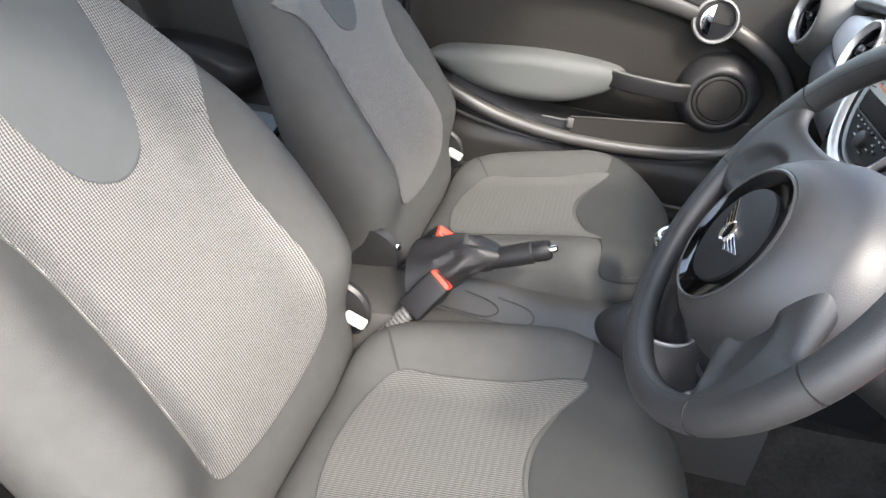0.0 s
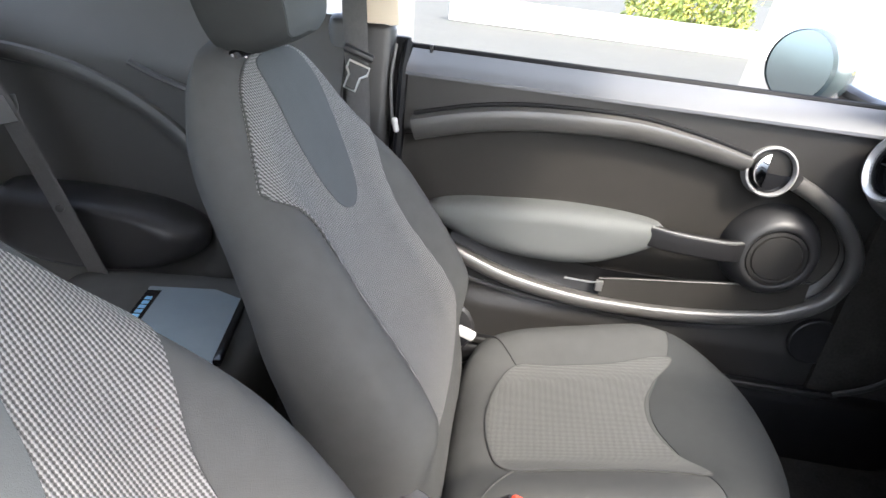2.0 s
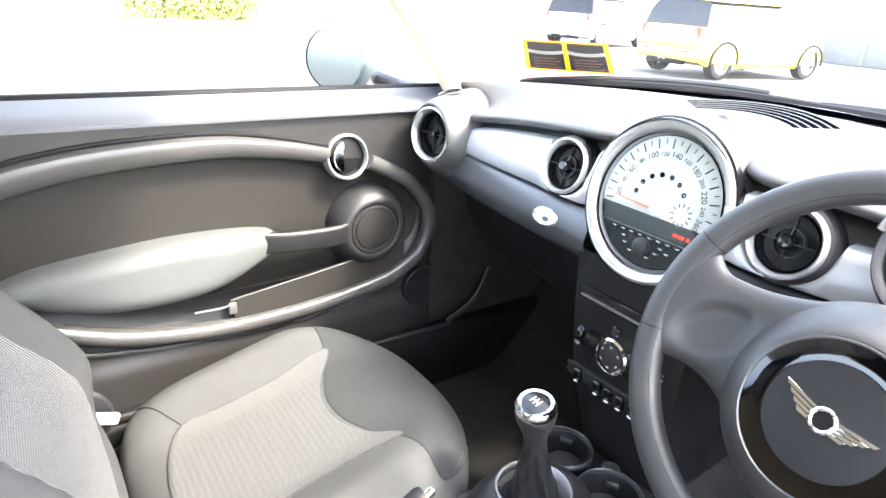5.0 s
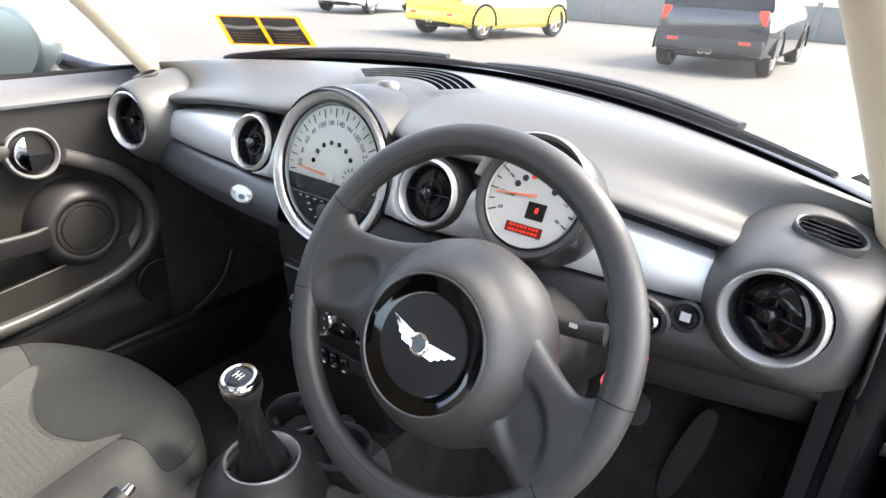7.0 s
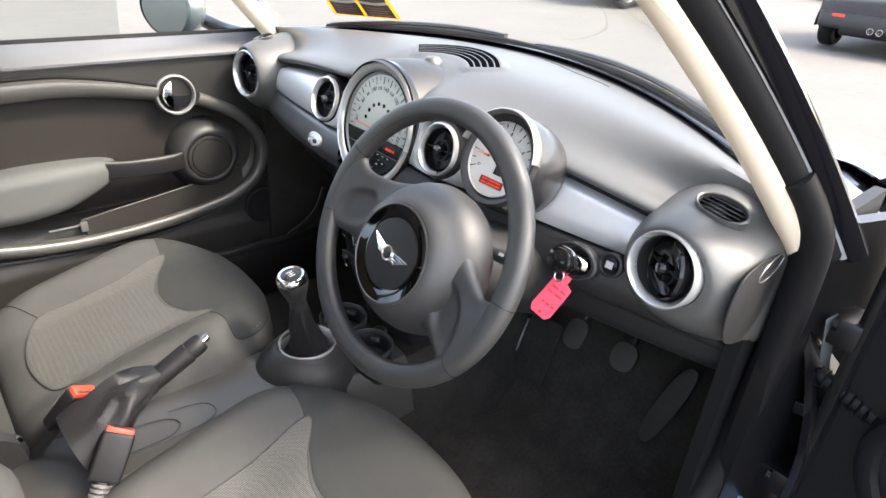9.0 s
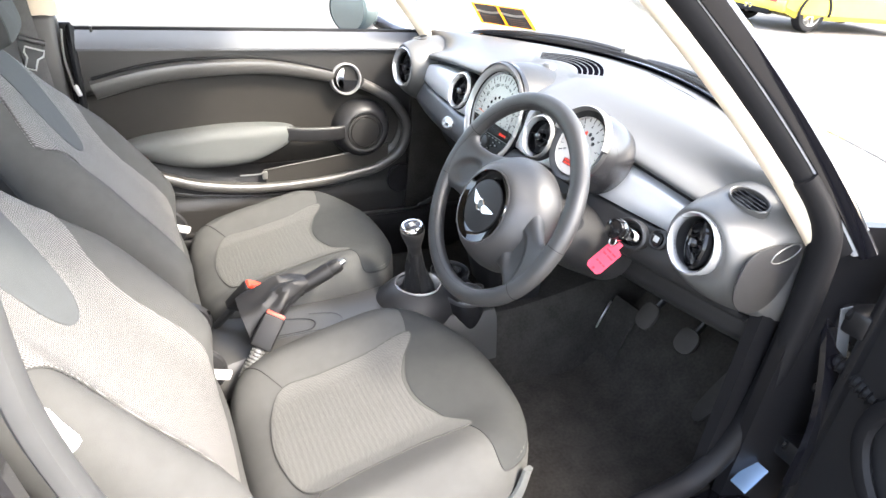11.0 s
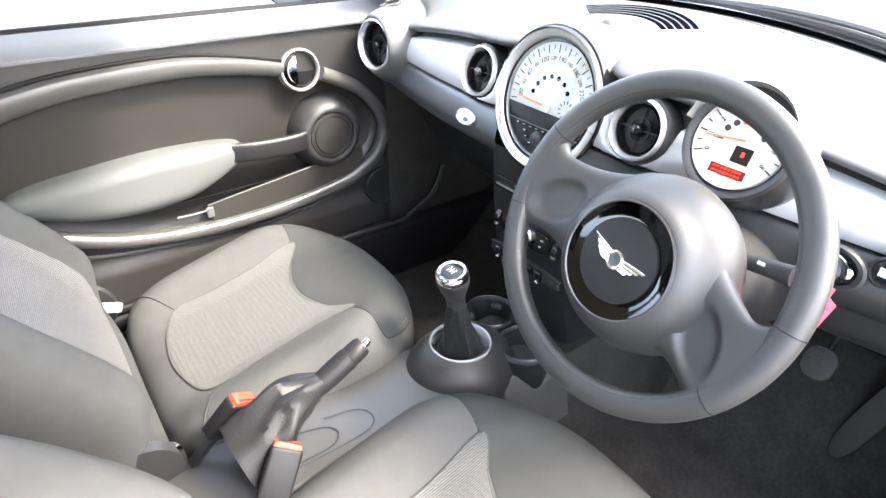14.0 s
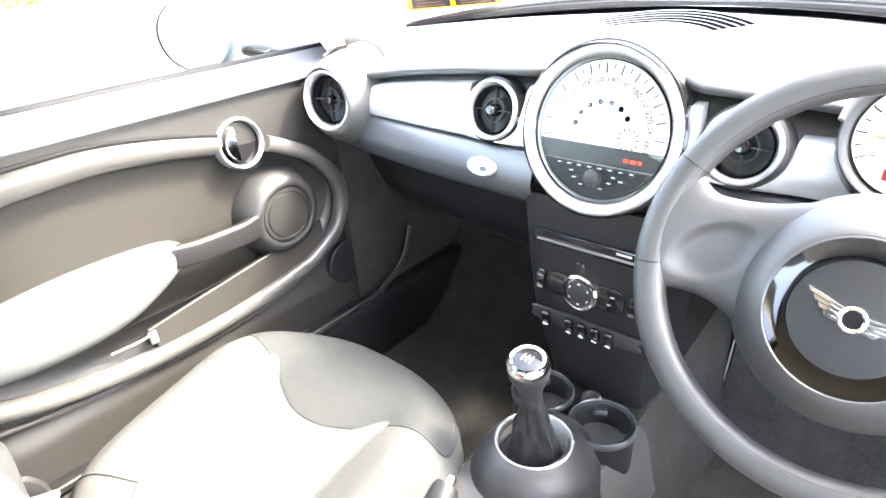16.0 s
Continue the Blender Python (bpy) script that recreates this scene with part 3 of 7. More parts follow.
def make_seat(yc, label):
    base = Vector((-0.40, yc, 0.20))
    s = thing("car_seat", label, "car seat", group="front seats", at=base)
    cm = Matrix.Translation((-0.408, yc, 0.468))
    part("cushion", pillow(CUSHION, cushion_h, cm, 24, side=((1.01, -0.03), (1.0, -0.09), (0.97, -0.15), (0.9, -0.17))), M_FABRIC, s, "dark grey knitted cloth cushion")
    ins = Outline([(0.100, 0.139), (0.066, 0.085), (0.043, 0.03), (0.043, -0.03), (0.066, -0.085), (0.100, -0.139), (0.0, -0.13), (-0.10, -0.128), (-0.165, -0.13),
                   (-0.195, -0.09), (-0.21, 0.0), (-0.195, 0.09), (-0.165, 0.13), (-0.10, 0.128), (0.0, 0.128)], (-0.08, 0), 6)
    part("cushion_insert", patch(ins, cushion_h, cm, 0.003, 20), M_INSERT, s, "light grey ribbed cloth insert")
    half = [(0.098, 0.148), (0.104, 0.200), (0.112, 0.240), (0.182, 0.201), (0.232, 0.108)]
    front = Outline([*half, (0.245, 0.0), *((x, -y) for x, y in reversed(half)), (0.073, -0.088), (0.052, -0.03), (0.052, 0.03), (0.073, 0.088)], (0.150, 0), 6)
    edge_ = [cm @ Vector((q.x, q.y, cushion_h(q.x, q.y) + 0.0015)) for q in ((ins.c + (p - ins.c) * 1.010) for p in ins.pts)]
    part("insert_seam", sweep(edge_, round_section(0.0015, n=8), up=(0, 0, 1), closed=True), M_SEAM, s, "dark sewn seam")
    part("cushion_front", patch(front, cushion_h, cm, 0.0015, sink=0.003), M_FABRIC2, s, "charcoal knitted cloth front panel")
    for sy in (1, -1):
        part("seam", seam([(-0.165, 0.132 * sy), (-0.19, 0.17 * sy), (-0.22, 0.22 * sy)], cushion_h, cm), M_SEAM, s)
    a = radians(RECLINE)
    # x of the pose runs across the seat, y up the back, z out of its face
    bmx = Matrix(((0, -math.sin(a), math.cos(a), -0.712), (1, 0, 0, yc), (0, math.cos(a), math.sin(a), 0.455), (0, 0, 0, 1)))
    part("backrest", pillow(BACK, back_h, bmx, 30, side=((1.005, -0.015), (0.985, -0.04), (0.94, -0.062), (0.86, -0.072)), deep=lambda w, v: float(np.interp(v, [-0.1, 0.1, 0.4, 0.6], [2.1, 1.9, 1.0, 0.45]))), M_FABRIC, s, "dark grey knitted cloth backrest")
    half = [(0.07, 0.58), (0.118, 0.555), (0.152, 0.510), (0.184, 0.462), (0.197, 0.434), (0.172, 0.400), (0.150, 0.345), (0.143, 0.27), (0.147, 0.20), (0.155, 0.12), (0.152, 0.06), (0.125, 0.015)]
    bi = Outline([(0.0, 0.585), *half, (0.0, 0.0), *((-w, v) for w, v in reversed(half))], (0, 0.3), 6)
    ring_ = [bmx @ Vector((q.x, q.y, back_h(q.x, q.y) + 0.002)) for q in ((bi.c + (p - bi.c) * 1.008) for p in bi.pts)]
    part("insert_piping", sweep(ring_, round_section(0.0011, n=8), up=bmx.to_3x3() @ Vector((0, 0, 1)), closed=True), M_FABRIC, s, "dark cloth piping")
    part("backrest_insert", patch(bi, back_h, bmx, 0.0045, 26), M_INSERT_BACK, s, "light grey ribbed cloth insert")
    half = [(0.060, 0.577), (0.077, 0.548), (0.079, 0.49), (0.072, 0.44), (0.059, 0.395), (0.037, 0.360)]
    tg = Outline([(0.0, 0.583), *half, (0.0, 0.346), *((-w, v) for w, v in reversed(half))], (0, 0.45), 6)
    part("backrest_tongue", patch(tg, lambda w, v: back_h(w, v) + 0.0045, bmx, 0.002, 20), M_TONGUE, s, "smooth blue-grey cloth tongue")
    half = [(0.068, -0.080), (0.098, -0.045), (0.104, 0.02), (0.092, 0.08), (0.050, 0.105)]
    hr = Outline([(0.0, -0.085), *half, (0.0, 0.108), *((-x, y) for x, y in reversed(half))])
    hm = bmx @ Matrix.Translation((0, 0.666, 0.036)) @ pose(0, 0, 0, 8, 0, 0)
    hh = lambda x, y: 0.045 - 0.05 * (1 - math.sqrt(max(0.0, 1 - min(1.0, max(0.0, (hr.r(x, y) - 0.55) / 0.45)) ** 2)))
    head = part("headrest", pillow(hr, hh, hm, side=((1.02, -0.022), (1.0, -0.046), (0.9, -0.062), (0.7, -0.068))), M_FABRIC2, s, "charcoal cloth headrest")
    hp = Outline([(0.0, -0.075), (0.065, -0.07), (0.08, 0.0), (0.06, 0.09), (0, 0.095), (-0.06, 0.09), (-0.08, 0.0), (-0.065, -0.07)])
    part("headrest_panel", patch(hp, hh, hm, 0.002), M_TONGUE, head, "smooth blue-grey cloth panel")
    for sy in (1, -1):
        post = [bmx @ Vector((0.062 * sy, h, -0.016)) for h in (0.56, 0.60, 0.64)]
        part("headrest_post", sweep(post, round_section(0.007, n=10)), M_CHROME, s, "chrome headrest post")
        part("post_collar", revolve([(0.024, 0.0), (0.024, 0.008), (0.018, 0.012), (0.008, 0.012), (0.008, 0)], axes_at(bmx @ Vector((0.062 * sy, 0.586, -0.022)), bmx.to_3x3() @ Vector((0, 1, 0))), 24, sy=0.6), M_GLOSSBLACK, s, "glossy collar of the headrest post")
        if sy > 0:
            part("release_tab", block((0.040, 0.012, 0.022), pose(-0.676, yc + 0.212 * sy, 0.440, 0, 20, 0), 0.005), M_WHITE, s, "white plastic tilt release tab")
        else:
            part("hinge_bolt", revolve([(0.0, 0.012), (0.006, 0.011), (0.008, 0.006), (0.008, -0.01)], axes_at((-0.672, yc + 0.238 * sy, 0.452), (0.3, sy, 0.4)), 16), M_CHROME, s, "bright hinge bolt")
        hinge = revolve([(0.0, 0.0), (0.055, 0.0), (0.06, 0.006), (0.055, 0.02), (0.0, 0.022)], axes_at((-0.72, yc + 0.235 * sy, 0.43), (0, sy, 0)), 28)
        part("hinge_cover", hinge, M_DARK, s, "black plastic hinge cover")
        part("side_trim", slab(spline_xy([(-0.24, 0.03), (-0.1, 0.055), (0.1, 0.045), (0.2, 0.02), (0.2, -0.03), (0.0, -0.05), (-0.22, -0.04)]), 0.02, Matrix(((1, 0, 0, -0.44), (0, 0, sy, yc + 0.235 * sy), (0, 1, 0, 0.31), (0, 0, 0, 1))), 0.006), M_DARK, s, "black plastic seat side trim")
        part("seat_rail", block((0.44, 0.03, 0.05), pose(-0.42, yc + 0.17 * sy, 0.225), 0.005), M_DARK, s, "dark steel seat rail")
    part("seat_frame", block((0.40, 0.36, 0.08), pose(-0.43, yc, 0.29), 0.02), M_DARK, s, "dark seat frame")
    return s


def spline_xy(pts, n=5):
    return [(p.x, p.y) for p in spline([(x, y, 0) for x, y in pts], n, True)]


pass_seat = make_seat(0.313, "dark grey cloth front passenger seat with pale ribbed inserts")
drv_seat = copy_thing(pass_seat, Matrix.Translation((-0.395, -0.345, 0.20)))
tagged(drv_seat, "dark grey cloth driver seat with pale ribbed inserts")
part("release_tab", block((0.046, 0.014, 0.026), pose(-0.672, -0.345 - 0.214, 0.445, 0, 20, 0), 0.005), M_WHITE, drv_seat, "white plastic tilt release tab")
part("airbag_tag", slab(spline_xy([(-0.011, -0.026), (0.011, -0.026), (0.012, 0.0), (0.011, 0.026), (-0.011, 0.026), (-0.012, 0.0)], 3), 0.003, axes_at((-0.873, -0.580, 0.784), (0.05, -0.80, 0.55), (0.55, -0.35, -0.75)), 0.001, 1), M_WHITE, drv_seat, "white woven tag on the bolster")
part("height_lever", sweep(spline([(-0.36, -0.592, 0.335), (-0.30, -0.594, 0.375), (-0.262, -0.592, 0.42), (-0.243, -0.586, 0.475)], 6), round_section(0.008, 0.019, 10, 3), scale=lambda t: 1 - 0.35 * t), M_ARMREST, drv_seat, "satin grey seat height lever")


# ---------- dashboard ----------
def trim_top(y):
    s = y * y
    return Vector((-0.008 + 0.24 * s, y, 0.942 - 0.20 * s))


def trim_bot(y):
    s = y * y
    return Vector((-0.037 + 0.29 * s, y, 0.856 - 0.075 * s))


def dash_profile(y):
    """Points of the padded top, from the windscreen to the brow and under it."""
    s = y * y
    t = trim_top(y)
    brow = t + Vector((-0.012, 0, 0.022))
    g = Vector((glass_x(y) - 0.014, y, glass_z(y) + 0.004))
    mid = brow.lerp(g, 0.45)
    mid.z = max(brow.z, g.z) + 0.018 - 0.02 * s
    brow.x += 0.035 * sstep(0.108, 0.085, abs(y))          # makes room for the middle dial
    pts = spline([g, mid, brow + Vector((0.05, 0, 0.020)), brow + Vector((0.012, 0, 0.010)), brow, brow + Vector((0.012, 0, -0.010)), t + Vector((max(0.03, brow.x - t.x + 0.02), 0, 0.006))], 5)
    return pts


dash = thing("dashboard", "black moulded dashboard with silver trim and round dials", "dashboard")
YS = lin(-0.655, 0.655, 67)
bm = bmesh.new()
rings(bm, [dash_profile(y) for y in YS], False)
bmesh.ops.recalc_face_normals(bm, faces=bm.faces)
part("top_pad", bm, M_PAD, dash, "soft charcoal dashboard top pad")


def lip_profile(y):
    """The rounded lip that stands out under the trim strip."""
    b, t = trim_bot(y), trim_top(y)
    k = [t + Vector((0.03, 0, 0.008)), t + Vector((0.012, 0, -0.004)), b + Vector((0.012, 0, 0.004)), b + Vector((-0.007, 0, -0.004)), b + Vector((-0.020, 0, -0.034)), b + Vector((-0.021, 0, -0.052)), b + Vector((-0.010, 0, -0.074)), b + Vector((0.010, 0, -0.084))]
    return spline(k, 4)


def lower_profile(y, knee):
    """The panel under the lip: over the driver's knees, or set back as the glovebox."""
    b, s = trim_bot(y), y * y
    k = [b + Vector((-0.004, 0, -0.070)), b + Vector((0.006, 0, -0.086))]
    if knee:
        k += [Vector((0.02 + 0.22 * s, y, 0.74)), Vector((0.05 + 0.2 * s, y, 0.68)), Vector((0.13 + 0.2 * s, y, 0.645)), Vector((0.42, y, 0.64))]
    else:
        k += [Vector((0.045 + 0.20 * s, y, 0.738)), Vector((0.075 + 0.2 * s, y, 0.66)), Vector((0.15 + 0.18 * s, y, 0.585)), Vector((0.42, y, 0.58))]
    return spline(k, 4)


for nm, ys, lab in (("glovebox_panel", lin(0.09, 0.645, 28), "glovebox panel blackened for the shade under the lip"), ("knee_panel", lin(-0.645, -0.09, 28), "black knee panel under the column")):
    bm = bmesh.new()
    rings(bm, [lower_profile(y, ys[0] < 0) for y in ys], False)
    bmesh.ops.recalc_face_normals(bm, faces=bm.faces)
    # glovebox takes the blacker plastic: shade under the lip is in its colour
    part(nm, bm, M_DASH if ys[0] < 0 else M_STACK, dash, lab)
    bm = bmesh.new()
    rings(bm, [lip_profile(y) for y in ys], False)
    bmesh.ops.recalc_face_normals(bm, faces=bm.faces)
    # only the passenger lip carries the sky's reflection in its colour
    part("dash_lip", bm, M_LIP_SKY if ys[0] > 0 else M_DASH, dash, "satin charcoal lip under the trim strip")


def trim_strip(ys):
    """A padded strip between the trim lines."""
    loops = []
    for i, y in enumerate(ys):
        e = min(1.0, 3.2 * math.sqrt(max(0.0, min(i, len(ys) - 1 - i) / (len(ys) - 1))) + 0.45)
        t, b = trim_top(y), trim_bot(y)
        c = (t + b) / 2
        t, b = c + (t - c) * e, c + (b - c) * e
        dy = abs(abs(y) - 0.174)
        if dy < 0.052:
            lo = 0.905 - math.sqrt(0.052 ** 2 - dy * dy) + 0.004
            t = b.lerp(t, min(1.0, max(0.06, (lo - b.z) / (t.z - b.z))))
        if -0.300 < y < -0.212:
            t = b.lerp(t, min(1.0, (0.914 - b.z) / (t.z - b.z)))
        n = Vector((-1, 0, 0.25)).normalized()
        loops.append([t + Vector((0.012, 0, 0)), t.lerp(b, 0.03) + n * 0.004, t.lerp(b, 0.12) + n * 0.009, t.lerp(b, 0.35) + n * 0.012, t.lerp(b, 0.65) + n * 0.012, t.lerp(b, 0.88) + n * 0.009, t.lerp(b, 0.97) + n * 0.004, b + Vector((0.012, 0, 0))])
    bm = bmesh.new()
    rings(bm, loops, True, True, True)
    bmesh.ops.recalc_face_normals(bm, faces=bm.faces)
    return bm


part("passenger_trim_strip", trim_strip(lin(0.095, 0.545, 70)), M_SILVER, dash, "silver painted trim strip")
part("driver_trim_strip", trim_strip(lin(-0.53, -0.095, 70)), M_SILVER, dash, "silver painted trim strip")

# end pods round the outer vents: they swell from the vent's ring to the dash's flat end
POD_AT = [-180, -150, -120, -90, -60, -30, 0, 30, 60, 90, 120, 150, 180]
POD_R = [0.110, 0.125, 0.140, 0.150, 0.170, 0.172, 0.146, 0.112, 0.102, 0.100, 0.098, 0.100, 0.110]
POD_C = Vector((0.0, 0.584, 0.868))


def pod_point(a, s, side):
    """A place on the pod: a turns from outwards (0) to up (90 degrees), s runs back from the ring."""
    r0 = 0.0505 if side < 0 else 0.0575
    r = r0 + (float(np.interp(math.degrees(a), POD_AT, POD_R)) - r0) * s ** 0.55
    y, z = POD_C.y + r * math.cos(a), POD_C.z + r * math.sin(a)
    over = y - 0.660
    if over > 0:
        y = 0.660 + 0.010 * (1 - math.exp(-over / 0.010))
    return Vector((-0.010 + 0.21 * s, side * y, z))


for side in (1, -1):
    loops = [[pod_point(a, 0.0, side) + Vector((0.016, 0, 0)) for a in lin(-math.pi, math.pi, 65)[:-1]]]
    loops += [[pod_point(a, s, side) + Vector((0.004 * math.exp(-s * 90), 0, 0)) for a in lin(-math.pi, math.pi, 65)[:-1]] for s in [0.0, 0.004, 0.012, 0.025, 0.045, 0.07, 0.1, 0.14, 0.19, 0.25, 0.32, 0.42, 0.55, 0.7, 0.85, 1.0]]
    bm = bmesh.new()
    rings(bm, loops, True, False, True)
    bmesh.ops.recalc_face_normals(bm, faces=bm.faces)
    part("end_pod", bm, M_PAD, dash, "rounded charcoal pod round the outer vent", 50)
    lid = part("fuse_lid", slab(spline_xy([(-0.066, -0.020), (-0.058, 0.030), (-0.020, 0.046), (0.045, 0.040), (0.062, 0.004), (0.042, -0.050), (0.006, -0.072), (-0.045, -0.055)]), 0.003, Matrix(((1, 0, 0, 0.062), (0, 0, side, side * 0.668), (0, 1, 0, 0.853), (0, 0, 0, 1))), 0.0012, 2), M_DASH, dash, "charcoal lid in the dash end")
    part("lid_rim", sweep([Vector((0.085 + 0.030 * math.cos(a), side * 0.6715, 0.882 + 0.013 * math.sin(a) + 0.006 * math.cos(a))) for a in lin(0, 2 * math.pi, 33)[:-1]], round_section(0.0012, n=6), up=(0, 1, 0), closed=True), M_ANTHRA, lid)


def air_vent(centre, n, r, tilted=False, deep=0.035):
    """A round eyeball vent: silver ring, dark throat, vanes and a knob."""
    m = axes_at(centre, n)
    v = part("air_vent", revolve([(r * 1.02, -0.03), (r * 1.04, -0.002), (r * 1.02, 0.005), (r * 0.96, 0.0065), (r * 0.87, 0.0), (r * 0.855, -0.006)], m, 48), M_RING, dash, "satin silver vent ring")
    part("throat", revolve([(r * 0.862, -0.003), (r * 0.83, -deep), (r * 0.4, -deep * 1.4), (0.0, -deep * 1.4)], m, 40), M_DARK, v, "black vent throat")
    e = m @ (pose(0, 0, -0.008, 0, -28, 0) if tilted else pose(0, 0, -0.34 * deep, 0, 0, 0))
    part("eyeball", revolve([(r * 0.79, -0.006), (r * 0.82, 0.0), (r * 0.78, 0.004), (r * 0.75, 0.0), (r * 0.73, -0.012)], e, 40), M_GLOSSBLACK, v, "glossy black eyeball rim")
    bmv = bmesh.new()
    for a in (0, 90):
        block((r * 1.48, 0.0018, 0.010), e @ pose(0, 0, -0.004, 0, 0, a), 0.0008, 1, bmv)
    for q in (0.40,):
        tor = [e @ Vector((r * q * math.cos(t), r * q * math.sin(t), -0.005)) for t in lin(0, 2 * math.pi, 25)[:-1]]
        sweep(tor, round_section(0.0012, 0.005, 6), up=e.to_3x3() @ Vector((0, 0, 1)), closed=True, bm=bmv)
    part("vane", bmv, M_DARK, v, "crossed black vent vanes")
    if tilted:
        for k, (a0, a1) in enumerate(((20, 165), (200, 330))):
            wedge = [(r * 0.70 * math.cos(radians(a)), r * 0.70 * math.sin(radians(a))) for a in lin(a0, a1, 14)] + [(r * 0.24 * math.cos(radians(a)), r * (0.24 * math.sin(radians(a)) + (0.10 if k == 0 else -0.1))) for a in lin(a1 - 12, a0 + 12, 12)]
            part("wedge_vane", slab(wedge, 0.005, e @ pose(0, 0, 0.003, -14 if k == 0 else 12, 0, 0), 0.0015), M_GLOSSBLACK, v, "glossy curved vane")
    part("knob", revolve([(0.0, 0.012), (0.006, 0.0115), (0.0085, 0.008), (0.009, 0.002), (0.010, -0.006)], e, 20), M_GLOSSBLACK, v, "glossy vent knob")
    return v


air_vent((-0.008, -0.581, 0.868), (-1, 0.10, 0.13), 0.0490, True)
air_vent((-0.008, 0.580, 0.866), (-1, -0.14, 0.10), 0.0555)
air_vent((-0.030, 0.174, 0.903), (-1, 0.0, 0.30), 0.0425, deep=0.016)
air_vent((-0.030, -0.174, 0.903), (-1, 0.0, 0.30), 0.0425, deep=0.016)
for y in (0.174, -0.174):
    m = axes_at((-0.030, y, 0.903), (-1, 0, 0.30))
    part("vent_housing", revolve([(0.051, -0.05), (0.051, -0.014), (0.048, -0.004), (0.0435, -0.002)], m, 40), M_GLOSSBLACK if y > 0 else M_DASH, dash, "dark housing round the vent")

# small side demisters on the pods
for side in (1, -1):
    m = axes_at((0.053, side * 0.606, 0.9455), (-0.30, 0.16 * side, 0.94), (1, 0, 0.3))
    d = part("demister", revolve([(0.030, -0.014), (0.0310, 0.0), (0.0295, 0.002), (0.0278, 0.001), (0.0270, -0.008), (0.0, -0.009)], m, 36, sx=1.12, sy=0.72), M_CONSOLE, dash, "small oval demister outlet")
    part("demister_well", revolve([(0.0274, -0.0045), (0.0, -0.005)], m, 30, sx=1.12, sy=0.72), M_SEAL, d)
    for k in (-0.0115, -0.004, 0.0035, 0.011):
        part("slat", block((0.056 * math.sqrt(1 - (k / 0.0185) ** 2), 0.0022, 0.005), m @ pose(0, k, -0.0025, 20, 0, 0), 0.0008, 1), M_GLOSSBLACK, d)

# windscreen defroster outlet in the middle of the pad
def pad_z(x, y):
    pr = dash_profile(y)[:16]
    return float(np.interp(-x, [-p.x for p in pr], [p.z for p in pr]))


def on_grille(u, k):
    """A place on the crescent outlet, which tips up towards the windscreen: u from end to end, k from its inner to its outer rim."""
    x = 0.143 + 0.065 * k - (0.031 + 0.027 * k) * u * u
    return Vector((x, (0.071 + 0.046 * k) * u - 0.008, 1.0042 + 0.125 * (x - 0.125)))


# black sheet just under the bars paints the shade in the slots
grille = part("defroster_grille", sheet(on_grille, lin(-1, 1, 31), lin(0, 1, 6), -0.016), M_SLOT, dash, "crescent defroster outlet with its slot shade in black")
for i in range(6):
    part("grille_bar", sweep([on_grille(u, i / 5) + Vector((0, 0, 0.0004)) for u in lin(-1, 1, 31)], round_section(0.0013 if 0 < i < 5 else 0.0026, 0.0006, 6)), M_PAD, grille)
edge = [on_grille(u, 1) for u in lin(-1, 1, 31)] + [on_grille(1, k) for k in (0.75, 0.5, 0.25)] + [on_grille(u, 0) for u in lin(1, -1, 31)] + [on_grille(-1, k) for k in (0.25, 0.5, 0.75)]
collar = []
for grow, fall in ((0.0, 0.0), (0.002, 0.02), (0.007, 0.4), (0.013, 0.85), (0.020, 1.03)):
    loop = []
    for i, p in enumerate(edge):
        along = edge[(i + 1) % len(edge)] - edge[i - 1]
        q = p + Vector((along.y, -along.x, 0)).normalized() * grow
        low = pad_z(q.x, q.y)
        q.z = p.z + 0.0006 + (low - p.z - 0.0006) * fall if low < p.z else low + 0.0004
        loop.append(q)
    collar.append(loop)
bm = bmesh.new()
rings(bm, collar, True, False, False)
bmesh.ops.recalc_face_normals(bm, faces=bm.faces)
part("outlet_surround", bm, M_PAD, grille, "charcoal pad raised round the outlet", 60)

part("pad_crack", sweep([Vector((x, y, pad_z(x, y) + 0.0004)) for x, y in ((0.345 - 0.06 * t + 0.004 * math.sin(9 * t), -0.06 - 0.20 * t) for t in lin(0, 1, 15))], round_section(0.0008, 0.0006, 5)), M_SEAL, dash, "fine dark crack in the pad")

# ---- speedometer in the middle
sm = axes_at((-0.036, 0.0, 0.898), (-math.cos(radians(13.3)), 0, math.sin(radians(13.3))))
speedo = part("speedometer", revolve([(0.1125, -0.018), (0.1125, -0.004), (0.1105, 0.003), (0.107, 0.0055), (0.1015, 0.0045), (0.0965, -0.001), (0.0955, -0.004)], sm, 72), M_RING, dash, "large round speedometer with satin silver bezel")
part("bezel_edge", revolve([(0.1130, -0.03), (0.1155, -0.006), (0.1148, 0.0), (0.1120, 0.0015)], sm, 72), M_GLOSSBLACK, speedo, "thin dark edge of the bezel")
part("bezel_slope", revolve([(0.0962, -0.003), (0.0935, -0.006), (0.0915, -0.010), (0.0905, -0.014)], sm, 72), M_SLOPE, speedo, "grey slope inside the bezel")
cow = [(0.1135, -0.01), (0.1165, -0.05), (0.116, -0.09), (0.110, -0.125), (0.097, -0.155), (0.07, -0.18), (0.0, -0.195)]
part("cowl", revolve(cow, sm @ pose(0, -0.004, 0, 11, 0, 0), 56), M_DASH, speedo, "charcoal cowl behind the dial")
part("light_sensor", revolve([(0.019, -0.010), (0.0175, 0.002), (0.012, 0.008), (0.0, 0.010)], pose(0.096, 0.0, pad_z(0.096, 0.0) + 0.004), 28), M_PAD, speedo, "small charcoal light sensor dome")


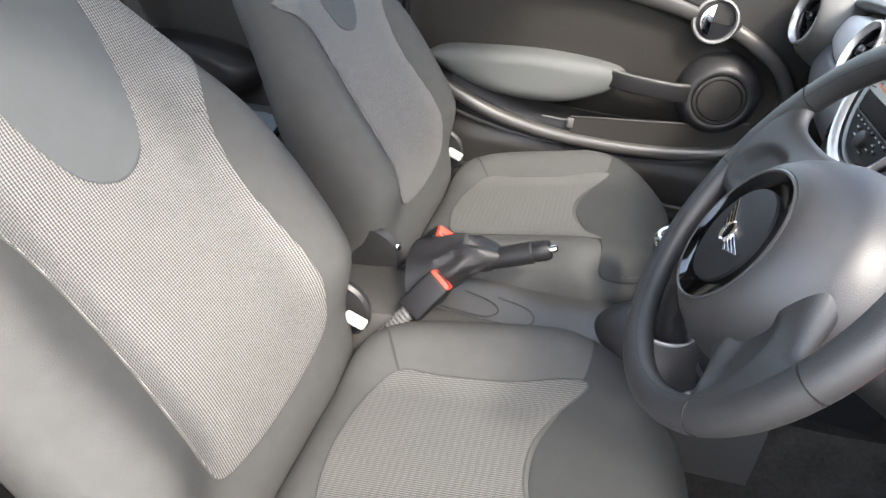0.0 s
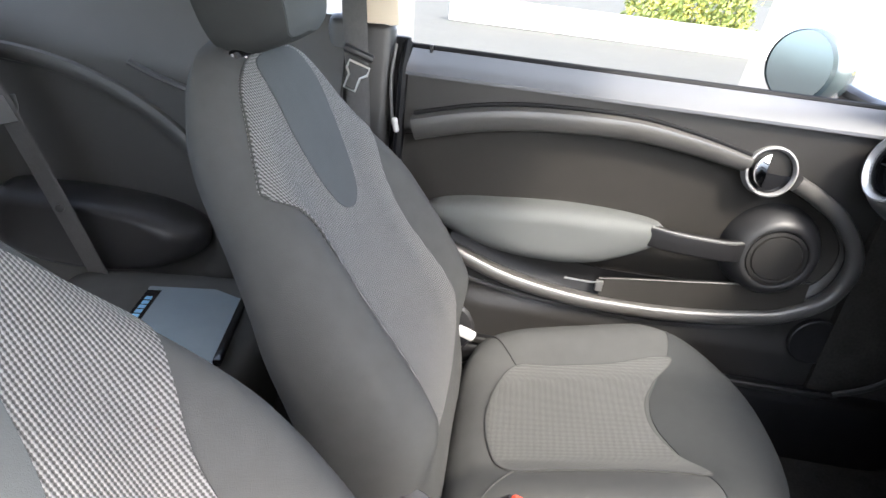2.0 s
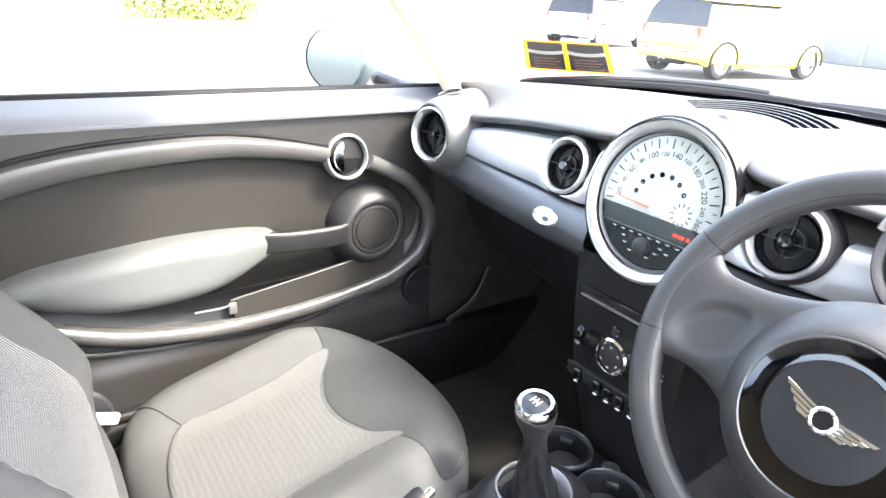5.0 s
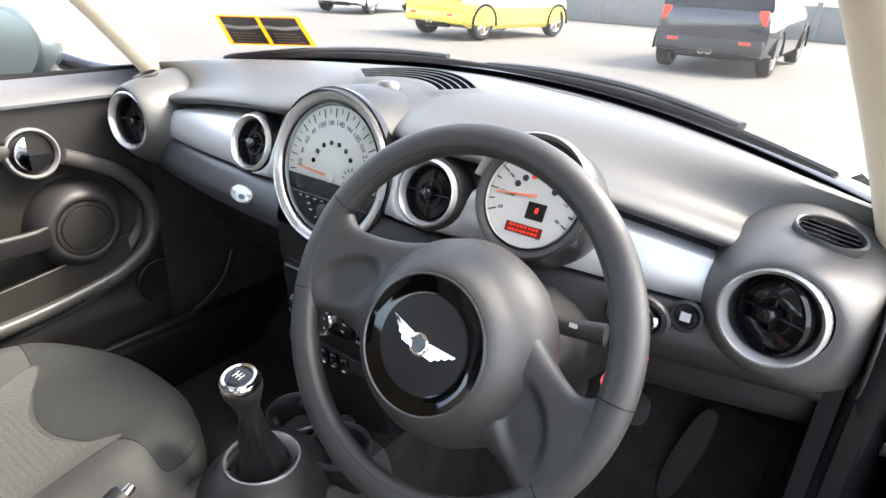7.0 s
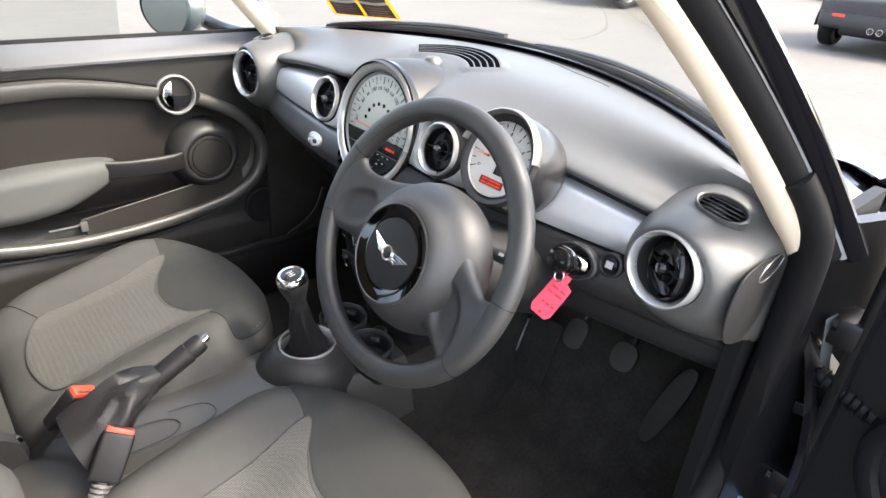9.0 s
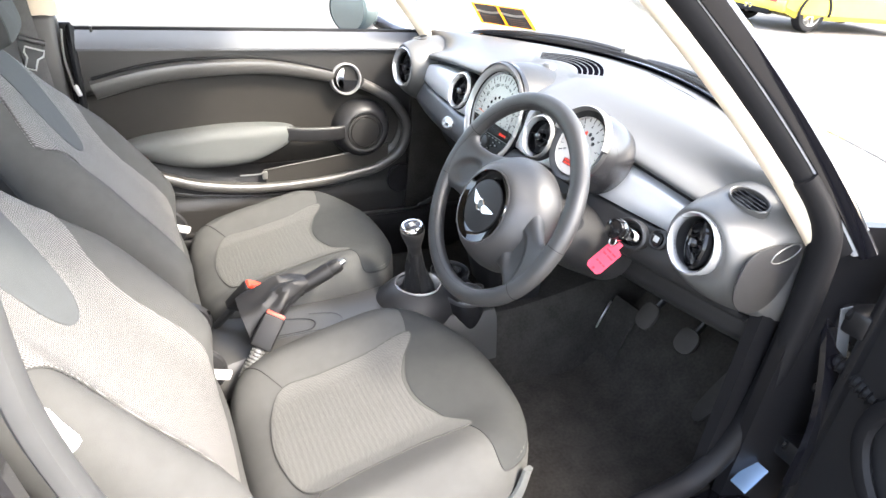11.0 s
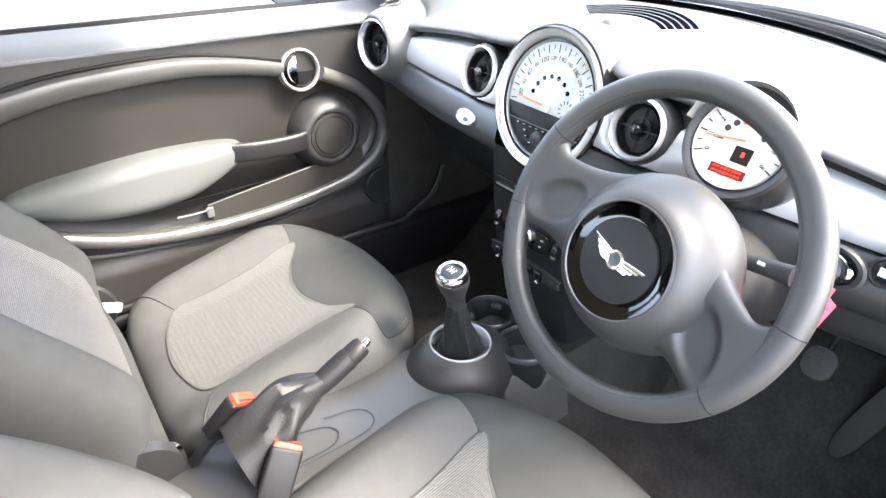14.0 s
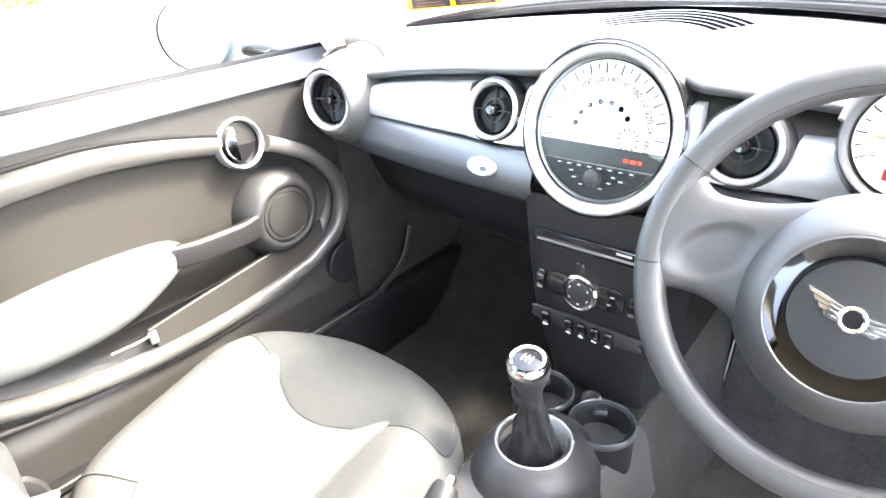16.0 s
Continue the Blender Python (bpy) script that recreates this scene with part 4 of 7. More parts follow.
def disc(r, h, m, n=48, sx=1.0):
    return revolve([(r, -0.001), (r, h), (0.0, h)], m, n, sx=sx)


smd = sm @ Matrix.Diagonal((1.065, 1.065, 1, 1))       # the dial fills the bezel
part("dial_backing", disc(0.088, -0.012, smd @ pose(0, 0, 0)), M_SCREEN, speedo, "black dial backing")


def chord(r, lo, hi, n=30):
    """The part of a disc between two heights."""
    a0, a1 = math.asin(max(-1, lo / r)), math.asin(min(1, hi / r))
    right = [(r * math.cos(t), r * math.sin(t)) for t in lin(a0, a1, n)]
    return right + [(-x, y) for x, y in reversed(right) if x > 1e-6]


part("dial_face", slab(chord(0.084, -0.018, 0.0839), 0.002, smd @ pose(0, 0, -0.0115), 0), M_DIAL, speedo, "pale silver dial face")
tick = bmesh.new()
A0, A1 = 190.0, -18.0
for i in range(27):
    a = radians(A0 + (A1 - A0) * i / 26)
    big = i % 2 == 0
    rr = 0.0745 if big else 0.077
    block((0.012 if big else 0.006, 0.0016 if big else 0.0011, 0.0006), smd @ pose(rr * math.cos(a), rr * math.sin(a), -0.0092, 0, 0, math.degrees(a)), 0, 1, tick)
part("tick_marks", tick, M_DIALINK, speedo)
for i in range(1, 14):
    a = radians(A0 + (A1 - A0) * (i * 2 - 1) / 26)
    words(str(20 * i), 0.0105 if i % 2 else 0.008, smd @ pose(0.061 * math.cos(a), 0.061 * math.sin(a), -0.0093, 0, 0, math.degrees(a) - 90), M_DIALINK, speedo, "dial_number")
for i in range(7):
    a = radians(168 - 22.5 * i)
    part("warning_lamp", disc(0.0034, 0.0008, smd @ pose(0.037 * math.cos(a), -0.002 + 0.037 * math.sin(a), -0.0094), 16), M_SLOT, speedo)
for i in range(12):
    a = radians(30 * i)
    part("fuel_mark", block((0.005, 0.0014, 0.0006), smd @ pose(0.036 + 0.0125 * math.cos(a), -0.006 + 0.0125 * math.sin(a), -0.0092, 0, 0, 30 * i), 0, 1), M_DIALINK, speedo)
part("needle", slab([(-0.066, -0.0006), (-0.066, 0.0006), (0.006, 0.0016), (0.006, -0.0016)], 0.001, smd @ pose(0.0, -0.010, -0.0085, 0, 0, -3), 0), M_NEEDLE, speedo, "slim orange needle")
part("needle_hub", disc(0.008, 0.003, smd @ pose(0, -0.010, -0.0088), 24), M_DIAL, speedo)
part("display", slab(chord(0.084, -0.040, -0.0185), 0.002, smd @ pose(0, 0, -0.0112), 0), M_SCREEN, speedo, "dark radio display")
led = bmesh.new()
for x, w in ((0.038, 0.006), (0.047, 0.008), (0.056, 0.004)):
    block((w, 0.004, 0.0006), smd @ pose(x, -0.031, -0.0088), 0, 1, led)
part("clock_digits", led, M_LED, speedo, "glowing red clock digits")
part("display_edge", block((0.146, 0.0012, 0.0012), smd @ pose(0, -0.0415, -0.0078), 0, 1), M_ANTHRA, speedo)
part("radio_panel", slab(chord(0.083, -0.0829, -0.042), 0.003, smd @ pose(0, 0, -0.0112), 0), M_STACK, speedo, "black radio panel")
for i in range(8):
    part("radio_key", block((0.011, 0.0042, 0.003), smd @ pose(-0.049 + 0.014 * i, -0.0455, -0.0075), 0.0008, 1), M_GLOSSBLACK, speedo)
    part("key_mark", block((0.005, 0.0012, 0.0006), smd @ pose(-0.049 + 0.014 * i, -0.0455, -0.0057), 0, 1), M_WHITE, speedo)
for x, y in ((-0.031, -0.0535), (-0.026, -0.0615), (0.027, -0.0535), (0.022, -0.0615), (-0.015, -0.069), (0.012, -0.070), (0.037, -0.057)):
    part("radio_key", block((0.011, 0.0045, 0.003), smd @ pose(x, y, -0.0075), 0.001, 1), M_GLOSSBLACK, speedo)
    part("key_mark", block((0.005, 0.0014, 0.0006), smd @ pose(x, y, -0.0057), 0, 1), M_WHITE, speedo)
part("volume_knob", revolve([(0.0115, -0.002), (0.0105, 0.008), (0.008, 0.0095), (0.0, 0.0095)], smd @ pose(0, -0.0585, -0.0085), 28), M_DARK, speedo, "dark turning radio knob")
lens = part("dial_glass", revolve([(0.0935, -0.004), (0.06, -0.002), (0.0, -0.001)], sm, 48), M_GLASS, speedo, "clear dial glass")
lens.visible_shadow = False

# ---- rev counter behind the steering wheel
tm = axes_at((-0.060, -0.334, 0.943), (-math.cos(radians(26)), 0, math.sin(radians(26))))
tach = part("rev_counter", revolve([(0.066, -0.02), (0.067, -0.002), (0.065, 0.003), (0.060, 0.001), (0.053, -0.008)], tm, 56), M_DASH, dash, "round rev counter with satin bezel")
part("hood", revolve([(0.0665, -0.004), (0.070, -0.02), (0.071, -0.05), (0.066, -0.075), (0.05, -0.09), (0.0, -0.095)], tm, 48), M_HOOD, tach, "satin black shell of the rev counter")
part("hood_brow", sweep([tm @ Vector((0.0675 * math.cos(a), 0.0675 * math.sin(a), 0.004)) for a in lin(0.15, math.pi - 0.15, 30)], round_section(0.0035, 0.010, 8), up=tm.to_3x3() @ Vector((0, 0, 1))), M_ANTHRA, tach)
part("dial_face", disc(0.054, -0.007, tm @ pose(0, 0, 0)), M_DIAL, tach, "pale silver dial face")
tick = bmesh.new()
for i in range(17):
    a = radians(205 - 230 * i / 16)
    block((0.010 if i % 2 == 0 else 0.006, 0.0014, 0.0006), tm @ pose(0.049 * math.cos(a), 0.049 * math.sin(a), -0.0065, 0, 0, math.degrees(a)), 0, 1, tick)
part("tick_marks", tick, M_DIALINK, tach)
for i in range(9):
    a = radians(205 - 230 * i / 8)
    words(str(i), 0.008, tm @ pose(0.038 * math.cos(a), 0.038 * math.sin(a), -0.0066, 0, 0, math.degrees(a) - 90), M_DIALINK, tach, "dial_number")
words("1/min", 0.0055, tm @ pose(-0.028, 0.0, -0.0066), M_DIALINK, tach)
for i in range(6):
    a = radians(150 - 24 * i)
    part("warning_lamp", disc(0.0036, 0.0008, tm @ pose(0.026 * math.cos(a), 0.026 * math.sin(a), -0.0068), 14), M_DIALINK if i not in (2,) else M_RED, tach)
part("needle", slab([(-0.046, -0.0005), (-0.046, 0.0005), (0.004, 0.0014), (0.004, -0.0014)], 0.001, tm @ pose(0, 0.004, -0.0062, 0, 0, 6), 0), M_NEEDLE, tach, "slim orange needle")
part("display", block((0.022, 0.019, 0.001), tm @ pose(0.008, -0.012, -0.0065), 0.0003, 1), M_SCREEN, tach, "small dark display")
part("display_digit", block((0.004, 0.006, 0.0006), tm @ pose(0.009, -0.011, -0.0058), 0, 1), M_LED, tach)
part("message_display", block((0.044, 0.011, 0.001), tm @ pose(0.0, -0.034, -0.0065), 0.0003, 1), M_LEDBACK, tach, "glowing red message display")
mb = bmesh.new()
for r0 in range(2):
    for k in range(8):
        block((0.0034 - 0.0008 * (k % 3), 0.0022, 0.0006), tm @ pose(-0.016 + 0.0046 * k, -0.0315 - 0.005 * r0, -0.0056), 0, 1, mb)
part("message_bars", mb, M_LED, tach)

# oval badge on the glovebox lip
bmx = axes_at((-0.052, 0.180, 0.822), (-0.90, 0, 0.43), (0, 0, 1))
bd = part("badge", revolve([(0.026, -0.004), (0.0265, 0.001), (0.024, 0.003), (0.0, 0.004)], bmx, 36, sy=0.55), M_RING, dash, "oval chrome badge on the glovebox")
part("badge_inlay", slab(ellipse(0.007, 0.004, 20), 0.0008, bmx @ pose(0.006, -0.004, 0.0036), 0), M_GLOSSBLACK, bd)

# ignition slot, start button
im = axes_at((-0.012, -0.456, 0.822), (-0.96, 0.0, 0.28))
slot = part("key_slot", revolve([(0.036, -0.012), (0.037, 0.0), (0.034, 0.003), (0.028, 0.0), (0.026, -0.012), (0.0, -0.014)], im, 36, sy=0.72), M_DARK, dash, "oval key slot surround")
part("slot_lens", revolve([(0.022, -0.006), (0.022, 0.003), (0.017, 0.008), (0.0, 0.009)], im @ pose(0.002, 0, 0), 30, sy=0.6), M_CHROME, slot, "bright key slot face")
stm = axes_at((0.006, -0.503, 0.832), (-0.96, 0.0, 0.28))
btn = part("start_button", revolve([(0.0175, -0.006), (0.018, 0.002), (0.015, 0.004), (0.0125, 0.001)], stm, 28), M_DARK, dash, "round start button")
part("button_cap", revolve([(0.012, 0.0), (0.0115, 0.004), (0.0, 0.005)], stm, 24), M_GLOSSBLACK, btn)
part("button_mark", block((0.011, 0.010, 0.0008), stm @ pose(0, 0, 0.0052), 0.0003, 1), M_WHITE, btn)
key = thing("key_fob", "black and chrome round key fob in the slot", "key")
km = axes_at((-0.060, -0.462, 0.842), (-0.9, 0.02, 0.30))
part("fob", revolve([(0.0, -0.02), (0.012, -0.019), (0.0175, -0.008), (0.0185, 0.0), (0.0165, 0.009), (0.008, 0.014), (0.0, 0.015)], km @ pose(0, 0, -0.01, 0, 0, 0), 28, sx=1.15), M_GLOSSBLACK, key, "glossy black key fob")
part("fob_ring", revolve([(0.0188, -0.014), (0.0195, -0.011), (0.0188, -0.008)], km @ pose(0, 0, 0), 28, sx=1.15), M_CHROME, key, "chrome band of the fob")
ring = [Vector((-0.062, -0.470, 0.822)) + Vector((0.003 * math.sin(t), 0.007 * math.cos(t), 0.007 * math.sin(t))) for t in lin(0, 2 * math.pi, 21)[:-1]]
part("key_ring", sweep(ring, round_section(0.001, n=6), up=(1, 0, 0), closed=True), M_STEEL, key)
tg = thing("key_tag", "bright red plastic key tag hanging from the key", "key tag")
tagm = axes_at((-0.070, -0.470, 0.790), (-0.70, -0.30, 0.65), (-0.028, 0.012, -0.052)) @ Matrix.Diagonal((0.88, 0.88, 1, 1))
tago = [(-0.018, -0.026), (-0.006, -0.030), (-0.005, -0.042), (0.005, -0.042), (0.006, -0.030), (0.018, -0.026), (0.0185, 0.026), (0.013, 0.034), (-0.013, 0.034), (-0.0185, 0.026)]
part("plate", slab(tago, 0.002, tagm, 0.0006, 1), M_TAG, tg, "bright red plastic tag")
ink = bmesh.new()
for y0, ws in ((-0.016, (0.010, 0.012)), (-0.007, (0.014, 0.009)), (0.012, (0.006, 0.006, 0.005))):
    x0 = -0.014
    for w in ws:
        block((w, 0.0035, 0.0004), tagm @ pose(x0 + w / 2, y0, 0.0024), 0, 1, ink)
        x0 += w + 0.003
part("writing_bars", ink, M_INK, tg)
part("eyelet", disc(0.0028, 0.0004, tagm @ pose(0, 0.028, 0.0022), 14), M_INK, tg)


# ---------- steering wheel ----------
wheel = thing("steering_wheel", "black rubber steering wheel with round hub", "steering wheel")
TW = 25.0
wm0 = axes_at((-0.207, -0.330, 0.857), (-math.cos(radians(TW)), 0, math.sin(radians(TW))))
wm = wm0 @ pose(0, 0, 0, 0, 0, -14.5)
wh = wm0 @ pose(0, -0.026, 0, 0, 0, -14.5)
R0 = 0.176
rim = [wm @ Vector((R0 * math.cos(a), R0 * math.sin(a), 0)) for a in lin(0, 2 * math.pi, 97)[:-1]]
rim_ob = part("rim", sweep(rim, round_section(0.0155, 0.0135, 16, 2.3), up=wm.to_3x3() @ Vector((0, 0, 1)), closed=True), M_RUBBER, wheel, "black rubber wheel rim")
hub = [(0.0, -0.085), (0.085, -0.08), (0.101, -0.060), (0.105, -0.042), (0.1025, -0.024), (0.095, -0.005), (0.085, 0.011), (0.076, 0.0205), (0.0695, 0.0252), (0.066, 0.0262), (0.0625, 0.0245)]
part("hub", revolve(hub, wh @ pose(0, 0.005, 0), 64), M_RUBBER, wheel, "rounded airbag hub cover")
part("hub_ring", revolve([(0.0655, 0.0265), (0.0640, 0.0272), (0.0590, 0.0255), (0.0520, 0.0235), (0.0465, 0.0230)], wh @ pose(0, 0.003, 0), 56), M_RINGGLOSS, wheel, "gloss black ring of the hub")
part("hub_rim", revolve([(0.0668, 0.0250), (0.0672, 0.0275), (0.0655, 0.0283), (0.0642, 0.0268)], wh @ pose(0, 0.003, 0), 56), M_SHELL, wheel, "thin satin edge of the hub ring")
part("hub_cap", revolve([(0.0475, 0.0225), (0.0468, 0.0260), (0.03, 0.0284), (0.0, 0.0295)], wh @ pose(0, 0.003, 0), 48), M_STACK, wheel, "matt black hub cap")
em = wh @ pose(0, 0.003, 0.0298, 0, 0, 2) @ Matrix.Diagonal((0.78, 0.80, 1, 1))
emb = part("emblem", revolve([(0.0135, -0.001), (0.0135, 0.0015), (0.0115, 0.0026), (0.0095, 0.0015), (0.0095, -0.001)], em, 36), M_CHROME, wheel, "chrome winged emblem without lettering")
part("emblem_core", disc(0.0095, 0.001, em), M_GLOSSBLACK, emb)
for s in (1, -1):
    for k in range(4):
        y0, y1 = 0.0078 - 0.0043 * k, 0.0132 - 0.0056 * k
        w = [(s * 0.0115, y0), (s * (0.050 - 0.0075 * k), y1), (s * (0.0465 - 0.0075 * k), y1 - 0.0046), (s * 0.0115, y0 - 0.0035)]
        if s < 0:
            w.reverse()
        part("wing_bar", slab(w, 0.0016, em @ pose(0, 0, -0.0012), 0.0003, 1), M_CHROME, emb)


def spoke(side):
    """A spoke: broad and curved, flowing from the hub's shoulder into the rim, with a thumb recess."""
    loops = []
    for t in lin(0, 1, 45):
        x = side * (0.050 + t * 0.122)
        waist = math.sin(math.pi * min(1.0, t * 1.05))
        top = 0.060 - 0.045 * t - 0.010 * waist + 0.036 * max(0.0, (t - 0.70) / 0.30) ** 2.2
        bot = -0.090 - 0.004 * t + 0.018 * waist - 0.040 * max(0.0, (t - 0.70) / 0.30) ** 2.2
        z = -0.020 + 0.019 * sstep(0.25, 1.0, t)
        thick = 0.023 - 0.010 * sstep(0.1, 0.9, t)
        c, h = (top + bot) / 2, (top - bot) / 2
        loop = []
        for px, pz in round_section(1.0, 1.0, 84, 2.7):
            d2 = ((t - 0.55 + 0.10 * px) / 0.25) ** 2 + ((px + 0.08) / 0.62) ** 2
            dent = -0.0075 * (1 - sstep(0.35, 1.25, d2)) if pz > 0 else 0.0
            q = Vector((x, c + px * h))
            q *= min(1.0, (R0 - 0.002) / q.length)
            loop.append(wm @ Vector((q.x, q.y, z + pz * thick + dent)))
        loops.append(loop)
    bm = bmesh.new()
    rings(bm, loops, True, True, True)
    bmesh.ops.recalc_face_normals(bm, faces=bm.faces)
    return bm


for s in (1, -1):
    part("spoke", spoke(s), M_RUBBER, wheel, "curved black spoke with thumb recess")
part("rim_groove", sweep([wm @ Vector(((R0 - 0.0095) * math.cos(a), (R0 - 0.0095) * math.sin(a), 0.0102)) for a in lin(0, 2 * math.pi, 97)[:-1]], round_section(0.0009, n=6), up=wm.to_3x3() @ Vector((0, 0, 1)), closed=True), M_SEAL, rim_ob)
for a0 in (168, 202, -22, 12):
    q = [wm @ (Vector((R0 * math.cos(radians(a0)), R0 * math.sin(radians(a0)), 0)) + (Vector((math.cos(radians(a0)), math.sin(radians(a0)), 0)) * 0.0157 * math.cos(t) + Vector((0, 0, 0.0137 * math.sin(t))))) for t in lin(0, 2 * math.pi, 25)[:-1]]
    part("rim_joint", sweep(q, round_section(0.0007, n=5), up=wm.to_3x3() @ Vector((-math.sin(radians(a0)), math.cos(radians(a0)), 0)), closed=True), M_SEAL, rim_ob)
# column, stalks
col = thing("steering_column", "black steering column shroud with stalks", "steering column")
cm2 = axes_at((-0.15, -0.330, 0.828), (-math.cos(radians(TW)), 0, math.sin(radians(TW))))
part("shroud", revolve([(0.062, 0.02), (0.068, 0.0), (0.07, -0.06), (0.078, -0.14), (0.08, -0.22), (0.0, -0.24)], cm2 @ pose(0, -0.008, 0), 36, sx=1.15, sy=0.85), M_DASH, col, "charcoal column shroud")
for s, z in ((1, 0.022), (-1, 0.022)):
    st = [cm2 @ Vector((s * (0.05 + 0.085 * t), 0.024 + 0.012 * t, -0.004 + 0.006 * t)) for t in lin(0, 1, 9)]
    stk = part("stalk", sweep(st, round_section(0.0085, 0.0065, 12), up=cm2.to_3x3() @ Vector((0, 0, 1)), scale=lambda t: 0.8 + 0.45 * t), M_DARK, col, "black column stalk")
    part("stalk_mark", block((0.008, 0.004, 0.0008), cm2 @ pose(s * 0.105, 0.0345, 0.009), 0, 1), M_WHITE, stk)


# ---------- centre console ----------
con = thing("centre_console", "grey plastic centre console between the seats", "console")


def con_sec(x):
    """Half width and top height of the tunnel cover."""
    w = float(np.interp(x, [-1.2, -0.62, -0.36, -0.24, -0.12, 0.02, 0.3], [0.10, 0.090, 0.082, 0.088, 0.098, 0.10, 0.12]))
    z = float(np.interp(x, [-1.2, -0.75, -0.62, -0.45, -0.30, -0.22, -0.10, 0.02, 0.3], [0.36, 0.40, 0.425, 0.445, 0.447, 0.44, 0.425, 0.425, 0.43]))
    return w, z


loops = []
for x in lin(-1.15, -0.01, 50):
    w, z = con_sec(x)
    loops.append([Vector((x, s * a, h)) for s, a, h in ((1, w + 0.035, 0.20), (1, w + 0.025, 0.30), (1, w + 0.008, z - 0.045), (1, w, z - 0.018), (1, w - 0.012, z - 0.003), (1, w - 0.03, z), (1, w * 0.3, z + 0.001),
                                                      (-1, w * 0.3, z + 0.001), (-1, w - 0.03, z), (-1, w - 0.012, z - 0.003), (-1, w, z - 0.018), (-1, w + 0.008, z - 0.045), (-1, w + 0.025, 0.30), (-1, w + 0.035, 0.20))])
bm = bmesh.new()
rings(bm, loops, False)
bmesh.ops.recalc_face_normals(bm, faces=bm.faces)
part("tunnel_cover", bm, M_CONSOLE, con, "grey plastic tunnel cover")
dome = [(0.118, 0.39), (0.108, 0.425), (0.094, 0.455), (0.074, 0.476), (0.060, 0.4835), (0.0555, 0.4835), (0.054, 0.480)]
part("shifter_dome", revolve(dome, pose(-0.190, -0.003, 0), 48, sx=1.05, sy=0.86), M_DASH, con, "domed shifter surround")
part("shifter_ring", revolve([(0.0555, 0.478), (0.0568, 0.4850), (0.0548, 0.4868), (0.0520, 0.484), (0.0490, 0.468), (0.048, 0.452)], pose(-0.190, -0.003, 0), 48), M_RING, con, "silver ring at the shifter base")
part("shifter_well", revolve([(0.047, 0.462), (0.02, 0.455), (0.0, 0.455)], pose(-0.190, -0.003, 0), 32), M_DARK, con)
for y, x in ((-0.056, -0.082), (0.056, -0.070)):
    cup = part("cup_holder", revolve([(0.047, 0.36), (0.049, 0.44), (0.0505, 0.460), (0.048, 0.465), (0.0435, 0.462), (0.041, 0.45), (0.038, 0.385), (0.0, 0.382)], pose(x, y, 0), 40), M_STACK, con, "round black cup holder")
    part("cup_rim", revolve([(0.0508, 0.455), (0.0515, 0.463), (0.0495, 0.4665), (0.0475, 0.464)], pose(x, y, 0), 40), M_SHELL, cup, "grey cup holder rim")
    for a in (30, 150, 270):
        part("cup_grip", block((0.012, 0.022, 0.012), pose(x + 0.037 * math.cos(radians(a)), y + 0.037 * math.sin(radians(a)), 0.450, 0, 15, a), 0.004), M_DARK, cup)
part("socket", revolve([(0.016, 0.41), (0.016, 0.440), (0.012, 0.442), (0.011, 0.43), (0.0, 0.43)], pose(-0.015, -0.004, 0), 24), M_ANTHRA, con, "round power socket")
for y in (-0.012, 0.012):
    part("console_button", block((0.012, 0.016, 0.008), pose(-0.118, y, 0.447), 0.003), M_GLOSSBLACK, con)
# shallow tray lid beside the handbrake
part("tray_groove", sweep(spline([(-0.56, -0.060, 0.4445), (-0.47, -0.062, 0.4470), (-0.41, -0.056, 0.4470), (-0.392, -0.034, 0.4475), (-0.408, -0.008, 0.4475), (-0.46, 0.004, 0.4475)], 8), round_section(0.0011, 0.0009, 6)), M_DARK, con)
part("tray_lip", sweep(spline([(-0.55, -0.052, 0.4450), (-0.478, -0.054, 0.4468), (-0.456, -0.040, 0.4472), (-0.456, -0.024, 0.4475), (-0.475, -0.010, 0.4475), (-0.52, 0.002, 0.4470)], 8), round_section(0.0014, 0.0012, 8)), M_DARK, con, "rounded lip of the tray")

# ---- switch stack under the speedometer
stack = thing("switch_stack", "black centre stack with heater knobs and switches", "control panel")


def stack_half(z):
    return float(np.interp(z, [0.42, 0.50, 0.60, 0.70, 0.80], [0.078, 0.082, 0.092, 0.100, 0.106]))


def stack_x(z):
    return float(np.interp(z, [0.42, 0.52, 0.60, 0.68, 0.80], [0.012, -0.020, -0.040, -0.047, -0.052]))


loops = []
for z in lin(0.80, 0.43, 24):
    h, x = stack_half(z), stack_x(z)
    loops.append([Vector(p) for p in ((0.12, h + 0.006, z), (x + 0.03, h + 0.002, z), (x + 0.006, h, z), (x, h - 0.008, z), (x - 0.003, h * 0.5, z), (x - 0.004, 0, z), (x - 0.003, -h * 0.5, z), (x, -h + 0.008, z), (x + 0.006, -h, z), (x + 0.03, -h - 0.002, z), (0.12, -h - 0.006, z))])
bm = bmesh.new()
rings(bm, loops, False)
bmesh.ops.recalc_face_normals(bm, faces=bm.faces)
part("stack_body", bm, M_STACK, stack, "black plastic stack body")


def on_stack(y, z, out=0.0):
    return axes_at((stack_x(z) - 0.004 - out, y, z), (-1, 0, 0.02))


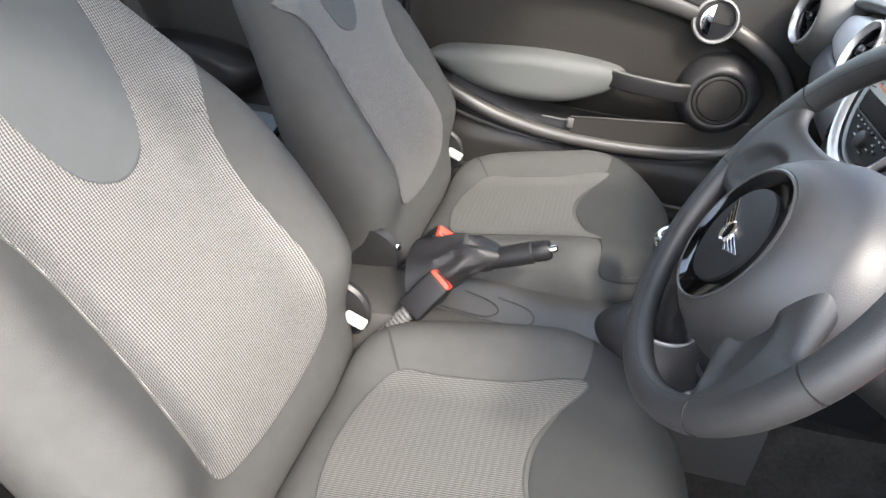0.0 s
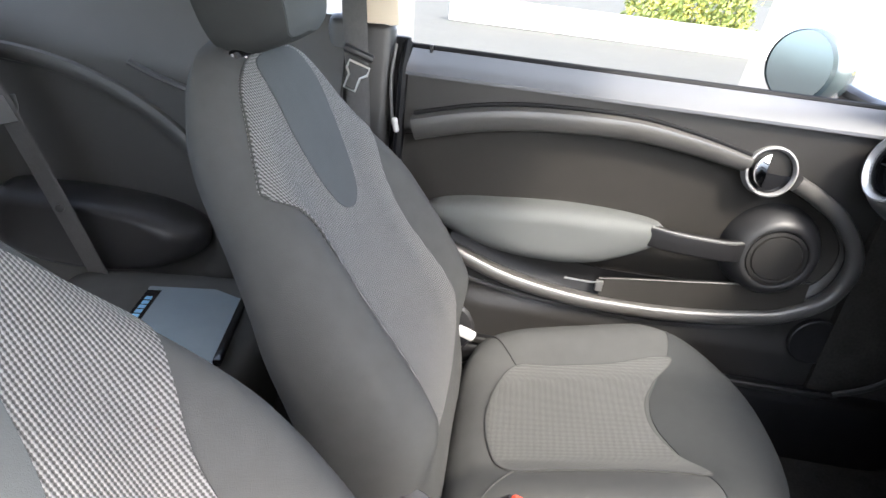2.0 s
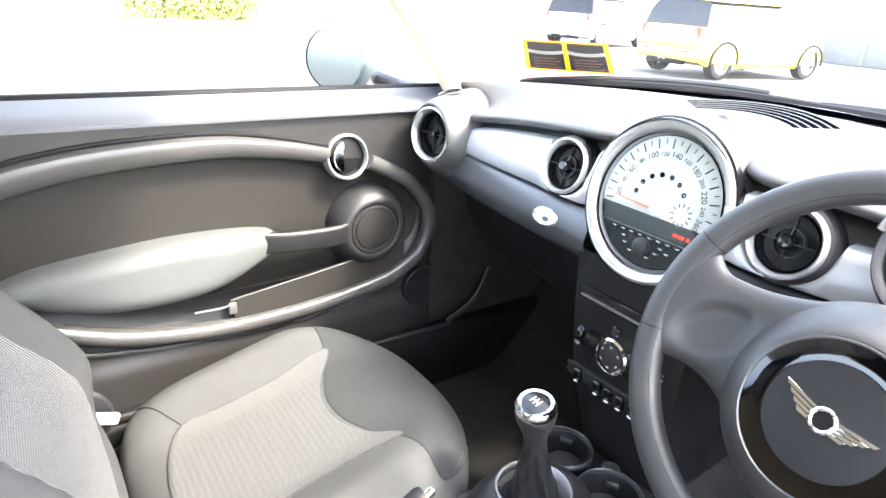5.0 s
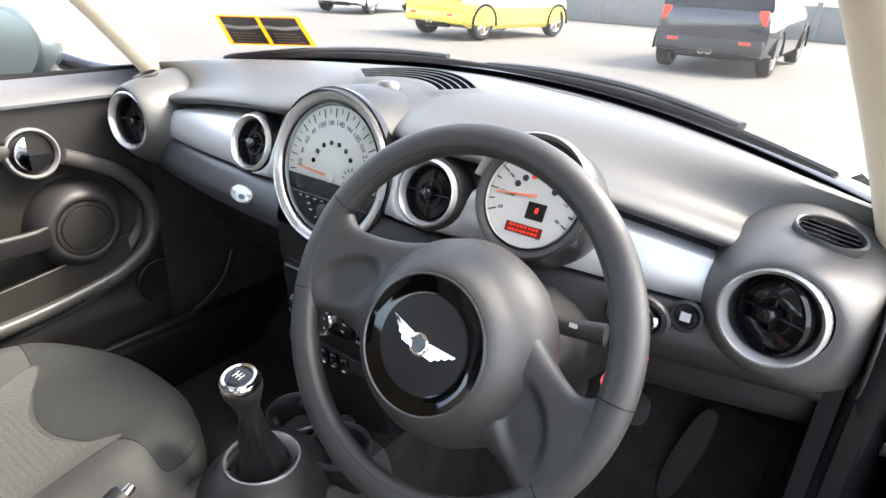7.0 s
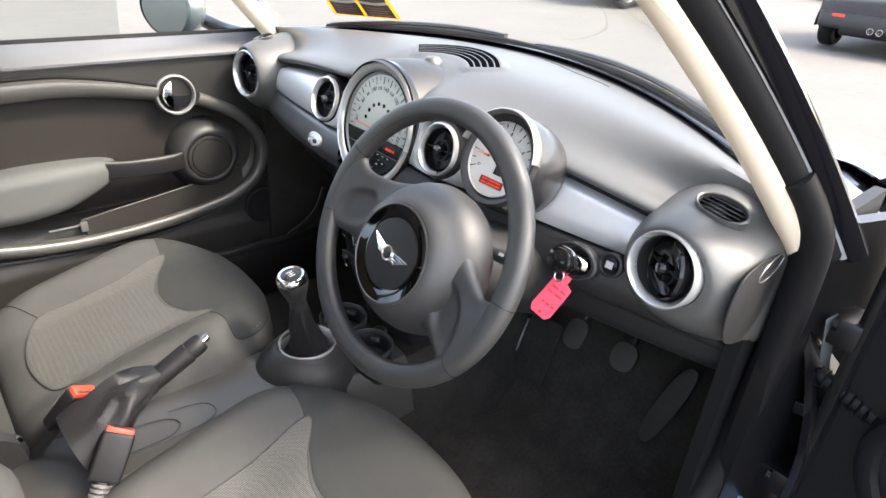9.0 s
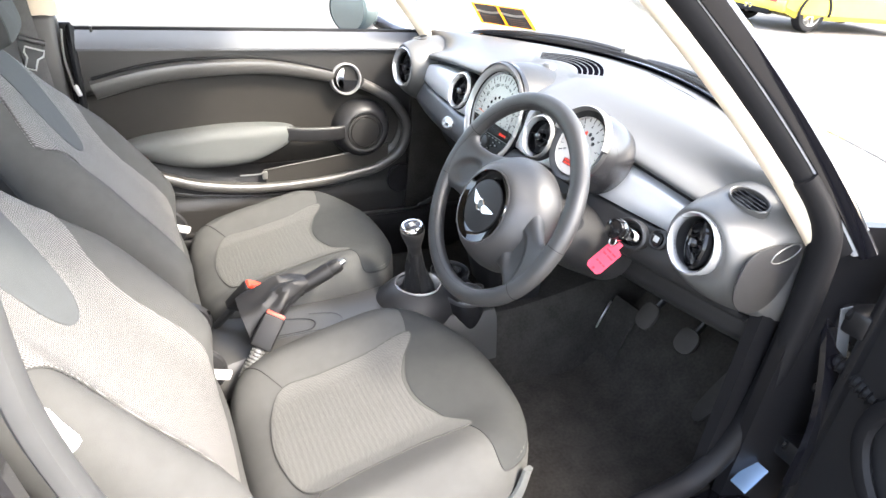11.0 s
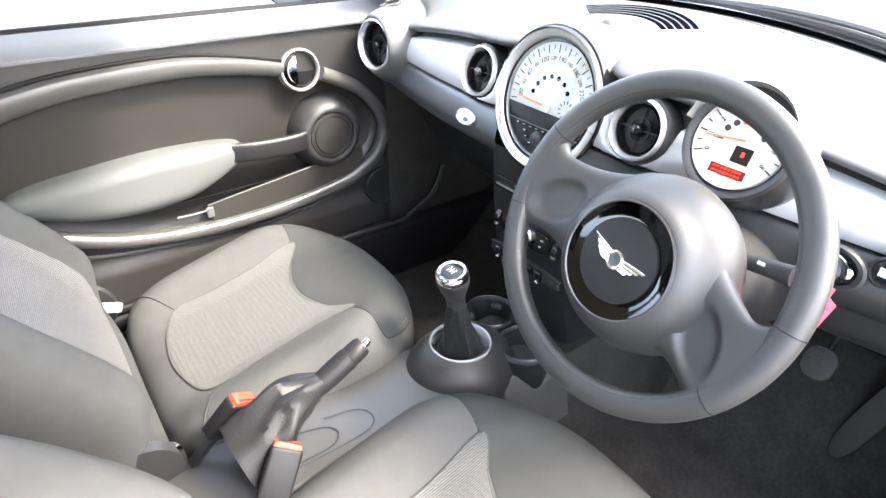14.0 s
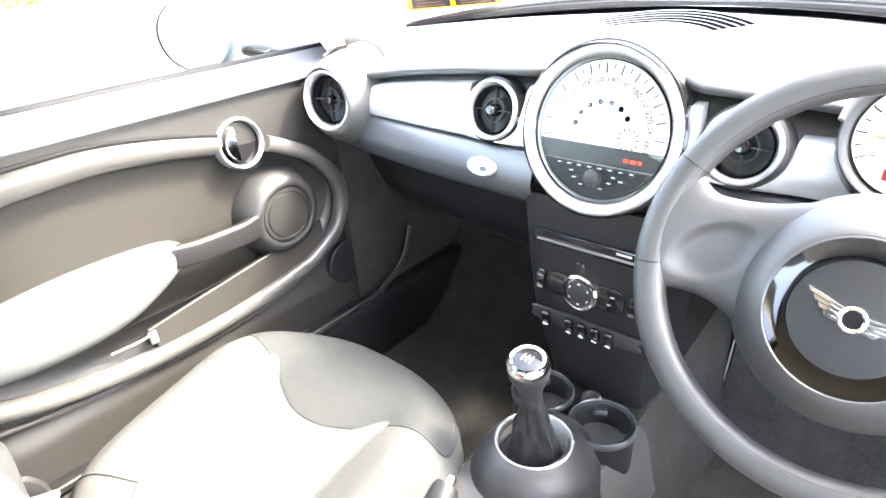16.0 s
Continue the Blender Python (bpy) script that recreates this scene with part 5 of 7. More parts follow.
slotp = part("disc_slot", block((0.165, 0.022, 0.010), on_stack(0, 0.738, 0.002), 0.004), M_GLOSSBLACK, stack, "slim disc slot")
part("slot_lip", block((0.150, 0.004, 0.006), on_stack(0, 0.734, 0.006), 0.0015), M_ANTHRA, slotp)
part("slot_mark", block((0.022, 0.003, 0.001), on_stack(-0.06, 0.743, 0.0075), 0, 1), M_WHITE, slotp)
part("hazard_button", revolve([(0.0085, -0.004), (0.0085, 0.002), (0.006, 0.004), (0.0, 0.004)], on_stack(0.008, 0.700), 20), M_GLOSSBLACK, stack)
clim = part("climate_panel", slab(spline_xy([(-0.058, 0.016), (-0.03, 0.02), (0.03, 0.02), (0.058, 0.016), (0.06, -0.012), (0.035, -0.02), (-0.035, -0.02), (-0.06, -0.012)]), 0.004, on_stack(0.0, 0.661), 0.0012), M_GLOSSBLACK, stack, "gloss black climate panel")
cmx = on_stack(0.004, 0.661, 0.004)
part("climate_knob", revolve([(0.028, -0.004), (0.0285, 0.006), (0.026, 0.009), (0.0235, 0.008), (0.023, 0.003), (0.0, 0.003)], cmx, 40), M_CHROME, clim, "chrome-rimmed climate knob")
part("knob_core", revolve([(0.0215, 0.0), (0.0208, 0.0075), (0.014, 0.0095), (0.0, 0.0095)], cmx, 32), M_DARK, clim)
for a in range(6):
    t = radians(60 * a + 30)
    part("knob_mark", block((0.004, 0.0022, 0.0008), cmx @ pose(0.0165 * math.cos(t), 0.0165 * math.sin(t), 0.0092, 0, 0, 60 * a + 120), 0, 1), M_WHITE, clim)
for y in (-0.045, -0.040):
    part("climate_mark", block((0.006, 0.002, 0.0008), on_stack(y, 0.668 if y < -0.042 else 0.654, 0.0045), 0, 1), M_WHITE, clim)
for y in (0.074, -0.074):
    part("thumb_wheel", revolve([(0.015, -0.006), (0.017, -0.004), (0.017, 0.004), (0.015, 0.006)], axes_at((stack_x(0.66) + 0.006, y, 0.66), (0, 1, 0)), 28), M_GLOSSBLACK, stack, "ribbed temperature wheel")
    part("wheel_mark", block((0.010, 0.005, 0.001), on_stack(y, 0.649, 0.006), 0, 1), M_CHROME, stack)
bar = part("toggle_bar", slab(spline_xy([(-0.075, 0.010), (0.075, 0.010), (0.088, 0.0), (0.075, -0.014), (-0.075, -0.014), (-0.088, 0.0)]), 0.006, on_stack(0.0, 0.598), 0.002), M_DARK, stack, "black toggle switch bar")
for y in (0.062, 0.022, 0.0, -0.022, -0.044):
    tog = part("toggle_switch", block((0.013, 0.026, 0.010), on_stack(y, 0.594, 0.010) @ pose(0, 0, 0, 18, 0, 0), 0.004), M_GLOSSBLACK, stack, "black toggle switch")
    part("toggle_tip", block((0.009, 0.004, 0.003), on_stack(y, 0.584, 0.017), 0.001, 1), M_CHROME, tog)

# ---- gear lever
gear = thing("gear_lever", "gear lever with chrome-ringed knob and leather gaiter", "gear lever")
g0, g1 = Vector((-0.186, -0.003, 0.466)), Vector((-0.221, -0.013, 0.652))
ga = (g1 - g0).normalized()
gm = axes_at(g1 - ga * 0.052, ga, (1, 0, 0))
loops = []
for i, t in enumerate(lin(0, 1, 33)):
    c = g0.lerp(g1 - ga * 0.075, t) - Vector((0, 0, 0.010)) * (1 - t)
    rr = float(np.interp(t, [0, 0.2, 0.45, 0.7, 0.86, 0.95, 1], [0.043, 0.035, 0.0275, 0.0215, 0.0185, 0.017, 0.0165]))
    loop = []
    for k in range(32):
        a = 2 * math.pi * k / 32
        q = Vector((math.cos(a), math.sin(a), 0))
        wob = 1 + (0.34 * noise.noise(q * 2.0 + Vector((3, 1, t * 1.5))) + 0.20 * noise.noise(q * 3.6 + Vector((7, 2, t * 3.0)))) * math.sin(math.pi * min(1, t * 0.93 + 0.07)) ** 0.6
        loop.append(c + Vector((q.x * rr * wob, q.y * rr * wob * 0.92, 0.004 * noise.noise(q * 2 + Vector((1, 5, t * 6))))))
    loops.append(loop)
bm = bmesh.new()
rings(bm, loops, True, False, False)
bmesh.ops.recalc_face_normals(bm, faces=bm.faces)
part("gaiter", bm, M_LEATHER, gear, "creased black leather gaiter", 60)
part("collar", revolve([(0.0155, -0.030), (0.0165, -0.008), (0.0185, 0.0)], gm, 28), M_DARK, gear, "black collar")
kn = part("knob", revolve([(0.0165, -0.004), (0.021, 0.008), (0.0268, 0.026), (0.0282, 0.036), (0.0275, 0.040)], gm, 40), M_DARK, gear, "black knob body")
part("knob_ring", revolve([(0.0272, 0.038), (0.0286, 0.044), (0.0272, 0.050), (0.0235, 0.0535), (0.0195, 0.0525)], gm, 40), M_CHROME, kn, "chrome ring of the knob")
part("knob_cap", revolve([(0.0200, 0.0515), (0.012, 0.0535), (0.0, 0.054)], gm, 32), M_GLOSSBLACK, kn, "black shift pattern cap")
pat = bmesh.new()
for x in (-0.006, 0.0, 0.006):
    block((0.0014, 0.0115, 0.0006), gm @ pose(x, 0, 0.0543), 0, 1, pat)
block((0.0134, 0.0014, 0.0006), gm @ pose(0, 0, 0.0543), 0, 1, pat)
part("shift_pattern", pat, M_WHITE, kn)

# ---- handbrake
hb = thing("handbrake", "black handbrake lever with leather gaiter and chrome button", "handbrake")
h1 = Vector((-0.383, -0.016, 0.586))
h0 = Vector((-0.487, -0.021, 0.538))
ha = (h1 - h0).normalized()
hm = axes_at(h1 - ha * 0.128, ha, (0, 0, 1))
part("grip", revolve([(0.0170, -0.012), (0.0185, 0.0), (0.0188, 0.018), (0.0165, 0.021), (0.0172, 0.024), (0.0180, 0.09), (0.0158, 0.0925), (0.0166, 0.096), (0.0166, 0.113), (0.0140, 0.119), (0.0, 0.119)], hm, 32), M_STACK, hb, "ribbed black grip")
part("button", revolve([(0.0068, 0.117), (0.0068, 0.126), (0.0058, 0.130), (0.0, 0.1315)], hm, 24), M_CHROME, hb, "chrome release button")
loops = []
for t in lin(0, 1, 36):
    c = Vector((-0.60, -0.022, 0.462)).lerp(h0 + ha * 0.008, t ** 0.85) + Vector((0, 0, 0.012)) * math.sin(math.pi * t)
    ax, az = 0.040 * (1 - t) ** 0.9 + 0.0205, 0.046 * (1 - t) ** 0.8 + 0.0205
    loop = []
    for k in range(36):
        a = 2 * math.pi * k / 36
        q = Vector((math.cos(a), math.sin(a), 0))
        wob = 1 + (0.34 * noise.noise(q * 1.8 + Vector((5, 4, t * 2.0))) + 0.20 * noise.noise(q * 3.4 + Vector((2, 8, t * 4.0)))) * math.sin(math.pi * min(1, t * 0.95 + 0.03)) ** 0.6
        loop.append(c + Vector((0.035 * q.y * (t - 0.5), q.x * ax * wob, q.y * az * wob)))
    loops.append(loop)
bm = bmesh.new()
rings(bm, loops, True, True, False)
bmesh.ops.recalc_face_normals(bm, faces=bm.faces)
part("gaiter", bm, M_LEATHER, hb, "creased black leather gaiter", 60)


# ---- belt buckles
def buckle(top, bottom, label, ribs=True):
    top, bottom = Vector(top), Vector(bottom)
    d = (top - bottom).normalized()
    m = axes_at(top, d, (1, 0, 0.3))
    b = thing("seat_belt_buckle", label, "belt buckle", group="front belt buckles")
    part("housing", block((0.026, 0.046, 0.074), m @ pose(0, 0, -0.040), 0.005, 3), M_STACK, b, "black buckle housing")
    part("button", block((0.021, 0.040, 0.012), m @ pose(0, 0, -0.0025), 0.003), M_RED, b, "bright red release button")
    part("slit", block((0.004, 0.030, 0.002), m @ pose(0.006, 0.0, 0.0036), 0.0005, 1), M_DARK, b)
    if ribs:
        n = int((top - bottom).length / 0.0075) - 1
        for k in range(10, n + 1):
            part("rib", revolve([(0.010, -0.0032), (0.014, -0.002), (0.014, 0.002), (0.010, 0.0032)], m @ pose(0, 0, -0.0075 * k), 20, sx=0.7), M_ANTHRA, b)
    part("strap", block((0.016, 0.012, (top - bottom).length - 0.05), m @ pose(0, 0, -(top - bottom).length / 2 - 0.03), 0.003), M_DARK, b)
    return b


buckle((-0.547, -0.073, 0.518), (-0.632, -0.128, 0.402), "black belt buckle with red button beside the driver seat")
buckle((-0.569, 0.034, 0.530), (-0.655, 0.062, 0.42), "black belt buckle with red button beside the passenger seat", False)


# ---------- passenger door ----------
pd = thing("passenger_door", "closed passenger door with dark panel and pale armrest", "car door")
LOOP = [(-0.90, 0.775), (-0.84, 0.800), (-0.72, 0.832), (-0.60, 0.849), (-0.43, 0.855), (-0.31, 0.842), (-0.2, 0.820), (-0.09, 0.788), (0.0, 0.735), (0.048, 0.66), (0.030, 0.575), (-0.04, 0.525), (-0.10, 0.508), (-0.215, 0.491), (-0.34, 0.484), (-0.47, 0.488), (-0.60, 0.509), (-0.70, 0.543), (-0.80, 0.588), (-0.90, 0.66)]
LOOP_O = Outline(LOOP, (-0.42, 0.665), 8)


def door_y(x, z):
    """The door's inner face: chamfered belt, hollow inside the hoop, tucked in below."""
    y = 0.672
    if z > 0.905:
        y += 0.034 * ((z - 0.905) / 0.038) ** 1.1
    r = LOOP_O.r(x, z)
    y += 0.026 * (1 - sstep(0.84, 0.99, r))
    y += 0.022 * (1 - sstep(0.62, 0.86, r)) * (1 - sstep(0.50, 0.60, z))
    y -= 0.010 * sstep(0.47, 0.42, z)
    return y


bm = sheet(lambda u, v: Vector((u, door_y(u, v), v)), lin(-0.862, 0.118, 230), lin(0.34, 0.943, 160), 0.02, (0, 1, 0))
part("door_panel", bm, M_DOOR, pd, "dark plastic inner door panel")
part("door_skin", sheet(lambda u, v: Vector((u, 0.70 + 0.115 * math.sin(math.pi * v) ** 0.8, 0.25 + 0.69 * v)), lin(-0.87, 0.13, 10), lin(0, 1, 12), 0.01, (0, 1, 0)), M_PAINT, pd, "gloss black outer skin")
ins_o = Outline([(x, z) for x, z in [(-0.42 + (x + 0.42) * 0.945, 0.672 + (z - 0.665) * 0.85) for x, z in LOOP]], (-0.42, 0.665), 8)
part("door_insert", patch(ins_o, lambda x, z: -door_y(x, z), Matrix(((1, 0, 0, 0), (0, 0, -1, 0), (0, 1, 0, 0), (0, 0, 0, 1))), 0.003, 40), M_DOORCLOTH, pd, "dark brown-black vinyl door insert")
# hoop moulding: broad along the top, slimmer below
top_path = [Vector((p.x, 0.664, p.y)) for p in spline([(x, z, 0) for x, z in LOOP[1:7]], 10)]
part("upper_moulding", sweep(top_path, [(-0.012, -0.025), (-0.002, -0.024), (0.005, -0.019), (0.011, -0.008), (0.014, 0.005), (0.011, 0.015), (0.003, 0.020), (-0.012, 0.021)], scale=lambda t: 1.10 - 0.42 * t ** 2), M_MOULD, pd, "satin anthracite upper moulding")
part("moulding_groove", sweep([q + Vector((0, 0.002, 0.0245 * (1.12 - 0.42 * (i / (len(top_path) - 1)) ** 2))) for i, q in enumerate(top_path)], round_section(0.004, 0.003, 8), up=(0, 1, 0)), M_SEAL, pd, "dark groove over the moulding")
low_path = [Vector((p.x, 0.656, p.y)) for p in spline([(x, z, 0) for x, z in [(-0.112, 0.800), (-0.06, 0.775), (0.0, 0.735), (0.048, 0.66), (0.030, 0.575), (-0.04, 0.525), (-0.10, 0.508), (-0.215, 0.491), (-0.34, 0.484), (-0.47, 0.488), (-0.60, 0.509), (-0.70, 0.543), (-0.80, 0.588), (-0.86, 0.63)]], 8)]
part("lower_moulding", sweep(low_path, round_section(0.016, 0.0165, 12, 2.4), up=(0, 1, 0)), M_MOULD, pd, "satin anthracite lower moulding")
crease = [Vector((p.x, 0.668, p.y)) for p in spline([(x, z, 0) for x, z in [(-0.84, 0.535), (-0.685, 0.488), (-0.53, 0.462), (-0.33, 0.453), (-0.2, 0.459), (-0.09, 0.482), (0.014, 0.535), (0.078, 0.605), (0.095, 0.68)]], 8)]
part("panel_crease", sweep(crease, round_section(0.005, 0.004, 8), up=(0, 1, 0)), M_MOULD, pd)
arm = Outline([(-0.80, 0.642), (-0.745, 0.662), (-0.63, 0.676), (-0.51, 0.685), (-0.39, 0.682), (-0.325, 0.672), (-0.312, 0.655), (-0.335, 0.628), (-0.39, 0.597), (-0.45, 0.576), (-0.535, 0.567), (-0.635, 0.572), (-0.72, 0.594), (-0.79, 0.625)], (-0.54, 0.635), 6)
am = Matrix(((1, 0, 0, 0), (0, 0, -1, 0.668), (0, 1, 0, 0), (0, 0, 0, 1)))


def arm_h(x, z):
    e = min(1.0, max(0.0, (arm.r(x, z) - 0.45) / 0.55))
    return 0.012 + 0.034 * math.sqrt(max(0.0, 1 - e * e)) * (0.55 + 0.45 * sstep(-0.3, -0.52, x))


part("armrest", pillow(arm, arm_h, am, 16, side=((1.0, -0.01), (0.98, -0.04))), M_ARMREST, pd, "pale grey-green padded armrest")
grab = spline([(-0.345, 0.655, 0.660), (-0.30, 0.642, 0.659), (-0.24, 0.637, 0.658), (-0.195, 0.640, 0.657), (-0.170, 0.652, 0.656)], 6)
pull = part("pull_handle", sweep([p - Vector((0, 0, 0.006)) for p in grab], round_section(0.012, 0.0205, 20, 7)), M_STACK, pd, "flat black pull handle")
part("handle_strip", sweep([p + Vector((0, -0.006, 0.0142)) for p in grab], round_section(0.0045, 0.0016, 8)), M_ANTHRA, pull, "satin strip along the handle")
spm = Matrix(((1, 0, 0, -0.100), (0, 0, -1, 0.700), (0, 1, 0, 0.648), (0, 0, 0, 1)))
pod = part("speaker_pod", revolve([(0.099, -0.01), (0.096, 0.012), (0.088, 0.036), (0.077, 0.054), (0.068, 0.060), (0.0625, 0.0605), (0.0590, 0.0585), (0.0575, 0.053)], spm, 56), M_DASH, pd, "dark conical speaker pod")
part("speaker_cap", revolve([(0.0575, 0.052), (0.056, 0.0575), (0.0495, 0.0585), (0.0475, 0.055), (0.0455, 0.0585), (0.02, 0.060), (0.0, 0.060)], spm, 48), M_DOOR, pod, "round black speaker cap")
hrm = axes_at((-0.159, 0.663, 0.812), (0.0, -1, 0.16))
hnd = part("release_handle", revolve([(0.048, -0.02), (0.0485, 0.002), (0.0465, 0.006), (0.0440, 0.0065), (0.0415, 0.003), (0.0395, -0.012), (0.0, -0.016)], hrm, 48), M_SLOPE, pd, "round satin silver release handle")
part("handle_back", disc(0.0392, -0.010, hrm, 40), M_GLOSSBLACK, hnd)
lev = [(0.034 * math.cos(a), 0.034 * math.sin(a)) for a in lin(radians(110), radians(262), 24)]
part("lever", slab(lev, 0.010, hrm @ pose(0, 0, -0.009, 0, 12, -8), 0.003), M_CHROME, hnd, "chrome release lever")
LOW_X, LOW_Z = [p.x for p in reversed(low_path[24:])], [p.z for p in reversed(low_path[24:])]


def pocket_top(x):
    return float(np.interp(x, [-0.42, -0.35, -0.25, -0.15, -0.06, 0.0], [0.538, 0.548, 0.560, 0.573, 0.590, 0.602]))


def on_pocket(x, k):
    z0 = float(np.interp(x, LOW_X, LOW_Z)) + 0.004
    return Vector((x, 0.653 + 0.008 * k, z0 + (pocket_top(x) - z0) * k))


pocket = part("map_pocket", sheet(on_pocket, lin(-0.415, -0.012, 28), lin(0, 1, 7), 0.005, (0, 1, 0)), M_DOORCLOTH, pd, "dark vinyl front of the map pocket")
part("pocket_lip", sweep([on_pocket(x, 1) + Vector((0, 0.001, 0.001)) for x in lin(-0.42, -0.012, 28)], round_section(0.0035, 0.0022, 8)), M_DOOR, pocket, "lip of the map pocket")
# black sheet that paints the shade inside the pocket opening
part("pocket_shade", sheet(lambda x, k: Vector((x, 0.668 + 0.014 * math.sin(math.pi * k), float(np.interp(x, LOW_X, LOW_Z)) + 0.074 * k)), lin(-0.74, -0.02, 30), lin(0, 1, 7), 0.004, (0, 1, 0)), M_STACK, pd, "black sheet for the shade behind the map pocket")
pin = part("pocket_hook", sweep(spline([(-0.49, 0.662, 0.528), (-0.44, 0.655, 0.530), (-0.422, 0.652, 0.534)], 6), round_section(0.0025, n=8)), M_ANTHRA, pd, "small grey hook over the map pocket")
part("hook_end", block((0.016, 0.008, 0.026), pose(-0.418, 0.655, 0.525), 0.003), M_ANTHRA, pin)
part("lower_speaker", revolve([(0.050, -0.012), (0.052, 0.002), (0.049, 0.004), (0.044, 0.001), (0.02, 0.003), (0.0, 0.003)], Matrix(((1, 0, 0, 0.040), (0, 0, -1, 0.655), (0, 1, 0, 0.472), (0, 0, 0, 1))), 48), M_STACK, pd, "round black lower speaker grille")
part("belt_clip", block((0.006, 0.012, 0.018), pose(-0.822, 0.700, 0.944), 0.002), M_DARK, pd)
gl = part("side_glass", sheet(lambda u, v: Vector((u, 0.712 - 0.10 * v - 0.02 * v * v, 0.935 + 0.39 * v)), lin(-0.86, -0.25, 12), lin(0, 1, 8)), M_SIDEGLASS, pd, "tinted side window")
part("belt_top", sheet(lambda u, v: Vector((u, 0.660 + 0.042 * v, 0.909 + 0.036 * v - 0.004 * (1 - v) ** 3)), lin(-0.862, 0.118, 20), lin(0, 1, 6), -0.006, (0, 0, 1)), M_BELTTOP, pd, "smooth belt top under the window, tinted with sky reflection")
part("belt_seal", sweep([Vector((x, 0.706, 0.945)) for x in lin(-0.865, 0.10, 20)], round_section(0.006, 0.007, 8)), M_SEAL, pd, "black window seal")
part("rear_seal", sweep([Vector((-0.868, 0.675 + 0.03 * sstep(0.9, 0.95, z), z)) for z in lin(0.34, 0.95, 14)], round_section(0.010, 0.014, 8), up=(0, 1, 0)), M_SEAL, pd, "black rubber door edge")

# door mirror outside the passenger window
dm = thing("door_mirror", "rounded grey-blue door mirror outside the passenger window", "mirror")
mm = axes_at((-0.088, 0.872, 0.984), (-0.93, -0.36, 0.05))
part("mirror_shell", revolve([(0.080, 0.006), (0.086, 0.0), (0.088, -0.02), (0.080, -0.055), (0.055, -0.08), (0.0, -0.09)], mm, 44, sx=1.10, sy=0.88), M_MIRRORSHELL, dm, "mirror shell tinted grey-blue with reflected sky")
part("mirror_glass", revolve([(0.080, 0.003), (0.05, 0.0045), (0.0, 0.005)], mm, 44, sx=1.10, sy=0.88), M_MIRROR, dm, "mirror glass")
part("mirror_foot", sweep(spline([(0.0, 0.90, 0.955), (0.04, 0.82, 0.935), (0.07, 0.74, 0.93)], 6), round_section(0.03, 0.018, 10)), M_GLOSSBLACK, dm, "mirror foot")

# ---------- passenger side behind the door ----------
for side, nm in ((1, "pillar_middle_passenger"), (-1, "pillar_middle_driver")):
    p = thing(nm, "middle pillar with dark lower and ivory upper trim", "pillar", kind="structure")
    part("lower_trim", block((0.13, 0.05, 0.66), pose(-0.955, side * 0.69, 0.66), 0.02, 3), M_DOOR, p, "dark plastic lower pillar trim")
    part("upper_trim", sweep([Vector((-0.935 - 0.02 * t, side * (0.69 - 0.13 * t), 0.985 + 0.36 * t)) for t in lin(0, 1, 8)], round_section(0.055, 0.022, 12, 3.5), up=(0, 1, 0)), M_BEIGE, p, "ivory upper pillar trim")
part("pillar_filler", block((0.036, 0.022, 0.62), pose(-0.882, 0.712, 0.65), 0.005), M_SEAL, bpy.data.objects["pillar_middle_passenger"], "black rubber at the door gap")
belt = thing("front_seat_belt", "dark webbing belt hanging at the middle pillar", "seat belt")
part("webbing", sweep(spline([(-0.965, 0.62, 1.16), (-0.965, 0.648, 1.04), (-0.958, 0.655, 0.94), (-0.945, 0.652, 0.80), (-0.93, 0.645, 0.60), (-0.92, 0.64, 0.42)], 8), round_section(0.023, 0.0014, 10, 4), up=(0, 1, 0)), M_BELT, belt, "dark grey belt webbing")
loop_m = axes_at((-0.952, 0.640, 0.890), (0.2, -1, 0), (0.35, 0, 1))
part("tongue_plate", sweep([loop_m @ Vector(p) for p in ((-0.020, 0.020, 0), (0.020, 0.020, 0), (0.020, 0.006, 0), (0.010, -0.004, 0), (0.010, -0.030, 0), (-0.012, -0.030, 0), (-0.012, -0.004, 0), (-0.020, 0.006, 0))], round_section(0.0024, 0.0018, 6), up=loop_m.to_3x3() @ Vector((0, 0, 1)), closed=True), M_STEEL, belt, "bright steel belt tongue")
part("tongue_cover", block((0.058, 0.012, 0.028), axes_at((-0.950, 0.648, 0.928), (0.2, -1, 0), (0.35, 0, 1)) @ pose(0, 0, 0), 0.004), M_DARK, belt, "black plastic tongue cover")
part("edge_trim", sweep(spline([(-0.885, 0.672, 0.95), (-0.890, 0.668, 0.88), (-0.880, 0.664, 0.80)], 6), round_section(0.003, 0.003, 8)), M_ANTHRA, belt)
strk = tagged(part("door_striker", block((0.012, 0.012, 0.03), pose(-0.874, 0.662, 0.80, 0, -15, 0), 0.005, 3), M_WHITE), "small white plastic door buffer", "buffer")

# rear side panel
rp = thing("rear_side_panel", "dark rear side panel with padded armrest", "side panel", kind="structure")


def rear_y(x, z):
    d = ((x + 1.70) / 0.475) ** 2 + ((z - 0.55) / 0.29) ** 2
    return 0.640 + 0.03 * (1 - sstep(0.85, 1.05, d)) + 0.03 * max(0, (z - 0.86) / 0.085)


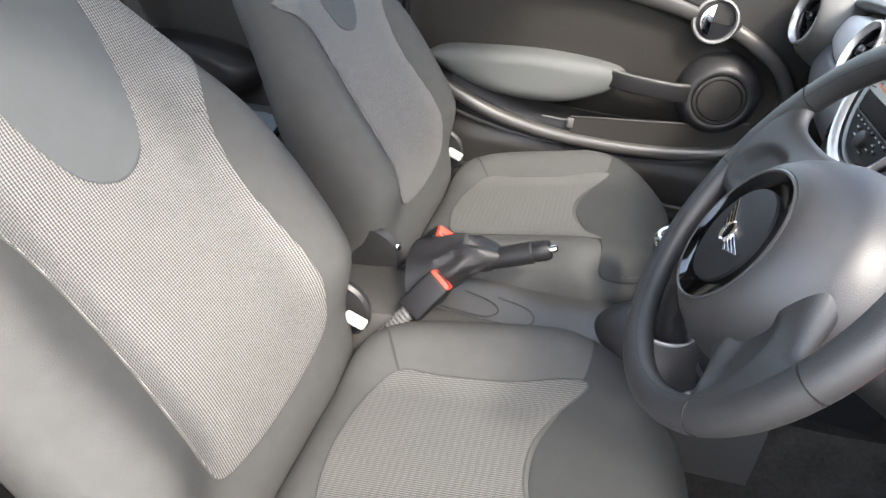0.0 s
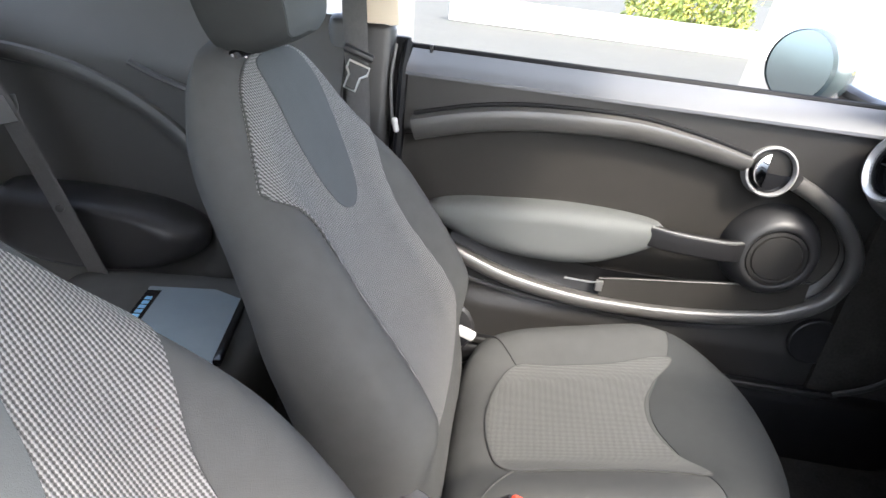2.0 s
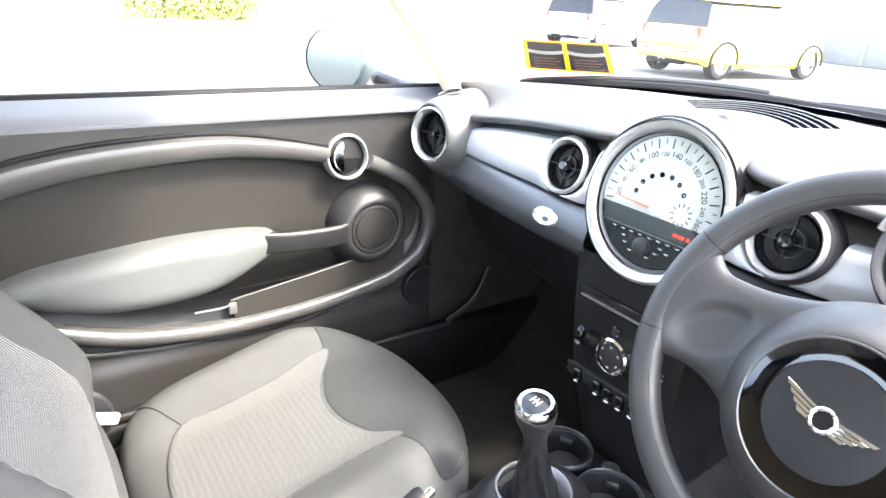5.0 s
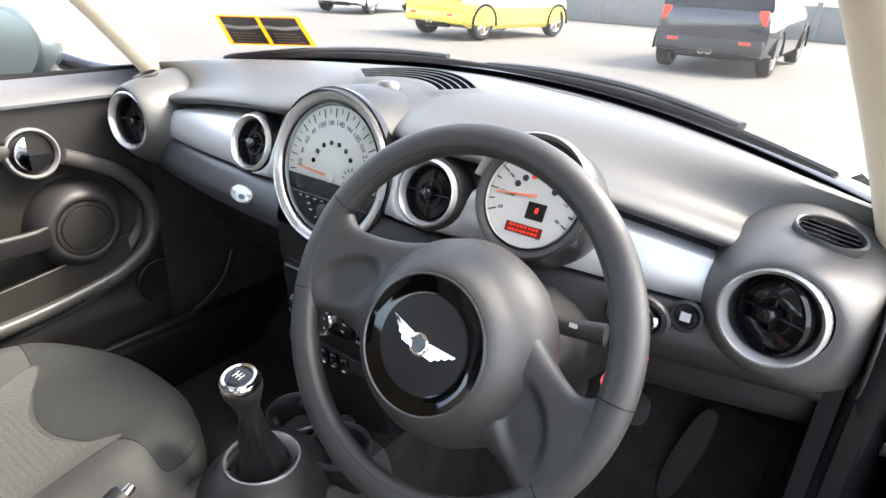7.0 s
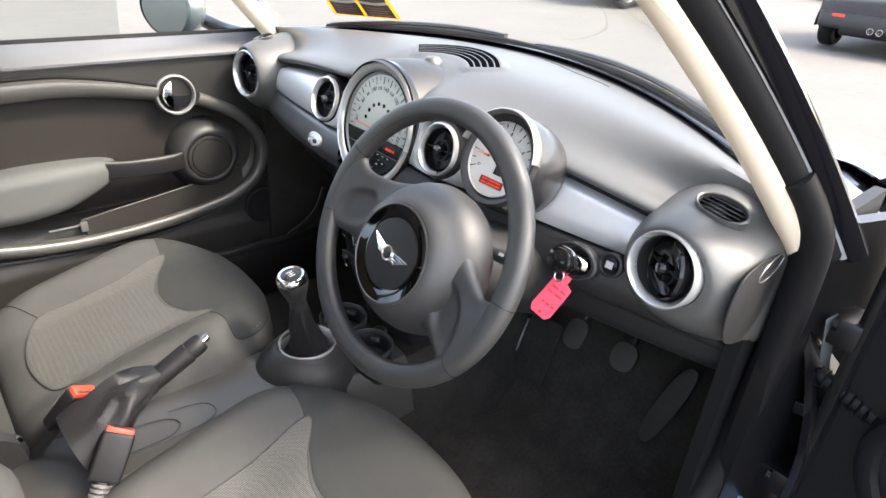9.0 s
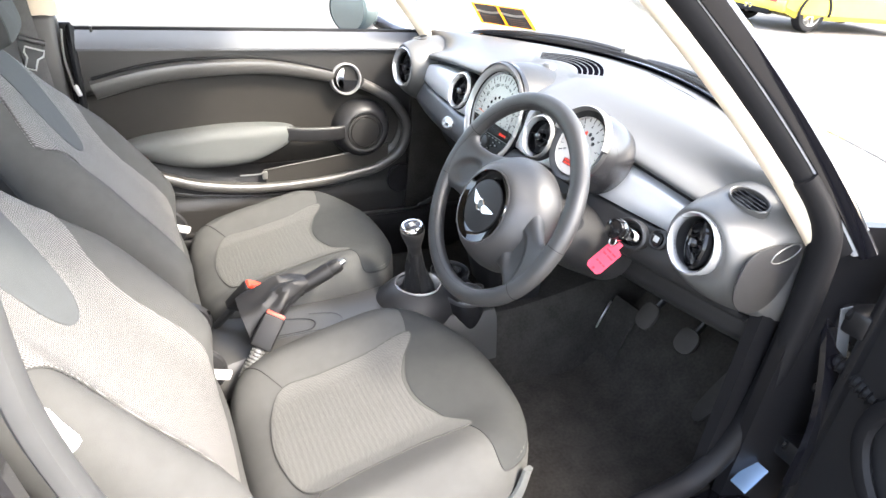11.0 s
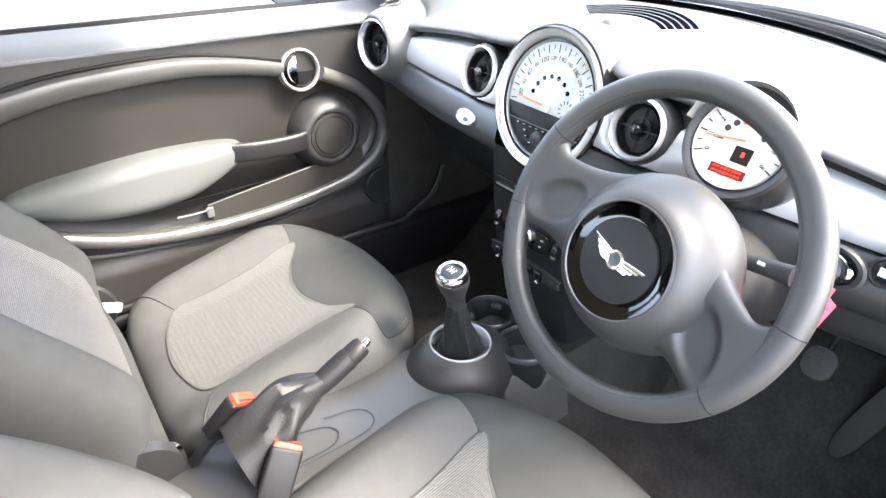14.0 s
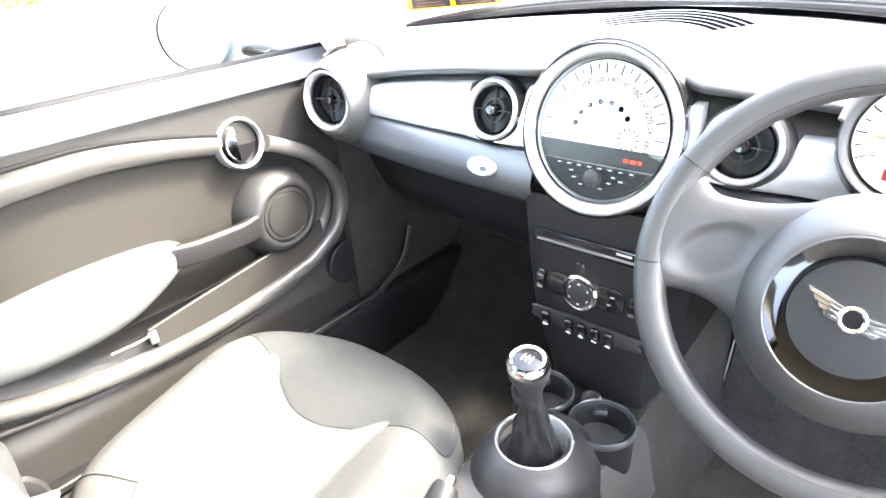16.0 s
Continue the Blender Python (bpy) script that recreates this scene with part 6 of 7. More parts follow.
part("panel", sheet(lambda u, v: Vector((u, rear_y(u, v), v)), lin(-1.95, -0.98, 60), lin(0.22, 0.985, 46), 0.02, (0, 1, 0)), M_REAR, rp, "dark plastic rear side panel")
arc = [Vector((-1.70 + 0.48 * math.cos(a), 0.640, 0.55 + 0.295 * math.sin(a))) for a in lin(0.0, 2.1, 30)]
part("arch_moulding", sweep(arc, round_section(0.018, 0.012, 10), up=(0, 1, 0)), M_REAR, rp, "satin arch moulding")
part("panel_fold", sweep(spline([(-1.40, 0.638, 0.855), (-1.34, 0.632, 0.835), (-1.22, 0.632, 0.80), (-1.10, 0.636, 0.74)], 6), round_section(0.006, 0.010, 8), up=(0, 1, 0)), M_REAR, rp)
ra = Outline([(-1.72, 0.56), (-1.60, 0.575), (-1.45, 0.578), (-1.33, 0.565), (-1.265, 0.53), (-1.275, 0.47), (-1.36, 0.425), (-1.50, 0.405), (-1.65, 0.41), (-1.74, 0.45)], (-1.5, 0.49), 6)
ram = Matrix(((1, 0, 0, 0), (0, 0, -1, 0.655), (0, 1, 0, 0), (0, 0, 0, 1)))
part("rear_armrest", pillow(ra, lambda x, z: 0.01 + 0.085 * math.sqrt(max(0.0, 1 - min(1.0, max(0.0, (ra.r(x, z) - 0.70) / 0.30)) ** 2)), ram, 16, side=((1.0, -0.01), (0.98, -0.02))), M_DARK, rp, "black padded rear armrest")
rp2 = thing("rear_side_panel", "dark rear side panel", "side panel", kind="structure")
part("panel", sheet(lambda u, v: Vector((u, -rear_y(u, v), v)), lin(-1.95, -0.98, 30), lin(0.22, 0.945, 30), 0.02, (0, -1, 0)), M_DOOR, rp2)
for side in (1, -1):
    q = tagged(part("quarter_glass", sheet(lambda u, v: Vector((u - 0.05 * v, side * (0.70 - 0.12 * v), 0.94 + 0.38 * v)), lin(-1.95, -1.0, 8), lin(0, 1, 6)), M_GLASS), "fixed rear quarter window", "window", kind="structure")
    q.visible_shadow = False
tagged(part("tailgate", sheet(lambda u, v: Vector((-2.02 + 0.03 * math.sin(math.pi * u), (u - 0.5) * 1.36, 0.22 + 0.70 * v)), lin(0, 1, 10), lin(0, 1, 8), -0.03, (1, 0, 0)), M_DOOR), "dark tailgate lining", "tailgate", kind="structure")
rg = tagged(part("rear_window", sheet(lambda u, v: Vector((-2.02 - 0.0 * v + 0.02 * v, (u - 0.5) * 1.30 * (1 - 0.1 * v), 0.92 + 0.38 * v)), lin(0, 1, 8), lin(0, 1, 6)), M_GLASS), "tailgate window", "window", kind="structure")
rg.visible_shadow = False

# rear seat
rs = thing("rear_bench", "dark grey cloth rear bench seat", "car seat")
RC = Outline([(-0.26, 0), (-0.25, 0.2), (-0.2, 0.27), (0.0, 0.28), (0.18, 0.27), (0.235, 0.2), (0.25, 0.0), (0.235, -0.2), (0.18, -0.27), (0.0, -0.28), (-0.2, -0.27), (-0.25, -0.2)])
rch = lambda x, y: 0.10 * x + 0.02 * sstep(0.1, 0.24, abs(y)) - 0.04 * (1 - math.sqrt(max(0.0, 1 - min(1.0, max(0.0, (RC.r(x, y) - 0.75) / 0.25)) ** 2)))
for y in (0.305, -0.305):
    part("cushion", pillow(RC, rch, Matrix.Translation((-1.28, y, 0.435)), side=((1.01, -0.05), (1.0, -0.15), (0.95, -0.22))), M_FABRIC, rs, "dark grey cloth rear cushion")
    part("backrest", pillow(RC, rch, Matrix(((0, 0, 1, -1.74), (0, 1, 0, y), (-1.25, 0, 0.3, 0.70), (0, 0, 0, 1))), side=((1.01, -0.03), (1.0, -0.08), (0.95, -0.12))), M_FABRIC, rs, "dark grey cloth rear backrest")
rb = thing("rear_seat_belt", "dark webbing belt over the rear seat", "seat belt")
part("webbing", sweep(spline([(-1.668, 0.540, 0.92), (-1.584, 0.535, 0.742), (-1.515, 0.535, 0.580), (-1.440, 0.535, 0.40)], 8), round_section(0.031, 0.0015, 10, 4), up=(0.3, 1, 0)), M_BELT, rb, "dark grey belt webbing")
part("tongue_plate", slab([(-0.016, -0.03), (0.016, -0.03), (0.026, 0.0), (0.026, 0.02), (-0.026, 0.02), (-0.026, 0.0)], 0.002, axes_at((-1.588, 0.525, 0.765), (0.5, -0.8, 0.3), (-0.2, 0, 1)), 0.0006, 1), M_DARK, rb, "steel belt tongue")
part("stopper", revolve([(0.008, -0.003), (0.008, 0.003), (0.0, 0.004)], axes_at((-1.512, 0.531, 0.572), (0.3, -1, 0.2)), 16), M_DARK, rb)
M_FOLDER = material("pale_blue_board", (0.22, 0.27, 0.30), 0.5, var=0.05)
bk = thing("folder", "pale blue-grey document folder lying on the rear seat", "folder")
fm = pose(-1.185, 0.375, 0.462, 0, -3, -78)
part("cover", block((0.25, 0.19, 0.010), fm, 0.002), M_FOLDER, bk, "pale blue-grey cover")
part("spine", block((0.252, 0.014, 0.013), fm @ pose(0, 0.092, 0), 0.003), M_GLOSSBLACK, bk, "black spine")
part("title_band", block((0.15, 0.026, 0.001), fm @ pose(-0.03, -0.080, 0.0058), 0, 1), M_SCREEN, bk)
M_CYAN = material("pale_blue_print", (0.25, 0.55, 0.8), 0.6)
tb = bmesh.new()
for k in range(6):
    block((0.012, 0.012, 0.0008), fm @ pose(-0.072 + 0.017 * k, -0.080, 0.0066), 0, 1, tb)
part("title_bars", tb, M_CYAN, bk, "pale blue title bars")

# ---------- driver's door opening ----------
# the blue is the sky's reflection, put into the plate's colour
M_SKYPLATE = material("sky_tinted_plate", (0.13, 0.20, 0.30), 0.25, 0.3, var=0.05)
sill = thing("door_sill", "black door sill with scuff plate in the blue of reflected sky and rubber seal", "door sill", kind="structure")
part("sill_beam", block((1.25, 0.12, 0.20), pose(-0.42, -0.725, 0.265), 0.03, 3), M_PAINT, sill, "gloss black painted sill")
part("sill_carpet", block((1.15, 0.05, 0.17), pose(-0.42, -0.655, 0.275), 0.02, 3), M_CARPET, sill)
part("scuff_plate", block((0.060, 0.034, 0.005), pose(0.158, -0.722, 0.432, 0, -42, 0), 0.002), M_SKYPLATE, sill, "scuff plate in the blue of reflected sky")
seal_path = spline([(-0.745, -0.668, 0.40), (-0.55, -0.665, 0.378), (-0.20, -0.665, 0.376), (0.0, -0.668, 0.382), (0.09, -0.672, 0.41), (0.145, -0.678, 0.49), (0.160, -0.684, 0.60), (0.152, -0.691, 0.74), (0.138, -0.695, 0.84), (0.122, -0.694, 0.915), (0.091, -0.682, 0.968), (0.052, -0.668, 1.012)], 8)
part("door_seal", sweep(seal_path, round_section(0.020, 0.022, 12, 2.5), up=(0, 1, 0.3)), M_SEAL, sill, "black rubber door seal")
M_GREYSEAL = material("grey_flocked_seal", (0.055, 0.056, 0.056), 0.6, var=0.12, scale=30)
bseal = spline([(-0.735, -0.668, 0.40), (-0.765, -0.68, 0.53), (-0.800, -0.69, 0.65), (-0.829, -0.69, 0.751), (-0.848, -0.69, 0.82), (-0.866, -0.69, 0.919), (-0.870, -0.688, 1.042), (-0.866, -0.68, 1.10), (-0.845, -0.655, 1.20), (-0.76, -0.61, 1.30), (-0.6, -0.60, 1.335), (-0.33, -0.60, 1.325)], 8)
part("rear_edge_seal", sweep(bseal, round_section(0.012, 0.016, 12, 2.5), up=(0, 1, 0.2)), M_GREYSEAL, sill, "grey flocked seal")
sill2 = thing("door_sill", "black carpeted sill under the passenger door", "door sill", kind="structure")
part("sill_beam", block((1.25, 0.14, 0.22), pose(-0.42, 0.735, 0.255), 0.03, 3), M_PAINT, sill2, "gloss black painted sill")
part("sill_carpet", block((1.58, 0.06, 0.19), pose(-0.28, 0.640, 0.265), 0.02, 3), M_STACK, sill2, "dark plastic sill trim")
part("sill_crease", sweep(spline([(-0.9, 0.612, 0.372), (0.0, 0.610, 0.372), (0.10, 0.610, 0.385), (0.18, 0.612, 0.43), (0.22, 0.618, 0.50)], 8), round_section(0.007, 0.005, 8), up=(0, 1, 0)), M_DOOR, sill2)
loops = []
for x in lin(-0.14, 0.52, 20):
    w = 0.10 + 0.03 * (x + 0.14)
    z = 0.40 + 0.05 * sstep(0.0, 0.4, x)
    loops.append([Vector((x, a, h)) for a, h in ((w + 0.05, 0.2), (w + 0.02, 0.30), (w, z - 0.04), (w - 0.03, z), (0, z + 0.005), (-w + 0.03, z), (-w, z - 0.04), (-w - 0.02, 0.30), (-w - 0.05, 0.2))])
bm = bmesh.new()
rings(bm, loops, False)
bmesh.ops.recalc_face_normals(bm, faces=bm.faces)
tagged(part("tunnel", bm, M_CARPET), "black carpeted floor tunnel", "floor", kind="structure")
jamb = thing("door_jamb", "gloss black door jamb with hinges and cable", "door jamb", kind="structure")
part("front_jamb", sheet(lambda u, v: Vector((0.135 + 0.25 * u, -0.700 - 0.09 * u, 0.18 + 0.755 * v)), lin(0, 1, 8), lin(0, 1, 14), 0.02, (0, 1, 0)), M_JAMB, jamb, "gloss black front jamb")
part("footwell_side", sheet(lambda u, v: Vector((0.10 + 0.45 * u, -0.645, 0.2 + 0.68 * v)), lin(0, 1, 4), lin(0, 1, 6), -0.02, (0, 1, 0)), M_SEAL, jamb, "black footwell side lining")
part("footwell_side", sheet(lambda u, v: Vector((0.06 + 0.50 * u, 0.650, 0.2 + 0.68 * v)), lin(0, 1, 4), lin(0, 1, 6), 0.02, (0, 1, 0)), M_CARPET, jamb, "black footwell side lining")
part("rear_jamb", sheet(lambda u, v: Vector((-0.90 - 0.14 * u + 0.10 * (1 - v), -0.712 - 0.05 * u, 0.30 + 0.66 * v)), lin(0, 1, 8), lin(0, 1, 14), 0.02, (0, 1, 0)), M_PAINT, jamb, "gloss black rear jamb")
part("latch_striker", sweep(spline([(-0.925, -0.735, 0.80), (-0.925, -0.775, 0.80), (-0.925, -0.775, 0.85), (-0.925, -0.735, 0.85)], 6), round_section(0.005, n=8), up=(1, 0, 0)), M_GLOSSBLACK, jamb, "steel latch striker")
part("striker_wire", sweep(spline([(-0.884, -0.735, 0.93), (-0.880, -0.742, 0.90), (-0.892, -0.74, 0.885), (-0.885, -0.74, 0.865), (-0.90, -0.738, 0.85)], 6), round_section(0.0022, n=8), up=(1, 0, 0)), M_STEEL, jamb, "bright bent striker wire")
part("striker_plate", block((0.05, 0.006, 0.085), pose(-0.925, -0.728, 0.825), 0.002), M_GLOSSBLACK, jamb)
for z in (0.50, 0.78):
    hg = part("hinge", block((0.06, 0.05, 0.045), pose(0.225, -0.745, z), 0.008), M_JAMB, jamb, "black steel hinge")
    part("hinge_pin", revolve([(0.010, -0.035), (0.010, 0.035), (0.0, 0.036)], pose(0.235, -0.775, z), 20), M_GLOSSBLACK, hg)
    part("bolt", revolve([(0.009, 0.0), (0.009, 0.006), (0.0, 0.007)], axes_at((0.195, -0.735, z + 0.012), (0, -1, 0)), 6), M_GLOSSBLACK, hg)
chk = part("check_strap", block((0.012, 0.13, 0.022), pose(0.225, -0.79, 0.635, 0, 0, 12), 0.004), M_GLOSSBLACK, jamb, "steel door check strap")
loom = spline([(0.215, -0.725, 0.70), (0.215, -0.76, 0.695), (0.21, -0.80, 0.685), (0.205, -0.84, 0.68)], 8)
lm_ = part("cable_bellows", sweep(loom, round_section(0.012, n=12), up=(0, 0, 1)), M_SEAL, jamb, "ribbed rubber cable bellows")
for k, q in enumerate(loom[::2]):
    part("bellows_rib", revolve([(0.012, -0.002), (0.016, 0.0), (0.012, 0.002)], axes_at(q, (0, -1, -0.1)), 18), M_SEAL, lm_)
M_LABEL = material("grey_label", (0.09, 0.094, 0.10), 0.4, var=0.1)
part("jamb_label", block((0.020, 0.002, 0.14), pose(0.212, -0.738, 0.735, 0, -18, -20), 0.0005, 1), M_LABEL, jamb, "pale label on the jamb")
part("jamb_label", block((0.035, 0.002, 0.04), pose(0.262, -0.752, 0.475, 0, 20, -20), 0.0005, 1), M_LABEL, jamb, "pale label on the jamb")

# open driver's door
dd = thing("driver_door", "open driver door with black inner panel", "car door")
DA = radians(72)
ddm = Matrix(((-math.cos(DA), math.sin(DA), 0, 0.245), (-math.sin(DA), -math.cos(DA), 0, -0.79), (0, 0, 1, 0), (0, 0, 0, 1)))
part("inner_panel", sheet(lambda u, v: ddm @ Vector((u, -0.035 + 0.02 * (1 - sstep(0.8, 1.05, ((u - 0.48) / 0.42) ** 2 + ((v - 0.65) / 0.19) ** 2)), v)), lin(0.0, 0.98, 30), lin(0.32, 0.93, 26), 0.01, ddm.to_3x3() @ Vector((0, 1, 0))), M_STACK, dd, "dark inner door panel")
part("door_shell", sheet(lambda u, v: ddm @ Vector((u, 0.02 + 0.06 * math.sin(math.pi * v), 0.25 + 0.69 * v)), lin(-0.02, 1.0, 10), lin(0, 1, 12), 0.01, ddm.to_3x3() @ Vector((0, 1, 0))), M_PAINT, dd, "gloss black door shell")
part("front_edge", block((0.02, 0.10, 0.62), ddm @ pose(-0.01, 0.0, 0.62), 0.008), M_JAMB, dd, "gloss black door edge")
part("top_rail", sweep([ddm @ Vector((u, -0.005, 0.937)) for u in lin(-0.02, 0.98, 12)], round_section(0.04, 0.018, 12, 3)), M_DOOR, dd, "dark belt rail")
part("door_hoop", sweep([ddm @ Vector((0.48 + 0.42 * math.cos(a), -0.045, 0.65 + 0.19 * math.sin(a))) for a in lin(0, 2 * math.pi, 61)[:-1]], round_section(0.016, 0.012, 8), up=ddm.to_3x3() @ Vector((0, 1, 0)), closed=True), M_SEAL, dd, "black hoop moulding")

# ---------- pedals ----------
M_PEDAL = material("dusty_pedal_rubber", (0.044, 0.040, 0.036), 0.7, var=0.15, scale=60, bump=0.5, bump_scale=300)
for nm, at, rx, rz in (("clutch_pedal", (0.303, -0.286, 0.462), 0.026, 0.034), ("brake_pedal", (0.320, -0.398, 0.462), 0.028, 0.031)):
    pdl = thing(nm, "black rubber foot pedal on a steel arm", "pedal", group="pedals")
    m = axes_at(at, (-0.85, 0, 0.5))
    part("pad", slab(ellipse(rx, rz, 28, p=2.6), 0.012, m @ pose(0, 0, -0.006), 0.003), M_PEDAL, pdl, "oval black rubber pad")
    part("pedal_arm", sweep(spline([(at[0] + 0.006, at[1], at[2]), (at[0] + 0.05, at[1], at[2] + 0.06), (at[0] + 0.06, at[1], at[2] + 0.2)], 6), round_section(0.006, 0.012, 8)), M_DARK, pdl)
acc = thing("accelerator_pedal", "long black rubber accelerator pedal", "pedal", group="pedals")
part("pad", slab(ellipse(0.023, 0.102, 32, p=2.6), 0.012, axes_at((0.37, -0.495, 0.375), (-0.93, 0.05, 0.30), (0.2, -0.22, 1)), 0.004), M_PEDAL, acc, "long black rubber pad")
rest = thing("foot_rest", "grey carpeted foot rest plate with a bright edge", "foot rest")
part("plate", slab([(-0.047, -0.110), (0.047, -0.110), (0.044, 0.050), (-0.040, 0.050)], 0.008, axes_at((0.338, -0.173, 0.372), (-0.93, -0.10, 0.36)), 0.002, 1), M_CARPET, rest, "grey carpeted plate")
part("edge_strip", block((0.0035, 0.135, 0.010), axes_at((0.338, -0.173, 0.372), (-0.93, -0.10, 0.36)) @ pose(-0.0475, -0.042, 0.004, 0, 0, -2), 0.001, 1), M_STEEL, rest, "bright steel edge")
# added sheet over the driver floor: lit copy of the carpet, no separate mat
tagged(part("footwell_carpet", sheet(lambda u, v: Vector((u, v + 0.03 * (v + 0.36) * max(0.0, u), 0.213 + 0.26 * sstep(0.22, 0.56, u) + 0.003 * noise.noise((u * 9, v * 9, 0)))), lin(-0.34, 0.475, 50), lin(-0.615, -0.140, 26), -0.010), M_LITCARPET), "dusty grey-brown carpet of the driver footwell, paler for its daylight", "floor mat")


# ---------- stickers on the windscreen ----------
M_PRINT = material("brown_print", (0.22, 0.13, 0.10), 0.6)
stkr = thing("windscreen_sticker", "two dark orange-edged stickers on the windscreen", "sticker")


STK = [Vector(p) for p in ((0.255, 0.596, 0.994), (0.335, 0.410, 1.003), (0.255, 0.374, 1.066), (0.170, 0.525, 1.061))]
STK_N = (STK[1] - STK[0]).cross(STK[3] - STK[0]).normalized()
STK_N = STK_N if STK_N.x < 0 else -STK_N


def on_sticker(u, v, off):
    return STK[0].lerp(STK[1], u).lerp(STK[3].lerp(STK[2], u), v) + STK_N * off


def sticker_sheet(u0, u1, v0, v1, off):
    return sheet(lambda a, b: on_sticker(a, b, off), lin(u0, u1, 6), lin(v0, v1, 5), 0.0006, -STK_N)


part("border", sticker_sheet(0, 1, 0, 1, 0.0), M_ORANGE, stkr, "orange border")
for u0, u1 in ((0.05, 0.475), (0.525, 0.95)):
    part("panel", sticker_sheet(u0, u1, 0.06, 0.97, 0.001), M_STICK, stkr, "dark printed panel")
    part("print_stripe", sheet(lambda a, b: on_sticker(a, b - 0.06 * math.sin(math.pi * (a - u0) / (u1 - u0)), 0.002), lin(u0, u1, 8), lin(0.64, 0.74, 3), 0.0006, -STK_N), M_WHITE, stkr)
    for k in range(4):
        part("print_bar", sticker_sheet(u0 + 0.06, u1 - 0.05 - 0.04 * (k % 2), 0.14 + 0.10 * k, 0.17 + 0.10 * k, 0.002), M_PRINT, stkr)


# ---------- the yard outside ----------
def paint(name, color):
    return material(name, color, 0.22, var=0.03, coat=1.0, scale=4)


def parked_car(at, yaw, mat, label, dark=False):
    """A small hatchback; x runs to its nose, the place is the ground under its middle."""
    m = pose(*at, 0, 0, yaw)
    c = thing("hatchback_car", label, "car", group="parked cars", at=at)
    xs = [-1.84, -1.80, -1.55, -0.9, 0.0, 0.9, 1.3, 1.72, 1.84]
    ws = [0.60, 0.76, 0.83, 0.84, 0.84, 0.83, 0.82, 0.72, 0.55]
    zt = [0.78, 0.88, 0.92, 0.94, 0.94, 0.93, 0.88, 0.76, 0.66]
    zb = [0.42, 0.32, 0.22, 0.2, 0.2, 0.2, 0.2, 0.24, 0.34]
    loops = []
    for x, w, t, b in zip(xs, ws, zt, zb):
        loops.append([m @ Vector((x, a * w, b + (t - b) * h)) for a, h in ((0.9, 0), (1.0, 0.12), (1.02, 0.5), (0.99, 0.85), (0.92, 1), (0.5, 1.02), (-0.5, 1.02), (-0.92, 1), (-0.99, 0.85), (-1.02, 0.5), (-1.0, 0.12), (-0.9, 0))])
    bm = bmesh.new()
    rings(bm, loops, True, True, True)
    bmesh.ops.recalc_face_normals(bm, faces=bm.faces)
    part("body", bm, mat, c)
    loops = [[m @ Vector((x0 + sx * k, a * w, z)) for x0, a in ((-1.72, 0.88), (-1.72, -0.88), (0.85, -0.88), (0.85, 0.88))] for z, sx, k, w in ((0.90, 0, 0, 0.86), (1.15, 1, 0.06, 0.80), (1.36, 1, 0.16, 0.70))]
    for lp, nose in zip(loops, (0.0, 0.18, 0.42)):
        for i in (2, 3):
            lp[i] = lp[i] - (m.to_3x3() @ Vector((nose * 1.4, 0, 0)))
    bm = bmesh.new()
    rings(bm, loops, True, False, False)
    bmesh.ops.recalc_face_normals(bm, faces=bm.faces)
    part("window_band", bm, M_GLOSSBLACK, c, "dark glass house")
    part("car_roof", sheet(lambda u, v: m @ Vector((-1.60 + u * 1.90, (v - 0.5) * 1.42, 1.37 + 0.06 * math.sin(math.pi * v) * math.sin(math.pi * min(1, u * 0.8 + 0.2)))), lin(0, 1, 8), lin(0, 1, 8), -0.05), mat, c)
    for x in (-1.22, 1.24):
        for s in (1, -1):
            wm_ = m @ Matrix(((1, 0, 0, x), (0, 0, s, s * 0.72), (0, 1, 0, 0.305), (0, 0, 0, 1)))
            w = part("wheel", revolve([(0.20, 0.09), (0.235, 0.105), (0.285, 0.10), (0.305, 0.07), (0.305, -0.06), (0.28, -0.09), (0.2, -0.09)], wm_, 36), M_SEAL, c, "black tyre")
            part("rim", revolve([(0.205, 0.09), (0.20, 0.10), (0.185, 0.085), (0.18, 0.02), (0.0, 0.02)], wm_, 32), M_ANTHRA, w)
            for k in range(5):
                part("rim_spoke", block((0.17, 0.045, 0.02), wm_ @ pose(0, 0, 0.085, 0, 0, 72 * k) @ pose(0.1, 0, 0), 0.006), M_RING, w)
            part("arch_trim", sweep([m @ Vector((x + 0.345 * math.cos(a), s * 0.85, 0.31 + 0.345 * math.sin(a))) for a in lin(-0.1, math.pi + 0.1, 16)], round_section(0.03, 0.02, 8), up=m.to_3x3() @ Vector((0, 1, 0))), M_SEAL, c)
    for s in (1, -1):
        part("tail_lamp", block((0.05, 0.13, 0.20), m @ pose(-1.80, s * 0.66, 0.80), 0.03, 3), M_RED, c, "red tail lamp")
        part("reflector", block((0.02, 0.16, 0.04), m @ pose(-1.86, s * 0.50, 0.46), 0.008), M_RED, c, "red reflector")
        part("exhaust", revolve([(0.035, -0.06), (0.04, 0.03), (0.034, 0.03), (0.03, -0.03), (0.0, -0.03)], m @ axes_at((-1.88, s * 0.055, 0.32), (-1, 0, 0)), 20), M_CHROME, c, "chrome tailpipe")
    part("rear_bumper", block((0.12, 1.50, 0.22), m @ pose(-1.80, 0, 0.40), 0.05, 3), M_DARK if dark else mat, c)
    part("diffuser", block((0.10, 0.9, 0.12), m @ pose(-1.80, 0, 0.28), 0.03), M_SEAL, c)
    return c


